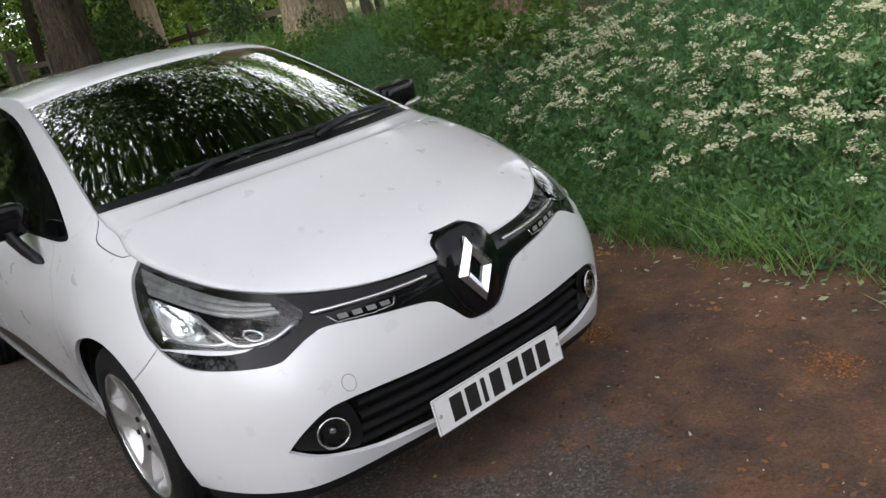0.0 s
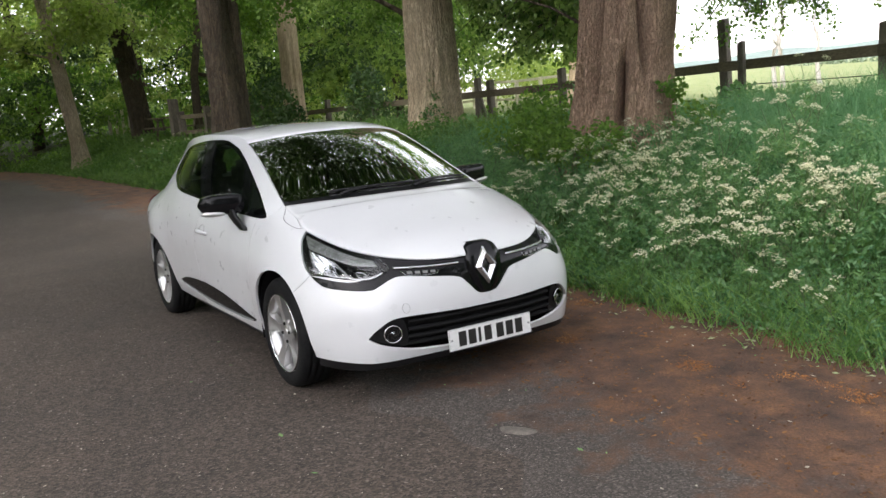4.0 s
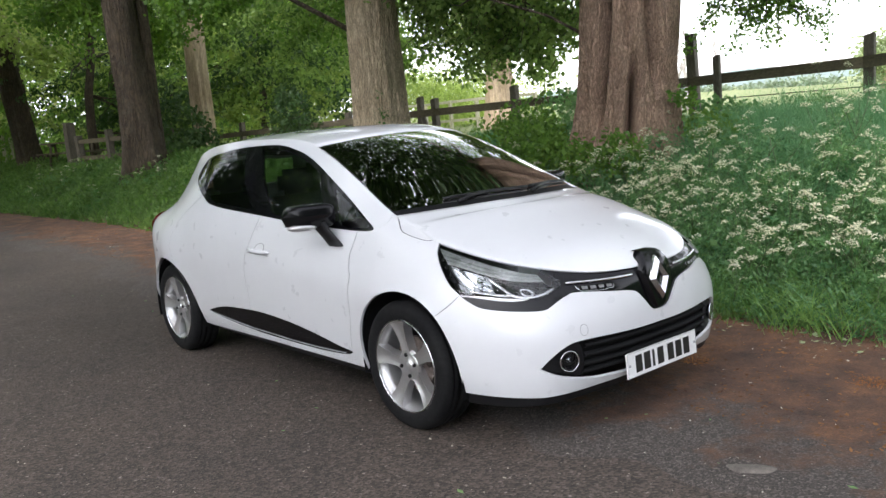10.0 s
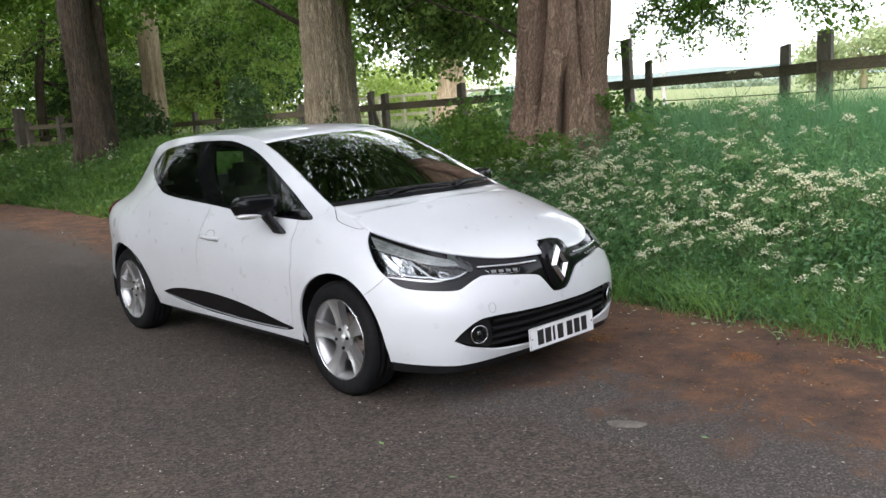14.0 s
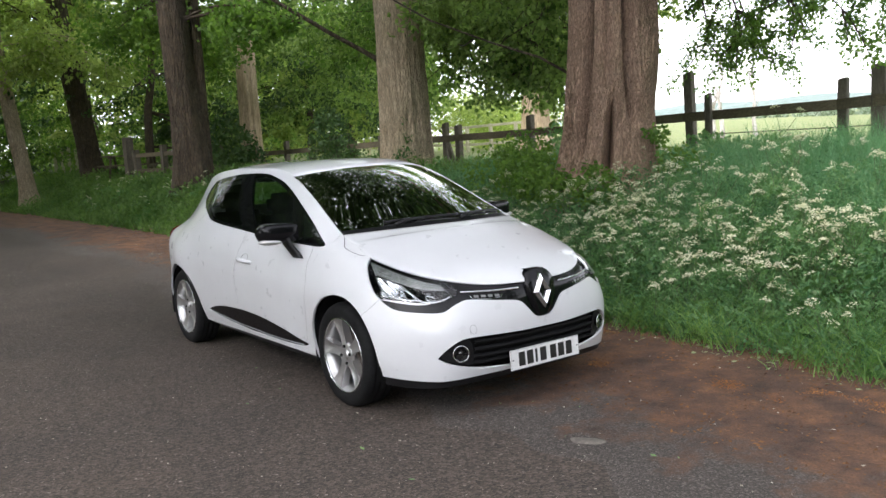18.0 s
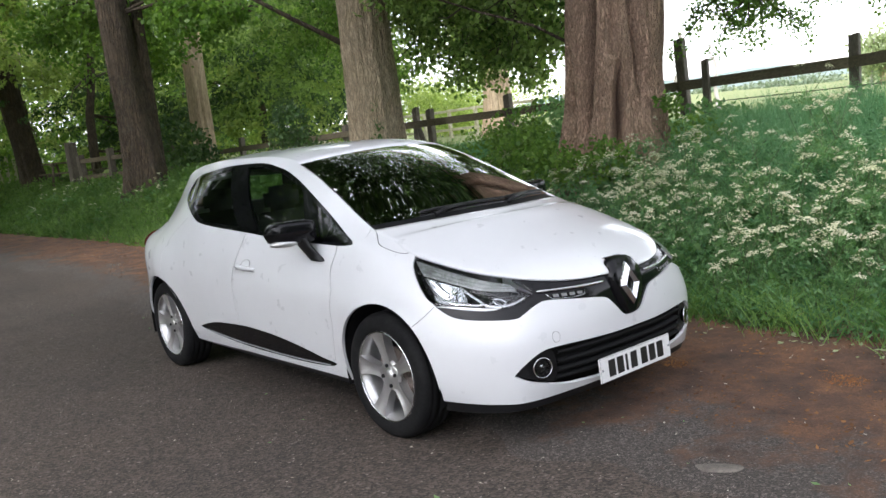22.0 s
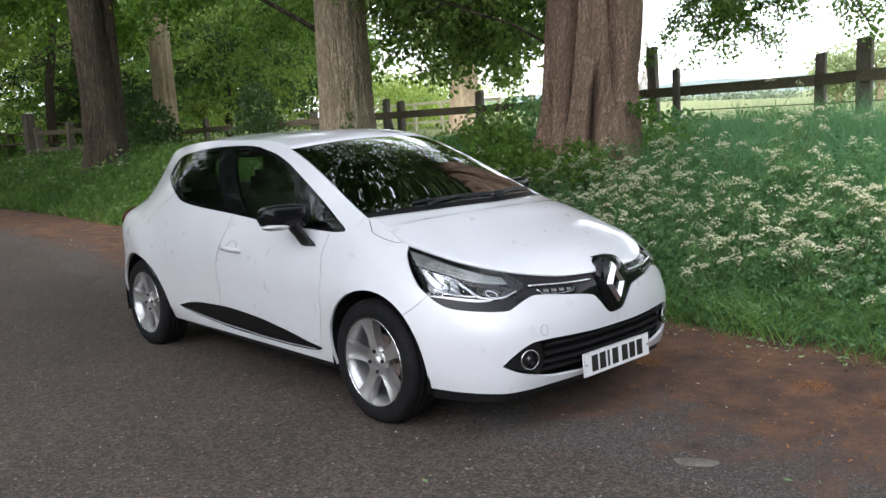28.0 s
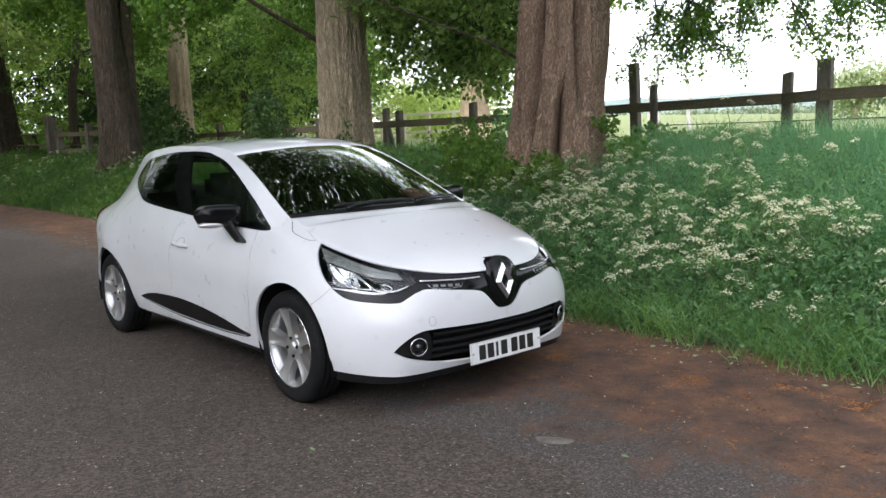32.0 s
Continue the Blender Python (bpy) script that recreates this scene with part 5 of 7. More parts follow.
def wheel(x, side):
    """A wheel at the origin with its outer face towards -y, turned to its side."""
    bm = bmesh.new()
    revolve(bm, [(0.212, -0.080), (0.2215, -0.086), (0.224, -0.079), (0.208, -0.068), (0.196, -0.03), (0.190, 0.04), (0.195, 0.09), (0.214, 0.095)])
    rim = part("wheel", bm, SATIN_METAL, car, "silver five-spoke alloy wheel", True)
    rim.location = (x, side * 0.732, 0.305)
    rim.rotation_euler = (0, 0, 0 if side < 0 else math.pi)
    bm = bmesh.new()
    revolve(bm, [(0.220, -0.082), (0.226, -0.089), (0.243, -0.094), (0.270, -0.094), (0.290, -0.087), (0.302, -0.073), (0.308, -0.058), (0.3095, -0.05), (0.3045, -0.048), (0.3045, -0.042), (0.310, -0.040), (0.310, -0.012), (0.3045, -0.010), (0.3045, -0.004), (0.310, -0.002), (0.310, 0.03), (0.3045, 0.032), (0.3045, 0.038), (0.309, 0.04), (0.305, 0.078), (0.28, 0.1), (0.22, 0.092)], 64)
    part("tyre", bm, RUBBER, rim, "black road tyre", True)
    for k in range(5):
        a = radians(100 + 72 * k)
        bm = bmesh.new()
        rows = []
        for r, hw, y, dish in ((0.030, 0.024, -0.062, 0.0), (0.062, 0.033, -0.064, 0.003), (0.085, 0.030, -0.066, 0.006), (0.110, 0.030, -0.069, 0.009), (0.140, 0.033, -0.073, 0.010), (0.170, 0.039, -0.077, 0.010), (0.195, 0.046, -0.081, 0.007), (0.2145, 0.054, -0.084, 0.004)):
            row = []
            for u in (-1, -0.93, -0.8, -0.4, 0, 0.4, 0.8, 0.93, 1):
                w = u * hw
                rr = math.sqrt(max(r * r - w * w, 0.0)) if r > 0.15 else r
                y_at = y + dish * (1 - (u / 0.93) ** 2) + (0.045 if abs(u) == 1 else 0)
                row.append(bm.verts.new((rr * math.cos(a) - w * math.sin(a), y_at, rr * math.sin(a) + w * math.cos(a))))
            rows.append(row)
        for one, two in zip(rows, rows[1:]):
            for i in range(8):
                bm.faces.new((one[i], one[i + 1], two[i + 1], two[i]))
        bmesh.ops.recalc_face_normals(bm, faces=bm.faces)
        part("spoke", bm, SATIN_METAL, rim, "", False)
    bm = bmesh.new()
    tube(bm, [(0.2185 * math.cos(q), -0.086, 0.2185 * math.sin(q)) for q in np.linspace(0, 2 * math.pi, 65)], 0.0038, 6, False)
    part("rim_lip", bm, CHROME, rim, "bright machined rim edge", True)
    bm = bmesh.new()
    revolve(bm, [(0.0, -0.072), (0.022, -0.071), (0.027, -0.068), (0.029, -0.063), (0.058, -0.065), (0.070, -0.062), (0.078, -0.050)], 28)
    part("centre_cap", bm, SATIN_METAL, rim, "", True)
    for k in range(4):
        a = radians(10 + 90 * k)
        bm = bmesh.new()
        bmesh.ops.create_cone(bm, cap_ends=True, segments=12, radius1=0.0105, radius2=0.009, depth=0.016, matrix=Matrix.Translation((0.050 * math.cos(a), -0.064, 0.050 * math.sin(a))) @ Matrix.Rotation(radians(90), 4, "X"))
        part("wheel_bolt", bm, BLACK_SATIN, rim, "dark wheel bolt")
    bm = bmesh.new()
    revolve(bm, [(0.02, -0.02), (0.13, -0.02), (0.13, 0.0), (0.02, 0.0)], 36)
    part("brake_disc", bm, BRAKE, rim, "rusty grey brake disc")
    bm = bmesh.new()
    revolve(bm, [(0.0, 0.045), (0.19, 0.045)], 24)
    part("hub_backing", bm, BLACK_DEEP, rim, "dark wheel backing")
    bm = bmesh.new()
    box(bm, 0.105, -0.018, 0.06, 0.06, 0.07, 0.11, None, 0.01)
    part("brake_caliper", bm, BRAKE, rim, "rusty brake caliper")


for x in (0.0, -2.589):
    both(lambda side: wheel(x, side))


# ---- cabin ----
def cabin():
    bm = bmesh.new()
    box(bm, -1.45, 0, 0.24, 2.7, 1.40, 0.06)
    part("cabin_floor", bm, DASH, car, "dark cabin floor")
    bm = bmesh.new()
    rows = []
    for x, z in ((-0.10, 0.90), (-0.20, 0.95), (-0.42, 0.965), (-0.60, 0.93), (-0.66, 0.84), (-0.62, 0.60), (-0.58, 0.30)):
        rows.append([bm.verts.new((x - 0.10 * (y / 0.66) ** 2, y, z + (0.03 if abs(y + 0.36) < 0.2 and -0.65 < x < -0.3 else 0))) for y in np.linspace(-0.66, 0.66, 25)])
    for one, two in zip(rows, rows[1:]):
        for k in range(24):
            bm.faces.new((one[k], one[k + 1], two[k + 1], two[k]))
    part("dashboard", bm, DASH, car, "dark grey dashboard", True)
    c, face = Vector((-0.80, -0.36, 0.90)), Vector((-0.86, 0, 0.5)).normalized()
    turn = Matrix.Translation(c) @ face.to_track_quat("Z", "Y").to_matrix().to_4x4()
    bm = bmesh.new()
    tube(bm, [turn @ Vector((0.185 * math.cos(q), 0.185 * math.sin(q), 0)) for q in np.linspace(0, 2 * math.pi, 41)], 0.016, 8, False)
    sw = part("steering_wheel", bm, BLACK_SATIN, car, "black steering wheel", True)
    bm = bmesh.new()
    for q in (0, math.pi, -math.pi / 2):
        tube(bm, [turn @ Vector((0.17 * math.cos(q), 0.17 * math.sin(q), 0)), turn @ Vector((0, 0, -0.02))], 0.02, 6)
    bmesh.ops.create_uvsphere(bm, u_segments=14, v_segments=8, radius=0.07, matrix=turn)
    part("wheel_boss", bm, BLACK_SATIN, sw, "", True)
    for x, ys in ((-1.15, (-0.36, 0.36)), (-2.05, (-0.36, 0.36))):
        for y in ys:
            bm = bmesh.new()
            box(bm, 0.0, 0, 0.42, 0.52, 0.50, 0.16, None, 0.05)
            seat = part("seat", bm, TRIM_CLOTH, car, "dark cloth car seat", True)
            seat.location = (x, y, 0.05)
            bm = bmesh.new()
            box(bm, 0, 0, 0.30, 0.13, 0.48, 0.62, None, 0.05)
            backr = part("backrest", bm, TRIM_CLOTH, seat, "", True)
            backr.location, backr.rotation_euler = (-0.24, 0, 0.42), (0, radians(-16), 0)
            bm = bmesh.new()
            box(bm, 0, 0, 0, 0.09, 0.25, 0.17, None, 0.04)
            hr = part("headrest", bm, TRIM_CLOTH, seat, "", True)
            hr.location = (-0.44, 0, 1.08)
    bm = bmesh.new()
    rows = []
    for u in np.linspace(0, 1, 9):
        h = 0.03 * (1 - (2 * u - 1) ** 4 * 0.55)
        rows.append([bm.verts.new((-0.62 + 0.016 * math.cos(q), -0.14 + 0.20 * u, 1.160 - 0.02 * u + h * math.sin(q))) for q in (2 * math.pi * k / 12 for k in range(12))])
    for one, two in zip(rows, rows[1:]):
        for k in range(12):
            bm.faces.new((one[k], one[(k + 1) % 12], two[(k + 1) % 12], two[k]))
    bm.faces.new(rows[0])
    bm.faces.new(rows[-1])
    rv = part("rear_view_mirror", bm, MIRROR_GREY, car, "grey interior rear-view mirror", True)
    tube_part("mirror_stalk", [(-0.62, -0.03, 1.165), (-0.70, -0.03, 1.22), (-0.78, -0.02, 1.27)], [0.012, 0.014, 0.02], MIRROR_GREY, rv, 8)
    s, w = np.meshgrid(np.linspace(6.05, 9.5, 20), np.linspace(-0.95, 0.95, 16), indexing="ij")
    grid_mesh("headlining", lid(s, w) - np.array([0, 0, 0.035]), surface("grey_headlining", (0.16, 0.16, 0.15), (0.22, 0.22, 0.21), 6, 0.95, 200, 0.2), parent=car)


cabin()
bm = bmesh.new()
box(bm, -1.25, 0, 0.21, 3.7, 1.30, 0.05)
part("underbody", bm, BLACK_DEEP, car, "dark underbody")

# ---- leaves overhead, woods and hedges ----
def spray(tree_ob, start, ends, leaf, seed, leaf_size=0.10, per=26, bark=None, spread=0.38, twigs=16, thick=0.04, reach=1.0):
    """Low limbs that reach out and droop, dressed with hanging leaves; start and ends are world places."""
    rng, nrng = random.Random(seed), np.random.default_rng(seed)
    at = tree_ob.location
    spots = []
    for end in ends:
        a, b = Vector(start) - at, Vector(end) - at
        line = []
        for k in range(11):
            u = k / 10
            p = a.lerp(b, u) + Vector((0.12 * math.sin(5 * u + seed), 0.12 * math.cos(4 * u + seed), 0.9 * math.sin(u * math.pi) * 0.5))
            line.append(p)
        bm = bmesh.new()
        tube(bm, line, [thick * (1 - 0.9 * k / 10) + 0.005 for k in range(11)], 7)
        for _ in range(twigs):
            k = rng.randint(3, 10)
            d = Vector((rng.uniform(-1, 1), rng.uniform(-1, 1), rng.uniform(-1.0, 0.25)))
            tw = limb_line(line[k], d, reach * rng.uniform(0.5, 1.3), rng, 0.12, 4)
            tube(bm, tw, [0.012, 0.009, 0.007, 0.005, 0.003], 4, False)
            spots += [tw[1], tw[2], tw[3], tw[4]]
        part("limb", bm, bark or BARK_DARK, tree_ob, smooth=True)
    s = np.repeat(np.array([tuple(p) for p in spots]), per, 0)
    s = s + nrng.normal(size=s.shape) * spread * np.array([0.5, 0.5, 0.4])
    sheet_of_quads("crown", leaf_corners(s, leaf_size, nrng, 0.7, 0.8), leaf, tree_ob)


TREES = [o for o in scene.objects if o.name.split(".")[0] == "tree"]
big, straight, dark = TREES[0], TREES[1], TREES[2]
spray(big, (-2.3, 4.9, 3.9), [(-2.2, 5.5, 2.55), (-1.9, 5.9, 2.60), (-1.6, 5.3, 2.56), (-1.3, 5.9, 2.68), (-0.9, 5.3, 2.62)], LEAF_MID, 41, 0.042, 44, spread=0.12, twigs=22, thick=0.03, reach=0.62)
spray(big, (-2.3, 4.8, 4.3), [(-0.5, 5.4, 2.66), (-0.1, 5.8, 2.74), (0.2, 5.2, 2.66), (0.6, 5.6, 2.74), (1.0, 5.4, 2.76), (1.6, 5.6, 2.82), (2.1, 5.5, 2.84)], LEAF_MID, 46, 0.042, 44, spread=0.12, twigs=22, thick=0.03, reach=0.62)
spray(big, (-2.7, 4.6, 4.4), [(-5.2, 5.6, 3.0), (-5.6, 7.4, 3.4), (-4.2, 6.0, 3.1), (-4.6, 6.8, 3.2)], LEAF_BRIGHTENED, 42, 0.09, 15, spread=0.2, twigs=24)
spray(straight, (-9.0, 6.2, 4.6), [(-9.0, 7.1, 3.2), (-8.6, 7.5, 3.0), (-7.5, 7.3, 3.1), (-6.3, 7.0, 2.9), (-6.9, 7.8, 2.7), (-8.2, 8.2, 3.1)], LEAF_BRIGHTENED, 44, 0.095, 16, twigs=26, thick=0.035, spread=0.2)
spray(straight, (-8.8, 6.3, 4.4), [(-5.6, 6.3, 2.8), (-5.0, 6.5, 2.95), (-6.4, 6.6, 2.8), (-5.6, 7.2, 2.9)], LEAF_BRIGHTENED, 48, 0.095, 16, twigs=26, thick=0.03, spread=0.2)
spray(straight, (-9.1, 6.0, 4.6), [(-12.2, 7.2, 3.9), (-12.6, 8.4, 3.6)], LEAF_MID, 47, 0.085, 22)
spray(dark, (-16.7, 4.4, 5.0), [(-14.2, 6.8, 4.6), (-13.2, 7.8, 4.2), (-19.6, 6.4, 4.6), (-20.6, 4.0, 4.8)], LEAF_MID, 45, 0.12, 28)

for x, y, h, r, seed, reach in ((-8.5, -11.5, 9.5, 0.5, 62, 5.4), (-13.0, -10.5, 9.5, 0.42, 64, 5.0)):
    tree("tree", "leafy tree on the far side of the lane", at_land(x, y), h, r, r * 0.75, BARK_DARK, LEAF_MID, 12, seed=seed, leaf_size=0.13, per_clump=60, low=0.42, reach=reach, sag=0.06)


def leaf_bank(name, label, boxes, leaf, size, seed, category="woods", clearing=False, lumps=(0.35, 1.1)):
    """A far mass of foliage: many leaves gathered in uneven clumps; boxes are (x, y, z, half sizes, clumps, leaves each)."""
    rng = np.random.default_rng(seed)
    spots = []
    for (x, y, z, hx, hy, hz, clumps, each) in boxes:
        c = rng.uniform(-1, 1, (clumps, 3)) * (hx, hy, hz) + (x, y, z)
        r = rng.uniform(*lumps, clumps)
        p = np.repeat(c, each, 0) + rng.normal(size=(clumps * each, 3)) * np.repeat(r, each)[:, None] * np.array([0.6, 0.6, 0.35])
        spots.append(p)
    spots = np.concatenate(spots)
    floor = land(spots[:, 0], spots[:, 1])
    spots = spots[spots[:, 2] > floor + 0.05]
    if clearing:
        gap = (spots[:, 1] > -0.83 * spots[:, 0] - 1.1) & (spots[:, 1] < 36)
        spots = spots[~gap]
    ob = sheet_of_quads(name, leaf_corners(spots, size, rng, 0.35), leaf)
    return tagged(ob, label, category, kind="stuff")


def boughs(name, label, boxes, leaf, size, seed, parent=None, clearing=False):
    """Leaves in drooping fans along boughs; boxes are (x, y, z, half sizes, boughs, leaves each, length)."""
    rng = np.random.default_rng(seed)
    spots = []
    for x, y, z, hx, hy, hz, n, each, length in boxes:
        c = np.repeat(rng.uniform(-1, 1, (n, 3)) * (hx, hy, hz) + (x, y, z), each, 0)
        a = np.repeat(rng.uniform(0, 2 * math.pi, n), each)
        long = np.repeat(length * rng.uniform(0.6, 1.3, n), each)
        u, w = rng.random(n * each), rng.uniform(-1, 1, n * each)
        side = 0.42 * long * w * (1 - 0.75 * u)
        along = long * (u - 0.5) - 0.25 * np.abs(side)
        drop = -0.32 * long * u ** 2 - 0.25 * np.abs(side)
        p = c + np.stack([np.cos(a) * along - np.sin(a) * side, np.sin(a) * along + np.cos(a) * side, drop], 1)
        spots.append(p + rng.normal(size=p.shape) * (0.05, 0.05, 0.035) * length)
    spots = np.concatenate(spots)
    spots = spots[spots[:, 2] > land(spots[:, 0], spots[:, 1]) + 0.05]
    if clearing:
        spots = spots[~((spots[:, 1] > -0.83 * spots[:, 0] - 1.1) & (spots[:, 1] < 36))]
    at = np.array(parent.location) if parent else np.zeros(3)
    ob = sheet_of_quads(name, leaf_corners(spots - at, size, rng, 0.45), leaf, parent)
    return tagged(ob, "" if parent else label, "" if parent else "woods", kind="stuff")


tube_part("limb", [Vector(p) - straight.location for p in ((-9.3, 5.75, 3.1), (-9.6, 5.4, 3.4), (-9.95, 4.95, 3.75), (-10.7, 4.1, 4.5), (-11.6, 3.3, 5.4))], [0.055, 0.045, 0.04, 0.034, 0.025], BARK_DARK, straight, 9)
tube_part("limb", [Vector(p) - big.location for p in ((-3.0, 4.2, 2.25), (-3.3, 3.95, 2.5), (-3.75, 3.6, 2.72), (-4.3, 3.1, 3.05), (-5.0, 2.6, 3.6))], [0.018, 0.015, 0.012, 0.011, 0.009], BARK_DARK, big, 7)
tube_part("limb", [Vector(p) - big.location for p in ((-3.9, 3.45, 2.78), (-4.3, 3.6, 2.75), (-4.8, 3.9, 2.85))], [0.012, 0.009, 0.005], BARK_DARK, big, 5)
boughs("crown", "", [(0.4, 6.2, 5.3, 3.6, 1.8, 1.7, 170, 80, 1.4)], LEAF_MID, 0.13, 403, big)
boughs("crown", "", [(-6.4, 6.6, 4.0, 1.5, 1.0, 0.5, 34, 75, 1.1), (-5.0, 6.2, 3.8, 0.9, 0.9, 0.4, 16, 70, 0.9)], LEAF_BRIGHTENED, 0.10, 401, straight)
boughs("crown", "", [(-8.0, 8.8, 3.9, 2.2, 1.2, 0.6, 44, 75, 1.2)], LEAF_LIGHT, 0.11, 404, straight)
boughs("crown", "", [(-12.6, 7.2, 4.6, 1.8, 1.4, 0.7, 36, 80, 1.3), (-14.5, 9.0, 4.2, 2.5, 1.5, 1.1, 60, 80, 1.4)], LEAF_BRIGHTENED, 0.13, 402, dark)
boughs("shrubbery", "dense grey-green shrubs filling the wood behind the fence", [(-30, 5.5, 2.6, 2.5, 6, 1.8, 150, 80, 1.4), (-33, -1, 4.2, 2, 5, 2.6, 110, 80, 1.6)], LEAF_MID, 0.15, 406)
leaf_bank("woodland_undergrowth", "shady green undergrowth and saplings behind the fence", [(-33, 9, 2.4, 5, 6, 1.6, 110, 60), (-36, -4, 2.6, 5, 7, 2.2, 110, 60)], LEAF_MID, 0.2, 71, clearing=True)
boughs("woodland_foliage", "dense mid-green leaves of the wood", [(-28, 13, 6.2, 8, 5, 3.6, 250, 75, 2.2), (-36, 6, 6.0, 5, 10, 4.0, 300, 75, 2.4), (-21, 12, 5.4, 4, 3, 2.6, 100, 80, 1.8), (-36, -9, 6.0, 6, 7, 4.0, 160, 70, 2.4)], LEAF_BRIGHTENED, 0.22, 72, clearing=True)
# Lit and shaded foliage of the wood differ only by painted leaf colour.
boughs("sunlit_foliage", "yellow-green leaves with sunlight painted into their colour", [(-26, 12, 4.4, 5, 3, 2.6, 70, 90, 1.7), (-30, 3, 6.5, 4, 5, 2.6, 80, 90, 1.9), (-29, 13, 5.0, 6, 5, 3.4, 80, 90, 1.9), (-21, 11.5, 4.0, 3, 2, 2.0, 46, 90, 1.5), (-34, -3, 5.5, 4, 6, 3.0, 60, 90, 1.9), (-31, 7, 3.4, 3, 4, 1.8, 40, 90, 1.7)], LEAF_LIGHT, 0.17, 73, clearing=True)
boughs("shaded_foliage", "leafy boughs with shade of the wood painted into their colour", [(-23, 9.6, 4.4, 4, 2, 2.0, 30, 90, 1.6), (-28, 5, 4.6, 3, 4, 2.0, 50, 90, 1.6), (-19, 10, 3.6, 2.5, 1.2, 1.4, 16, 90, 1.4), (-26, 9, 2.8, 3, 2, 1.2, 40, 90, 1.4), (-31, 0, 3.6, 2.5, 4, 1.8, 60, 90, 1.6)], LEAF_DARK, 0.16, 70, clearing=True)
leaf_bank("pasture_bushes", "yellow-green bushes beyond the pale fence, sunlight in their colour", [(-25.6, 21.5, 2.6, 1.4, 1.6, 0.8, 90, 50), (-27.6, 22.2, 3.1, 1.2, 1.4, 0.8, 70, 50), (-23.3, 21.0, 2.2, 1.0, 1.2, 0.5, 50, 50), (-31, 30, 3.0, 4, 3, 1.4, 120, 50)], LEAF_LIGHT, 0.15, 75)
# Dark leaf colour stands for depth shade; the middle box hides reflected sky.
leaf_bank("deep_wood", "dark leaves coloured as the shady depth of the wood", [(-46, 0, 5.0, 3, 26, 5.0, 570, 55), (-44, -9, 7.5, 3, 8, 5.0, 320, 55), (-42, 20, 5.0, 5, 6, 4.5, 150, 50)], LEAF_DARK, 0.46, 79, clearing=True, lumps=(0.8, 2.0))
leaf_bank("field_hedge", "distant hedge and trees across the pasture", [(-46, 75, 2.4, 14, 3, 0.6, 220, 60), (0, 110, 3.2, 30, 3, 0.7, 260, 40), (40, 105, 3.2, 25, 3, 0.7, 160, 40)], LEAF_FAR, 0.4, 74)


def wood_stem(x, y, h, r, seed, bark_):
    """A slender tree of the wood: crooked stem and bare lower branches."""
    rng = random.Random(seed)
    top = new("woodland_tree")
    top.location = at_land(x, y)
    line = [Vector((rng.uniform(-0.12, 0.12) * k, rng.uniform(-0.12, 0.12) * k, -0.1 + h * k / 7)) for k in range(8)]
    bm = bmesh.new()
    tube(bm, line, [r * (1 - 0.09 * k) for k in range(8)], 9)
    part("trunk", bm, bark_, top, smooth=True)
    for k in (1, 2, 2, 3, 3, 4, 5):
        bm = bmesh.new()
        lb = limb_line(line[k], (rng.uniform(-1, 1), rng.uniform(-1, 1), rng.uniform(-0.2, 0.5)), rng.uniform(1.4, 3.2), rng, 0.03, 6)
        tube(bm, lb, [0.05, 0.042, 0.034, 0.027, 0.02, 0.013, 0.006], 5)
        for s in (2, 3, 4):
            tube(bm, limb_line(lb[s], (rng.uniform(-1, 1), rng.uniform(-1, 1), rng.uniform(-0.5, 0.4)), 0.9, rng, 0.04, 3), [0.016, 0.012, 0.008, 0.004], 4)
        part("limb", bm, bark_, top, smooth=True)
    tagged(top, "slender shaded tree with bare lower branches in the wood", "tree")


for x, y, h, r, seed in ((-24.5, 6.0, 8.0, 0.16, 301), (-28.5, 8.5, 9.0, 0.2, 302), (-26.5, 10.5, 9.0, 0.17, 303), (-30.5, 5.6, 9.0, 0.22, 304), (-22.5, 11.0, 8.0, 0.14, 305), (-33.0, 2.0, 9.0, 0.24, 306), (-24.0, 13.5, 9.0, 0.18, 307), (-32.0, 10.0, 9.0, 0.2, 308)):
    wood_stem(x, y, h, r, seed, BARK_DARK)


def far_tree(x, y, h, w, leaf, seed):
    """A round tree standing in the open field."""
    rng, nrng = random.Random(seed), np.random.default_rng(seed)
    base = at_land(x, y)
    top = new("field_tree")
    top.location = base
    bm = bmesh.new()
    tube(bm, [(0, 0, -0.1), (0.05, 0, h * 0.3), (0, 0.05, h * 0.6)], [0.2, 0.15, 0.08], 8)
    for k in range(7):
        a = k * 0.9
        tube(bm, [(0, 0, h * (0.25 + 0.05 * k)), (math.cos(a) * w * 0.3, math.sin(a) * w * 0.3, h * (0.45 + 0.05 * k))], [0.08, 0.03], 5)
    part("trunk", bm, BARK_PALE, top, smooth=True)
    c = nrng.normal(size=(70, 3))
    c = c / np.linalg.norm(c, axis=1)[:, None] * nrng.uniform(0.45, 1.0, (70, 1)) * (w * 0.5, w * 0.5, h * 0.36) + (0, 0, h * 0.62)
    p = np.repeat(c, 36, 0) + nrng.normal(size=(70 * 36, 3)) * 0.26
    sheet_of_quads("crown", leaf_corners(p, 0.22, nrng, 0.3), leaf, top)
    tagged(top, "small round tree standing in the pasture", "tree")


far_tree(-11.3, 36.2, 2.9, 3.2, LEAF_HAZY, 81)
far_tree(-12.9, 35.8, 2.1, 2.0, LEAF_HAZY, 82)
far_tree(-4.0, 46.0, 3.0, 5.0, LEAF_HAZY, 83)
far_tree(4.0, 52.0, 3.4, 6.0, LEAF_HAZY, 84)


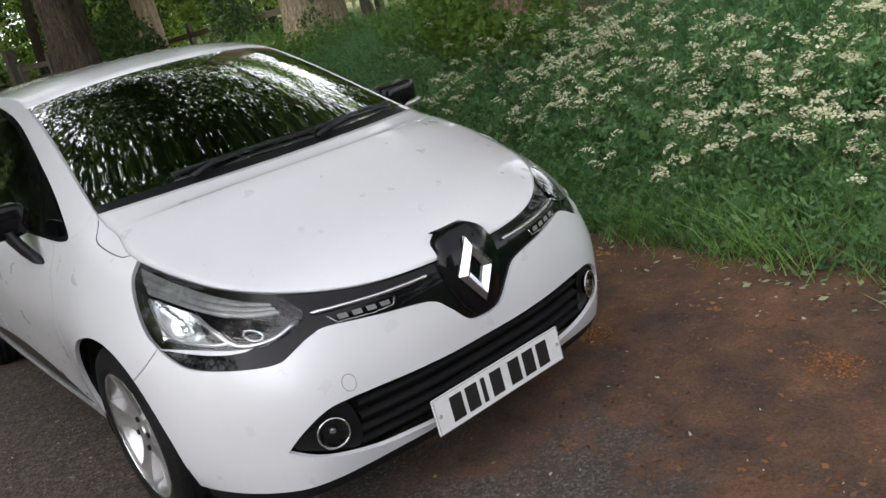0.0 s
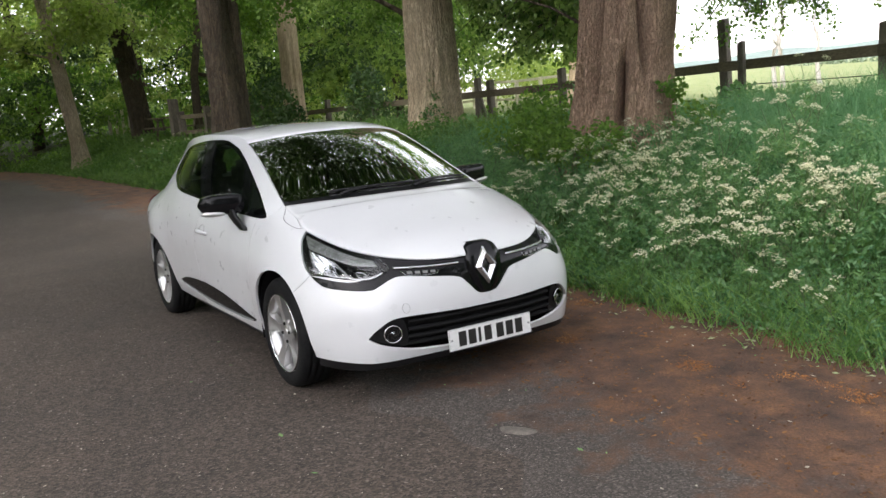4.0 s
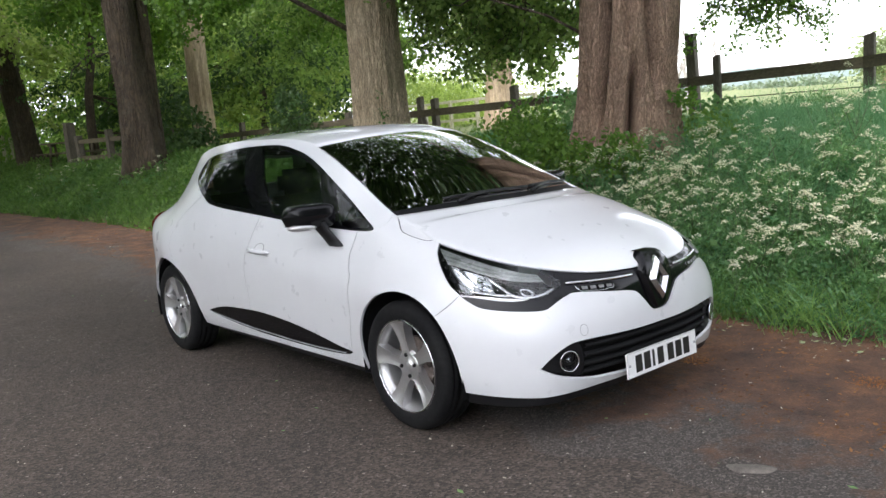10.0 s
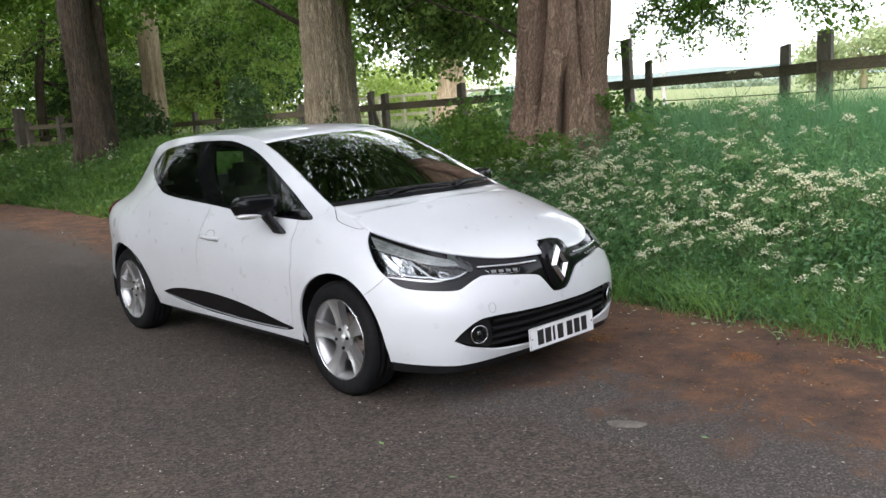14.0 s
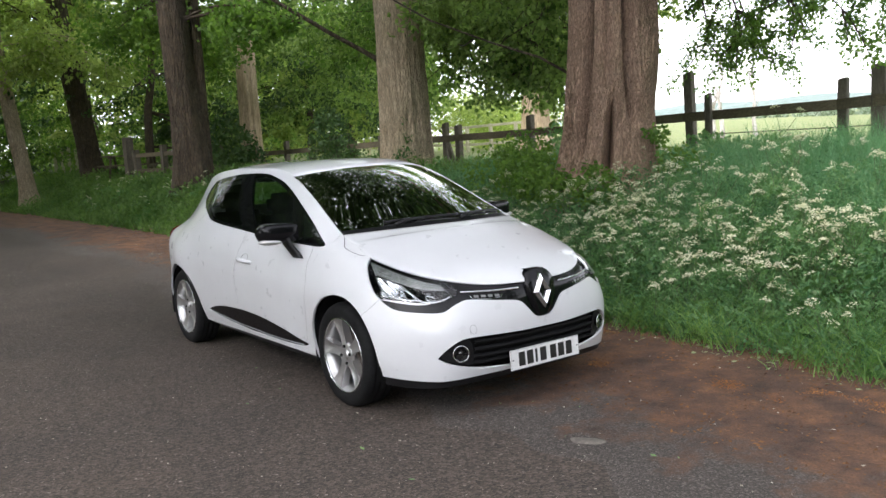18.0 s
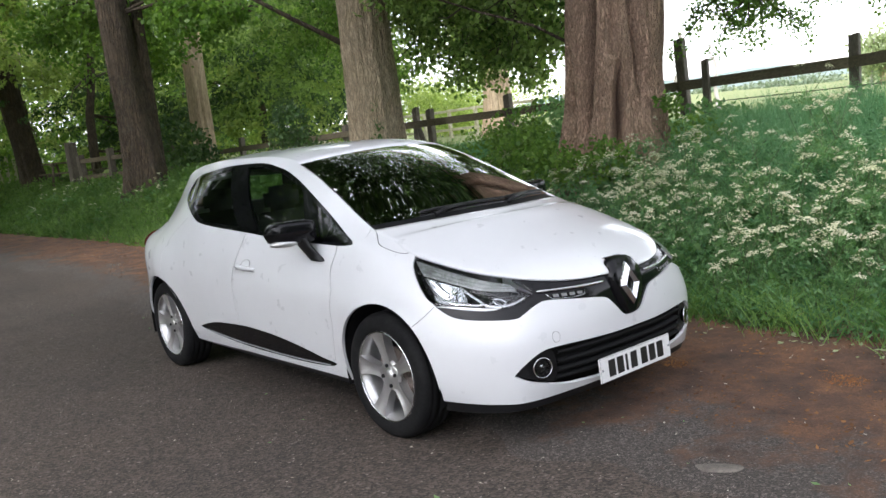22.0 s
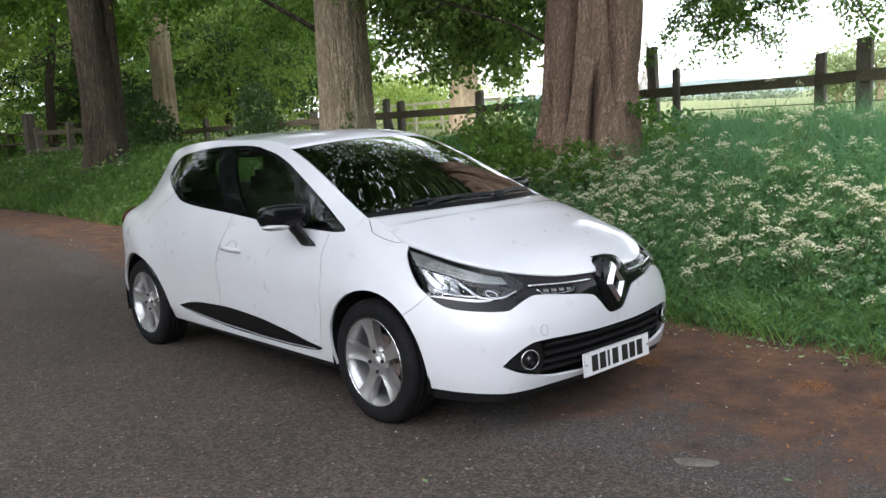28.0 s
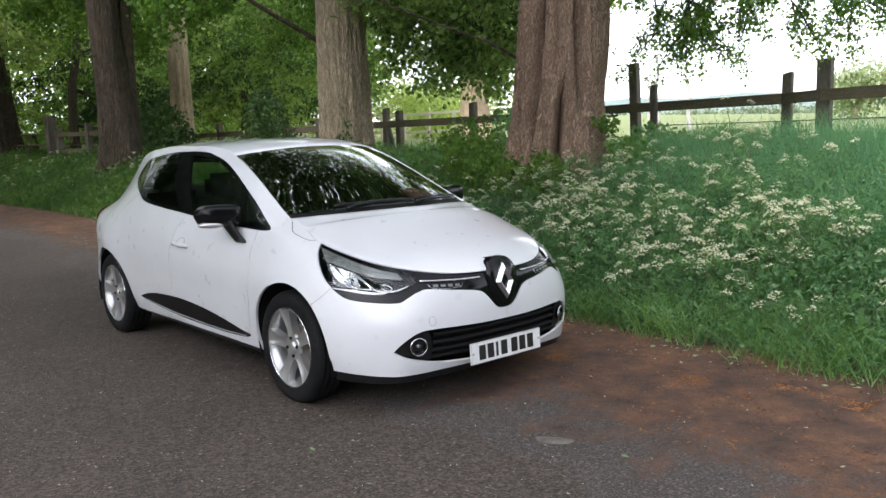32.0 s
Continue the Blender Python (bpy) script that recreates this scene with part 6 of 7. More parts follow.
def dead_tree(x, y, h, seed, lean=0.0):
    """A bare, bleached tree with a crooked stem and many thin broken limbs."""
    rng = random.Random(seed)
    top = new("dead_tree")
    top.location = at_land(x, y)
    bm = bmesh.new()
    line = [Vector((lean * k + 0.07 * math.sin(k * 1.3 + seed), 0.05 * math.cos(k * 2.1 + seed), -0.1 + h * k / 8)) for k in range(9)]
    tube(bm, line, [0.085 * (1 - 0.11 * k) + 0.004 for k in range(9)], 8)
    part("trunk", bm, DEADWOOD, top, smooth=True)
    for k in (2, 3, 4, 4, 5, 5, 6, 7, 7):
        bm = bmesh.new()
        lb = limb_line(line[k], (rng.uniform(-0.7, 0.7), rng.uniform(-0.7, 0.7), rng.uniform(0.4, 1.2)), rng.uniform(0.4, 1.1) * h * 0.32, rng, -0.02, 6)
        tube(bm, lb, [0.03, 0.026, 0.021, 0.016, 0.011, 0.007, 0.004], 5)
        tube(bm, limb_line(lb[3], (rng.uniform(-1, 1), rng.uniform(-1, 1), 0.8), 0.35, rng, 0, 3), [0.012, 0.009, 0.006, 0.003], 4)
        part("bare_limb", bm, DEADWOOD, top, smooth=True)
    tagged(top, "pale barkless dead tree in the pasture", "tree")


dead_tree(-13.42, 21.72, 2.9, 94)
dead_tree(-13.95, 22.0, 2.4, 95, 0.02)
dead_tree(-13.03, 23.15, 2.5, 96, -0.02)
dead_tree(-13.3, 35.6, 2.3, 97, 0.03)

hx = np.linspace(-700, 500, 80)
rows = []
for d, z in ((380, 4.0), (420, 12.0), (470, 19.0), (560, 27.0)):
    rows.append(np.stack([hx, np.full(80, d) + 0.15 * np.abs(hx), z + 2.5 * np.sin(hx * 0.011 + d) * (z > 3) + 1.2 * np.sin(hx * 0.05)], -1))
# Blue-green haze is painted into the hill colour.
HILL = surface("hill_painted_haze", (0.16, 0.22, 0.20), (0.22, 0.28, 0.25), 0.02, 0.95, 0.2, 0.0)
tagged(grid_mesh("backdrop", np.array(rows), HILL), "wooded hills on the skyline, blue-green haze painted in", "hills", kind="structure")

# Out of view; darkens reflections, boxes past x=17 block light on the nose.
leaf_bank("lane_side_wood", "unseen dark foliage added beside and ahead, blocking light and reflected sky", [(-14, -15, 3.6, 18, 2.5, 3.0, 480, 50), (-22, -10, 9.0, 9, 4, 4.5, 520, 50), (8, -15, 1.6, 8, 2.0, 1.0, 160, 50), (18, -4, 3.6, 2.0, 8, 3.2, 300, 50), (19, 2, 5.5, 2.0, 8, 4.5, 420, 50), (-17, -12, 7.0, 8, 3, 3.4, 520, 50)], LEAF_DARK, 0.32, 76)
# Added out of view to keep sky out of the rear side glass.
boughs("far_canopy", "unseen dark boughs added to block sky in the side glass", [(-20, -5.5, 9.5, 7, 2.5, 2.6, 190, 80, 2.2)], LEAF_DARK, 0.26, 405)
leaf_bank("canopy", "high leafy canopy closing over the lane", [(-5.5, 2.4, 8.8, 5.5, 3.0, 1.6, 330, 46), (-2.5, 2.2, 8.4, 4.5, 2.0, 1.2, 150, 46)], LEAF_CANOPY, 0.20, 77)
# Unseen boughs, placed to shade the car and leave the bank lit.
leaf_bank("lane_canopy", "dark leafy boughs over the lane, placed unseen to shade the car", [(-0.9, -7.0, 8.0, 4.4, 2.0, 0.9, 560, 80), (-3.8, -0.8, 8.0, 3.4, 3.2, 0.9, 420, 80), (-2.3, 4.0, 6.9, 1.7, 1.5, 1.2, 110, 60), (-2.0, 3.7, 5.5, 0.9, 0.5, 0.8, 60, 50), (-14, 0.0, 10.5, 8, 5.0, 1.6, 160, 60)], LEAF_CANOPY, 0.15, 78)

# ---- fences ----
for x, y, zt, w, ln in ((-7.33, 7.45, 2.01, 0.12, 0.0), (-5.4, 7.6, 1.95, 0.11, 0.0), (-9.23, 7.25, 1.95, 0.12, 0.0), (-9.75, 7.3, 2.02, 0.11, 0.03), (-12.4, 7.45, 1.9, 0.13, 0.0), (-14.6, 7.55, 1.95, 0.12, 0.0), (-15.0, 7.6, 2.0, 0.12, 0.02), (-18.2, 7.9, 2.0, 0.13, 0.0), (-21.5, 8.4, 2.0, 0.12, 0.0)):
    fence_post(fence, x, y, zt, w, ln)
LINE = [(-24.5, 8.8), (-18.2, 7.85), (-14.6, 7.5), (-9.23, 7.2), (-5.6, 7.62)]
for (x1, y1), (x2, y2) in zip(LINE, LINE[1:]):
    fence_rail(fence, (x1, y1, 1.70), (x2, y2, 1.70))
bm = bmesh.new()
tube(bm, [(-9.75, 7.28, 1.95), (-9.3, 7.2, 1.0)], 0.05, 6)
part("brace", bm, POST_WOOD, fence, "slanting timber brace")

bm = bmesh.new()
tube(bm, [(-3.1, 6.95, 1.47), (-1.28, 6.92, 1.46), (-0.58, 6.46, 1.46), (1.4, 6.16, 1.45), (5.6, 5.85, 1.45)], 0.007, 5)
part("wire", bm, POST_WOOD, fence, "thin dark wire below the rail")
pale_fence = tagged(new("pasture_fence"), "pale wooden post and rail fence out in the pasture", "fence")
px = np.arange(-34, -15, 1.4)
py = 17.6 + 0.05 * (px + 34)
for x, y in zip(px, py):
    z = float(land(x, y))
    bm = bmesh.new()
    box(bm, 0, 0, 0.5, 0.12, 0.12, 1.3, None, 0.01)
    p = part("post", bm, PALE_WOOD, pale_fence)
    p.location = (x, y, z - 0.05)
for (x1, y1), (x2, y2) in zip(zip(px[::2], py[::2]), zip(px[2::2], py[2::2])):
    for h in (0.35, 0.70, 1.05):
        fence_rail(pale_fence, (x1, y1, float(land(x1, y1)) + h), (x2, y2, float(land(x2, y2)) + h), 0.05, 0.10, PALE_WOOD)


def picnic_table(x, y, turn):
    """A picnic table: planked top, two bench planks and crossed legs."""
    top = new("picnic_table")
    top.location, top.rotation_euler = at_land(x, y), (0, 0, turn)
    for k in range(5):
        bm = bmesh.new()
        box(bm, 0, -0.30 + 0.15 * k, 0.74, 1.75, 0.14, 0.04, None, 0.005)
        part("tabletop_plank", bm, FENCE_WOOD, top)
    for side in (-1, 1):
        for k in range(2):
            bm = bmesh.new()
            box(bm, 0, side * (0.62 + 0.15 * k), 0.44, 1.75, 0.14, 0.04, None, 0.005)
            part("bench_plank", bm, FENCE_WOOD, top)
        bm = bmesh.new()
        box(bm, side * 0.62, 0, 0.40, 0.05, 1.5, 0.09, None, 0.005)
        part("bench_bearer", bm, FENCE_WOOD, top)
        bm = bmesh.new()
        box(bm, side * 0.62, 0, 0.69, 0.05, 0.7, 0.07, None, 0.005)
        part("top_bearer", bm, FENCE_WOOD, top)
        for way in (-1, 1):
            bm = bmesh.new()
            box(bm, 0, 0, 0, 0.05, 0.09, 0.84, None, 0.005)
            leg = part("leg", bm, FENCE_WOOD, top)
            leg.location, leg.rotation_euler = (side * 0.57, way * 0.45, 0.35), (way * 0.5, 0, 0)
    tagged(top, "weathered brown wooden picnic table with benches beyond the fence", "picnic table")


picnic_table(-23.3, 5.0, math.atan2(0.95, 0.5))
lane_fence = tagged(new("lane_fence"), "weathered wooden fence beside the field gate", "fence")
for x, y, zt, w, ln in ((-22.11, 4.58, 2.42, 0.24, 0.0), (-21.55, 4.68, 2.03, 0.17, -0.12), (-20.37, 5.06, 2.12, 0.16, 0.0), (-18.87, 6.16, 2.0, 0.14, 0.0)):
    fence_post(lane_fence, x, y, zt, w, ln)
for (x1, y1), (x2, y2) in (((-21.55, 4.63), (-20.37, 5.01)), ((-20.37, 5.01), (-18.87, 6.10))):
    for z in (1.40, 1.86):
        fence_rail(lane_fence, (x1, y1, z), (x2, y2, z), 0.05, 0.12)
pales = tagged(new("paling"), "short row of pale upright fence boards", "fence")
for k in range(6):
    bm = bmesh.new()
    box(bm, 0, 0, 0.5, 0.03, 0.12, 1.15 + 0.12 * ((k * 7) % 3), None, 0.004)
    p = part("board", bm, PALE_WOOD, pales)
    x, y = -30.5 + 0.05 * k, 4.3 + 0.24 * k
    p.location, p.rotation_euler = (x, y, float(land(x, y))), (0, 0.03 * (k % 2), 0)


# ---- bank plants ----
def blades(name, label, n, xr, start, depth, height, width, seed, leaf=None, lean=0.35, gather=0.0, keep=None):
    """Grass: tapering bent blades rooted on the bank, from start to depth metres behind its edge."""
    rng = np.random.default_rng(seed)
    x = rng.uniform(*xr, n)
    d = start + (depth - start) * rng.random(n) ** 0.85
    if gather:
        k = rng.integers(0, n // 14, n)
        cx, cd = rng.uniform(*xr, n // 14 + 1), start + (depth - start) * rng.random(n // 14 + 1)
        pick_ = rng.random(n) < gather
        x = np.where(pick_, cx[k] + rng.normal(size=n) * 0.06, x)
        d = np.where(pick_, cd[k] + rng.normal(size=n) * 0.06, d)
    if keep is not None:
        ok = keep(x, d, rng)
        x, d = x[ok], d[ok]
    n = len(x)
    y = verge_edge(x) + d
    z = land(x, y) - 0.02
    root = np.stack([x, y, z], 1)
    a = rng.uniform(0, 2 * math.pi, n)
    side = np.stack([np.cos(a), np.sin(a), np.zeros(n)], 1)
    b = rng.uniform(0, 2 * math.pi, n)
    way = np.stack([np.cos(b) * lean, np.sin(b) * lean, np.ones(n)], 1) * rng.uniform(0.5, 1.0, (n, 1))
    h = height * rng.uniform(0.45, 1.2, n)[:, None]
    w = width * rng.uniform(0.6, 1.3, n)[:, None]
    mid = root + way * h * 0.6
    bend = way * 0.45
    bend[:, :2] *= 2.6
    tip = mid + bend * h
    low = np.stack([root - side * w * 0.5, root + side * w * 0.5, mid + side * w * 0.42, mid - side * w * 0.42], 1)
    high = np.stack([mid - side * w * 0.42, mid + side * w * 0.42, tip + side * w * 0.06, tip - side * w * 0.06], 1)
    ob = sheet_of_quads(name, np.concatenate([low, high]), leaf or GRASS)
    return tagged(ob, label, "grass", kind="stuff")


blades("tall_grass", "tall rough green grass growing on the bank", 50000, (-7.5, 5.5), 0.05, 5.6, 0.30, 0.006, 101)
blades("fine_grass", "tall fine grass on the upper bank", 40000, (-1.8, 5.5), 1.2, 4.2, 0.52, 0.004, 106, lean=0.22)
blades("verge_grass", "fresh green grass tufts hanging over the earth verge", 12000, (-7.0, 5.5), -0.12, 0.6, 0.30, 0.006, 102, VERGE_GREEN, gather=0.7, lean=0.6)
blades("far_bank_grass", "long grass on the bank along the lane", 34000, (-31, -7), -0.05, 4.6, 0.36, 0.018, 103, FAR_GRASS)
blades("crest_grass", "grass heads along the top of the bank", 9000, (-7, 5.5), 4.0, 6.0, 0.34, 0.008, 104, lean=0.25)
blades("field_edge_grass", "grass behind the fence", 9000, (-24, 6), 5.6, 9.0, 0.22, 0.02, 105)


def low_leaves(name, label, n, xr, dr, hr, size, leaf, seed, gather=40, spread=0.35, wide=0.6):
    """Leafy undergrowth: leaves in mounds over the bank."""
    rng = np.random.default_rng(seed)
    m = max(1, n // gather)
    cx, cd = rng.uniform(*xr, m), rng.uniform(*dr, m)
    x = np.repeat(cx, gather) + rng.normal(size=m * gather) * spread
    d = np.repeat(cd, gather) + rng.normal(size=m * gather) * spread
    d = np.maximum(d, -0.05 + 0.1 * rng.random(len(d)))
    y = verge_edge(x) + d
    h = rng.uniform(*hr, len(x)) * np.clip(0.35 + d, 0.3, 1.0)
    ob = sheet_of_quads(name, leaf_corners(np.stack([x, y, land(x, y) + h], 1), size, rng, 0.15, wide), leaf)
    return tagged(ob, label, "undergrowth", kind="stuff")


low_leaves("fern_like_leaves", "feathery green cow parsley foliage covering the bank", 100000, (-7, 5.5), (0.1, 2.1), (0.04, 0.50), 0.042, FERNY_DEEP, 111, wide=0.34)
low_leaves("broad_weeds", "broad dark green nettle and dock leaves", 5000, (-6, 5.0), (0.05, 1.3), (0.02, 0.32), 0.09, LEAF_IVY, 112, 24, 0.22)
low_leaves("lane_bank_weeds", "leafy weeds along the foot of the bank", 16000, (-30, -7), (0.0, 3.2), (0.02, 0.36), 0.10, FAR_GRASS, 113)


def parsley(seed):
    """One cow parsley plant: hollow stalks, ferny leaves and flat white flower heads."""
    rng, nrng = random.Random(seed), np.random.default_rng(seed)
    top = new("cow_parsley")
    heads = []
    height = rng.uniform(0.52, 0.80)
    bm = bmesh.new()
    main = limb_line((0, 0, -0.04), (rng.uniform(-0.15, 0.15), rng.uniform(-0.15, 0.15), 1), height * 0.8, rng, -0.02, 5)
    tube(bm, main, [0.006, 0.0055, 0.005, 0.0045, 0.004, 0.003], 5, False)
    for k in range(rng.randint(3, 5)):
        st = main[rng.randint(2, 5)]
        br = limb_line(st, (rng.uniform(-0.8, 0.8), rng.uniform(-0.8, 0.8), 1.1), rng.uniform(0.18, 0.36), rng, -0.05, 3)
        tube(bm, br, [0.0035, 0.003, 0.0025, 0.002], 4, False)
        heads.append(br[-1])
    part("stalk", bm, STALK, top, smooth=True)
    for head in heads:
        rays = rng.randint(11, 15)
        size = rng.uniform(0.034, 0.058)
        tip = Vector((rng.uniform(-0.6, 0.6), rng.uniform(-0.6, 0.6), 0))
        quads = []
        for k in range(rays):
            a, r = k * 2.4, size * math.sqrt((k + 0.5) / rays)
            c = head + Vector((math.cos(a) * r, math.sin(a) * r, 0.026 - r * 0.55 + rng.uniform(-0.010, 0.010) + r * (math.cos(a) * tip.x + math.sin(a) * tip.y)))
            for j in range(8):
                b, q = rng.uniform(0, 6.28), rng.uniform(0.002, 0.0105)
                p = c + Vector((math.cos(b) * q, math.sin(b) * q, rng.uniform(-0.007, 0.007)))
                w, t = 0.0062, rng.uniform(0, 6.28)
                u = Vector((math.cos(t), math.sin(t), rng.uniform(-0.4, 0.4))) * w
                v = Vector((-math.sin(t), math.cos(t), rng.uniform(-0.4, 0.4))) * w
                quads.append([tuple(p - u), tuple(p - v), tuple(p + u), tuple(p + v)])
        tagged(sheet_of_quads("flower_head", quads, PETAL, top), kind="stuff")
    spots = []
    for k in range(6):
        a, h = rng.uniform(0, 6.28), rng.uniform(0.05, height * 0.75)
        for j in range(20):
            r = 0.02 + 0.17 * j / 16
            spots += [(math.cos(a) * r + rng.uniform(-1, 1) * 0.04 * (1.2 - j / 16), math.sin(a) * r + rng.uniform(-1, 1) * 0.04 * (1.2 - j / 16), h + 0.07 * math.sin(j / 16 * 3) + rng.uniform(-0.012, 0.012))] * 2
    tagged(sheet_of_quads("foliage", leaf_corners(np.array(spots), 0.042, nrng, 0.1, 0.34), FERNY, top), kind="stuff")
    return tagged(top, "flowering cow parsley with flat white heads on the bank", "cow parsley", group="cow parsley on the bank")


KINDS = [parsley(200 + k) for k in range(8)]
rng = random.Random(7)
made = 0
hearts = []
while len(hearts) < 34:
    x, d = rng.uniform(-3.4, 4.6), rng.uniform(0.15, 3.2)
    middle = float(np.interp(x, [-2.6, -0.5, 1.3, 3.0], [1.65, 1.2, 0.75, 0.8]))
    if rng.random() < math.exp(-((d - middle) / 0.5) ** 2) * float(np.interp(x, [-3.4, -2.4, -1.2, 0.3, 1.6, 3.4], [0.0, 0.6, 1.0, 0.9, 0.8, 0.6])):
        hearts.append((x, d))
while made < 225:
    if rng.random() < 0.74:
        x, d = rng.choice(hearts)
        x, d = x + rng.gauss(0, 0.22), max(0.1, d + rng.gauss(0, 0.2))
    else:
        x, d = rng.uniform(-4.5, 4.8), rng.uniform(0.2, 3.0)
    y = float(verge_edge(x)) + d
    m = Matrix.Translation((x, y, float(land(x, y)) - 0.02)) @ Matrix.Rotation(rng.uniform(0, 6.28), 4, "Z")
    size = rng.uniform(0.7, 1.1) * (0.75 + 0.25 * min(1, d))
    ob = KINDS[made] if made < 8 else copy_thing(KINDS[made % 8], m)
    ob.matrix_basis = m @ Matrix.Diagonal((size, size, size, 1))
    made += 1
for k in range(16):
    x = rng.uniform(-22, -8)
    y = float(verge_edge(x)) + rng.uniform(0.3, 2.6)
    copy_thing(KINDS[k % 8], Matrix.Translation((x, y, float(land(x, y)) - 0.02)) @ Matrix.Rotation(rng.uniform(0, 6.28), 4, "Z"))


def ivy_mass(name, label, blobs, seed, size=0.075, leaf=None):
    rng_ = np.random.default_rng(seed)
    spots = []
    for x, y, z, r, n in blobs:
        p = rng_.normal(size=(n, 3))
        p = p / np.linalg.norm(p, axis=1)[:, None] * (r * rng_.uniform(0.55, 1.05, (n, 1))) * np.array([1, 1, 0.85])
        spots.append(p + (x, y, z))
    ob = sheet_of_quads(name, leaf_corners(np.concatenate(spots), size, rng_, 0.6, 0.75), leaf or LEAF_IVY)
    return tagged(ob, label, "ivy", kind="stuff")


ivy_mass("ivy", "dark green ivy and brambles heaped against the large trunk", [(-4.05, 4.35, 1.2, 0.42, 900), (-3.75, 4.0, 1.05, 0.38, 800), (-4.5, 4.75, 1.35, 0.42, 800), (-3.35, 3.75, 1.12, 0.36, 900), (-2.95, 3.55, 1.0, 0.32, 800), (-2.55, 3.5, 0.95, 0.26, 500), (-4.4, 4.2, 1.1, 0.5, 900), (-2.1, 3.6, 0.98, 0.28, 500)], 121, 0.055, LEAF_MID)
ivy_mass("ivy", "ivy climbing the side of the large trunk", [(-1.93, 4.4, 1.5, 0.15, 130), (-1.8, 4.55, 1.2, 0.24, 260), (-1.55, 4.6, 1.05, 0.26, 300), (-2.45, 3.9, 1.15, 0.12, 70)], 122, 0.06, LEAF_MID)
ivy_mass("ivy", "ivy growing up the straight trunk", [(-8.86, 5.72, 2.05, 0.10, 60), (-8.82, 5.7, 1.75, 0.14, 100), (-9.5, 5.6, 1.35, 0.26, 240), (-8.8, 5.65, 1.4, 0.24, 240)], 123, 0.055)
ivy_mass("sapling", "leafy sapling growing against the fence", [(-3.0, 6.7, 1.28, 0.30, 260), (-2.5, 6.6, 1.2, 0.26, 220), (-4.7, 5.9, 1.4, 0.42, 420), (-5.2, 6.3, 1.5, 0.45, 420), (-4.2, 5.6, 1.25, 0.35, 300)], 124, 0.08, FERNY)
ivy_mass("crest_weeds", "leafy weeds and brambles along the crest below the fence", [(-2.2, 5.8, 1.22, 0.26, 260), (-1.75, 6.1, 1.3, 0.22, 200), (-1.3, 6.2, 1.25, 0.2, 170), (-0.75, 6.0, 1.28, 0.24, 200), (-0.2, 5.9, 1.2, 0.2, 150), (0.5, 5.7, 1.2, 0.24, 180), (1.3, 5.5, 1.2, 0.22, 160), (2.2, 5.4, 1.2, 0.24, 160)], 127, 0.045, FERNY)
ivy_mass("holly_bush", "dark holly bush between the trunks", [(-18.5, 6.4, 2.0, 0.75, 700), (-18.2, 6.6, 1.3, 0.8, 700), (-18.0, 6.2, 1.3, 0.7, 500)], 125, 0.13, LEAF_DARK)
ivy_mass("holly_bush", "dark evergreen bush growing through the fence", [(-14.4, 7.2, 1.5, 0.7, 900), (-14.1, 7.1, 2.1, 0.55, 700), (-13.7, 7.2, 1.4, 0.6, 700), (-14.6, 7.3, 2.5, 0.35, 300)], 126, 0.09, LEAF_DARK)


# ---- litter on the ground ----
def litter(name, label, n, xr, dr, size, material, seed, flat=0.15):
    rng_ = np.random.default_rng(seed)
    x = rng_.uniform(*xr, n)
    y = verge_edge(x) + rng_.uniform(*dr, n)
    z = land(x, y) + 0.012
    a, s = rng_.uniform(0, 6.28, n), size * rng_.uniform(0.5, 1.5, n)
    u = np.stack([np.cos(a), np.sin(a), rng_.uniform(-flat, flat, n)], 1) * s[:, None]
    v = np.stack([-np.sin(a), np.cos(a), rng_.uniform(-flat, flat, n)], 1) * s[:, None] * rng_.uniform(0.3, 0.7, (n, 1))
    c = np.stack([x, y, z + size * flat], 1)
    ob = sheet_of_quads(name, np.stack([c - u, c - v, c + u, c + v], 1), material)
    return tagged(ob, label, "litter", kind="stuff")


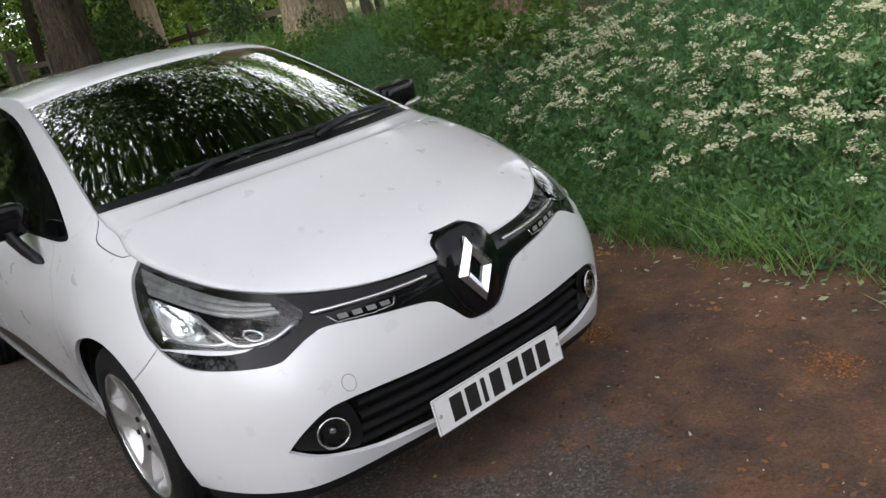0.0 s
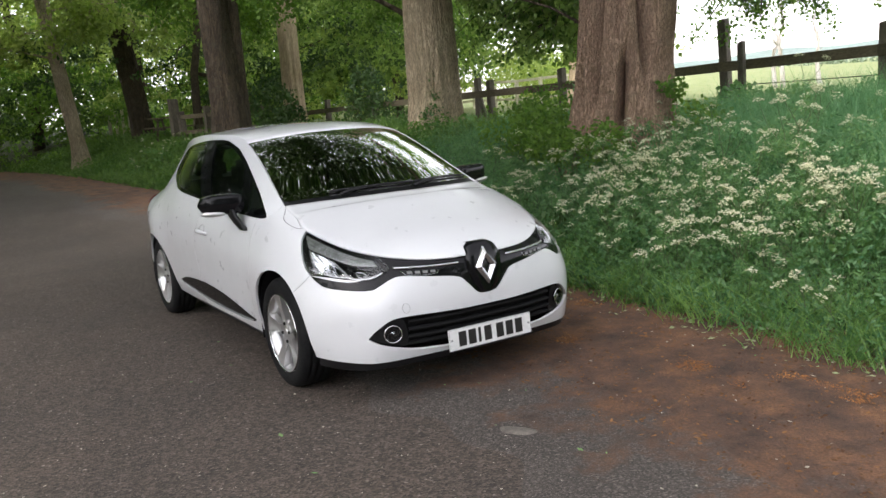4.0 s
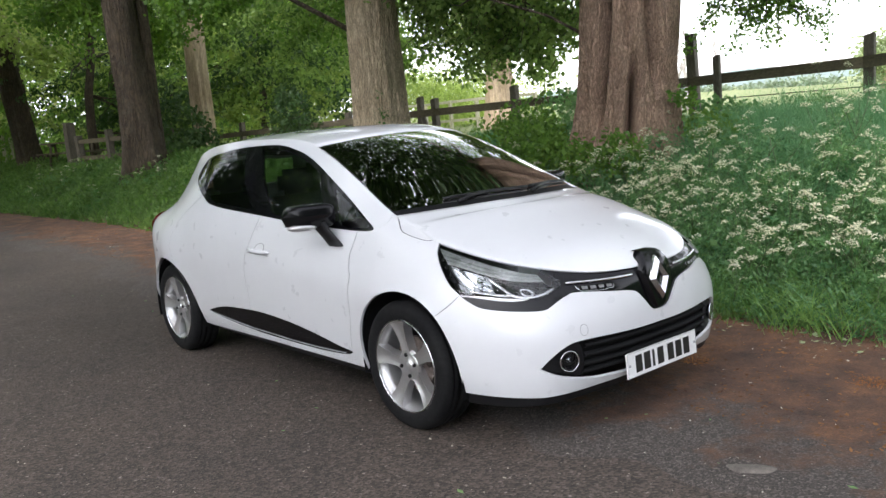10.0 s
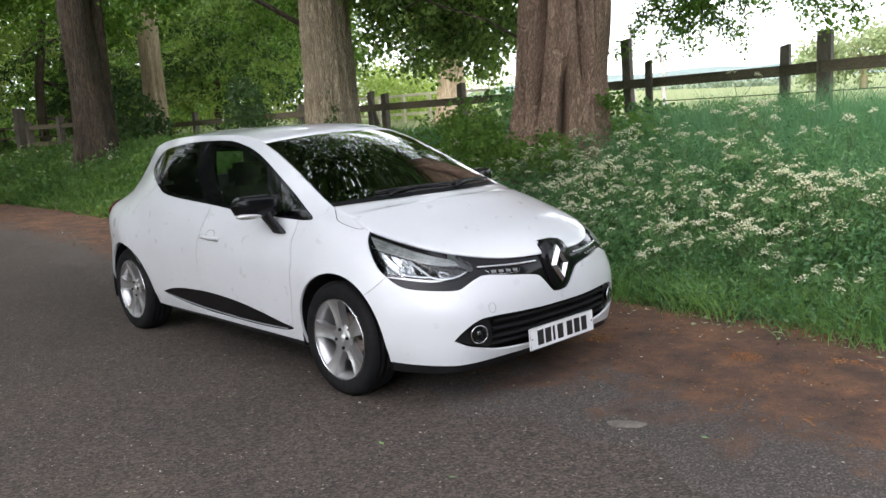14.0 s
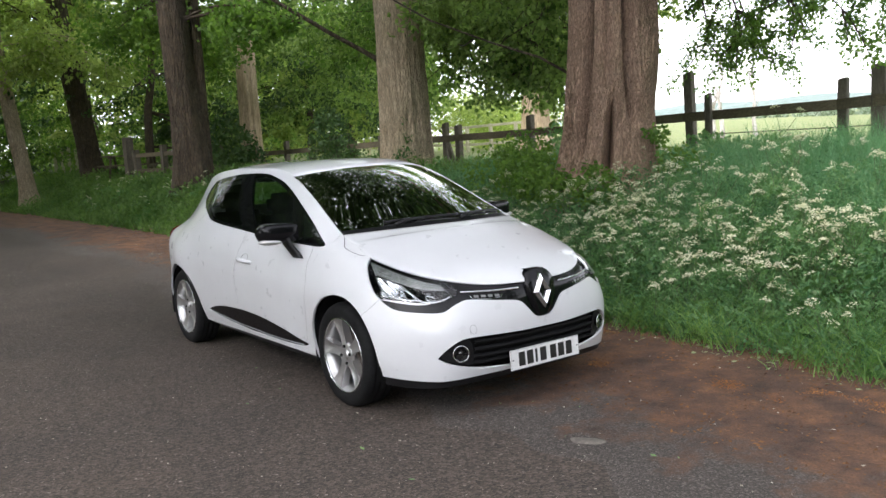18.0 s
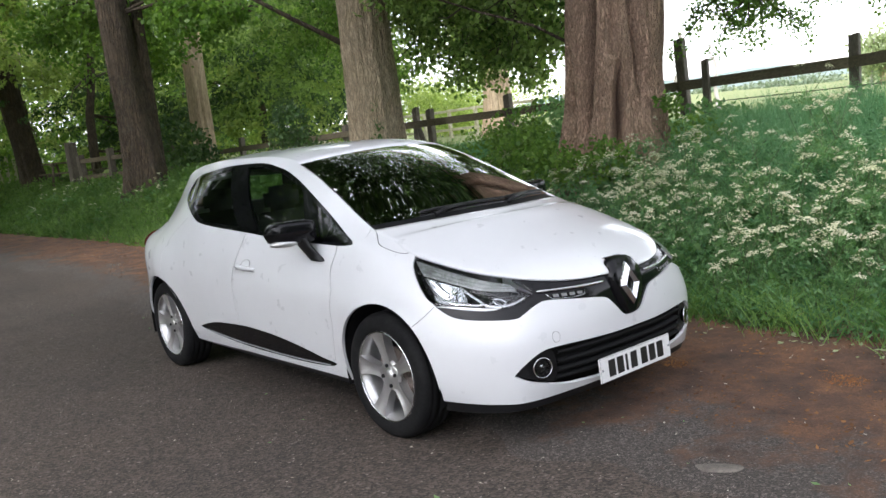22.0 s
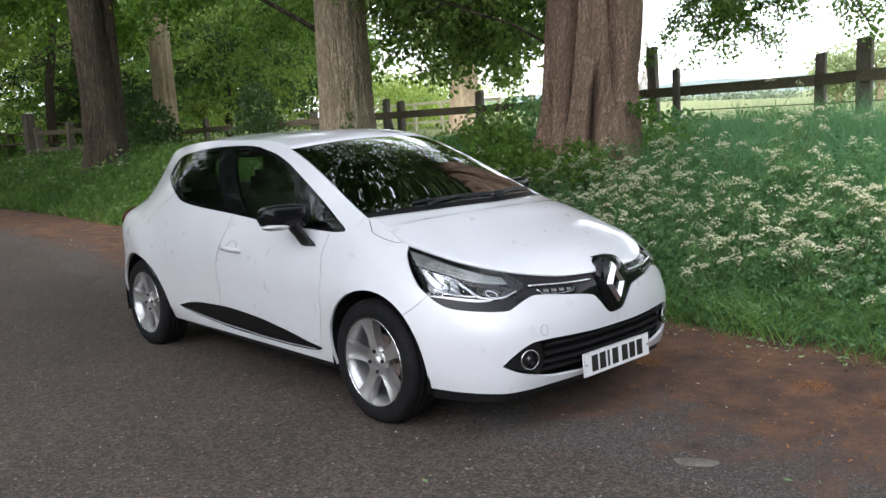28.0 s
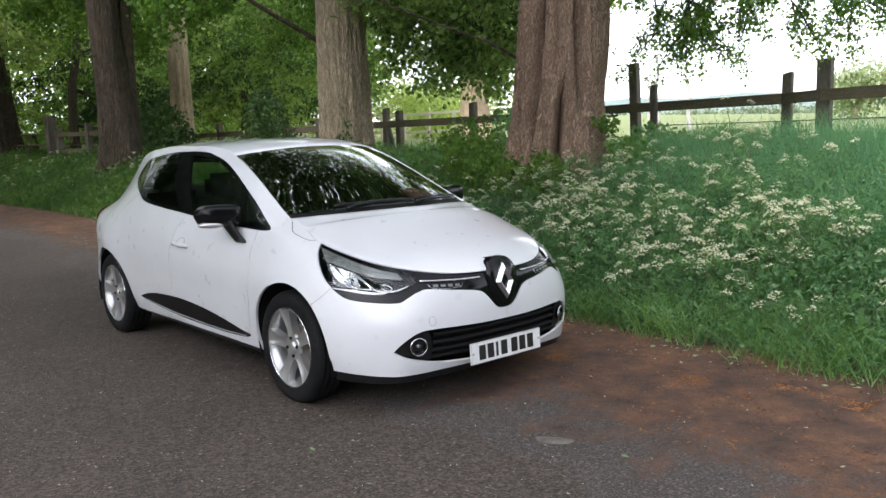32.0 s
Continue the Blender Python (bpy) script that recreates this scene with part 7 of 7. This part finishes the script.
DRY_LEAF = leafy("dry_leaf", (0.05, 0.022, 0.010), (0.27, 0.13, 0.05), 0.15, 0.8)
PALE_BIT = leafy("pale_petal_bit", (0.30, 0.26, 0.20), (0.62, 0.58, 0.50), 0.1, 0.8)
litter("fallen_petals", "pale petals and leaf scraps scattered over the asphalt", 900, (-12, 6), (-6.8, -0.9), 0.0075, PALE_BIT, 131)
litter("grit", "small pale grit on the asphalt", 2600, (-5, 5), (-5.6, -0.7), 0.004, PALE_BIT, 132)
litter("leaf_litter", "dry brown leaves and husks on the earth verge", 15000, (-14, 6), (-1.5, 0.25), 0.012, DRY_LEAF, 133, 0.4)
FERNY_PALE = leafy("pale_torn_leaf", (0.20, 0.26, 0.13), (0.42, 0.46, 0.28), 0.2, 0.8)
ORANGE = leafy("orange_crumb", (0.22, 0.085, 0.025), (0.42, 0.19, 0.06), 0.1, 0.9, 4.0)
rng_spots = random.Random(9)
for k in range(9):
    cx, cd = rng_spots.uniform(-1.0, 4.4), rng_spots.uniform(-0.95, -0.15)
    litter("husk_drift", "drift of orange husks and needles on the earth", 1100, (cx - 0.28, cx + 0.28), (cd - 0.08, cd + 0.08), 0.006, ORANGE, 140 + k, 0.4)
litter("verge_scraps", "pale scraps among the leaf litter", 1000, (-12, 6), (-1.3, 0.15), 0.010, PALE_BIT, 134, 0.3)
litter("edge_scraps", "pale torn leaves lying along the foot of the grass", 340, (-3.5, 5), (-0.30, 0.12), 0.020, FERNY_PALE, 136, 0.3)
litter("green_scraps", "small fallen green leaves", 60, (-6, 5), (-3.0, 0.0), 0.013, FERNY, 135, 0.2)

bm = bmesh.new()
rows = []
for r, z in ((1.0, 0.0), (0.9, 0.010), (0.6, 0.013), (0.2, 0.014)):
    rows.append([bm.verts.new((r * (0.095 + 0.012 * math.sin(3 * q)) * math.cos(q), r * 0.05 * (1 + 0.15 * math.sin(2 * q + 1)) * math.sin(q), z)) for q in (2 * math.pi * k / 20 for k in range(20))])
for one, two in zip(rows, rows[1:]):
    for k in range(20):
        bm.faces.new((one[k], one[(k + 1) % 20], two[(k + 1) % 20], two[k]))
bm.faces.new(rows[-1])
stone = finish("flat_stone", bm, surface("pale_stone", (0.105, 0.092, 0.078), (0.18, 0.158, 0.135), 14, 0.9, 80, 0.4), smooth=True)
stone.location, stone.rotation_euler = (1.44, -0.30, 0.003), (0, 0, 0.5)
tagged(stone, "flat pale stone lying on the asphalt", "stone")
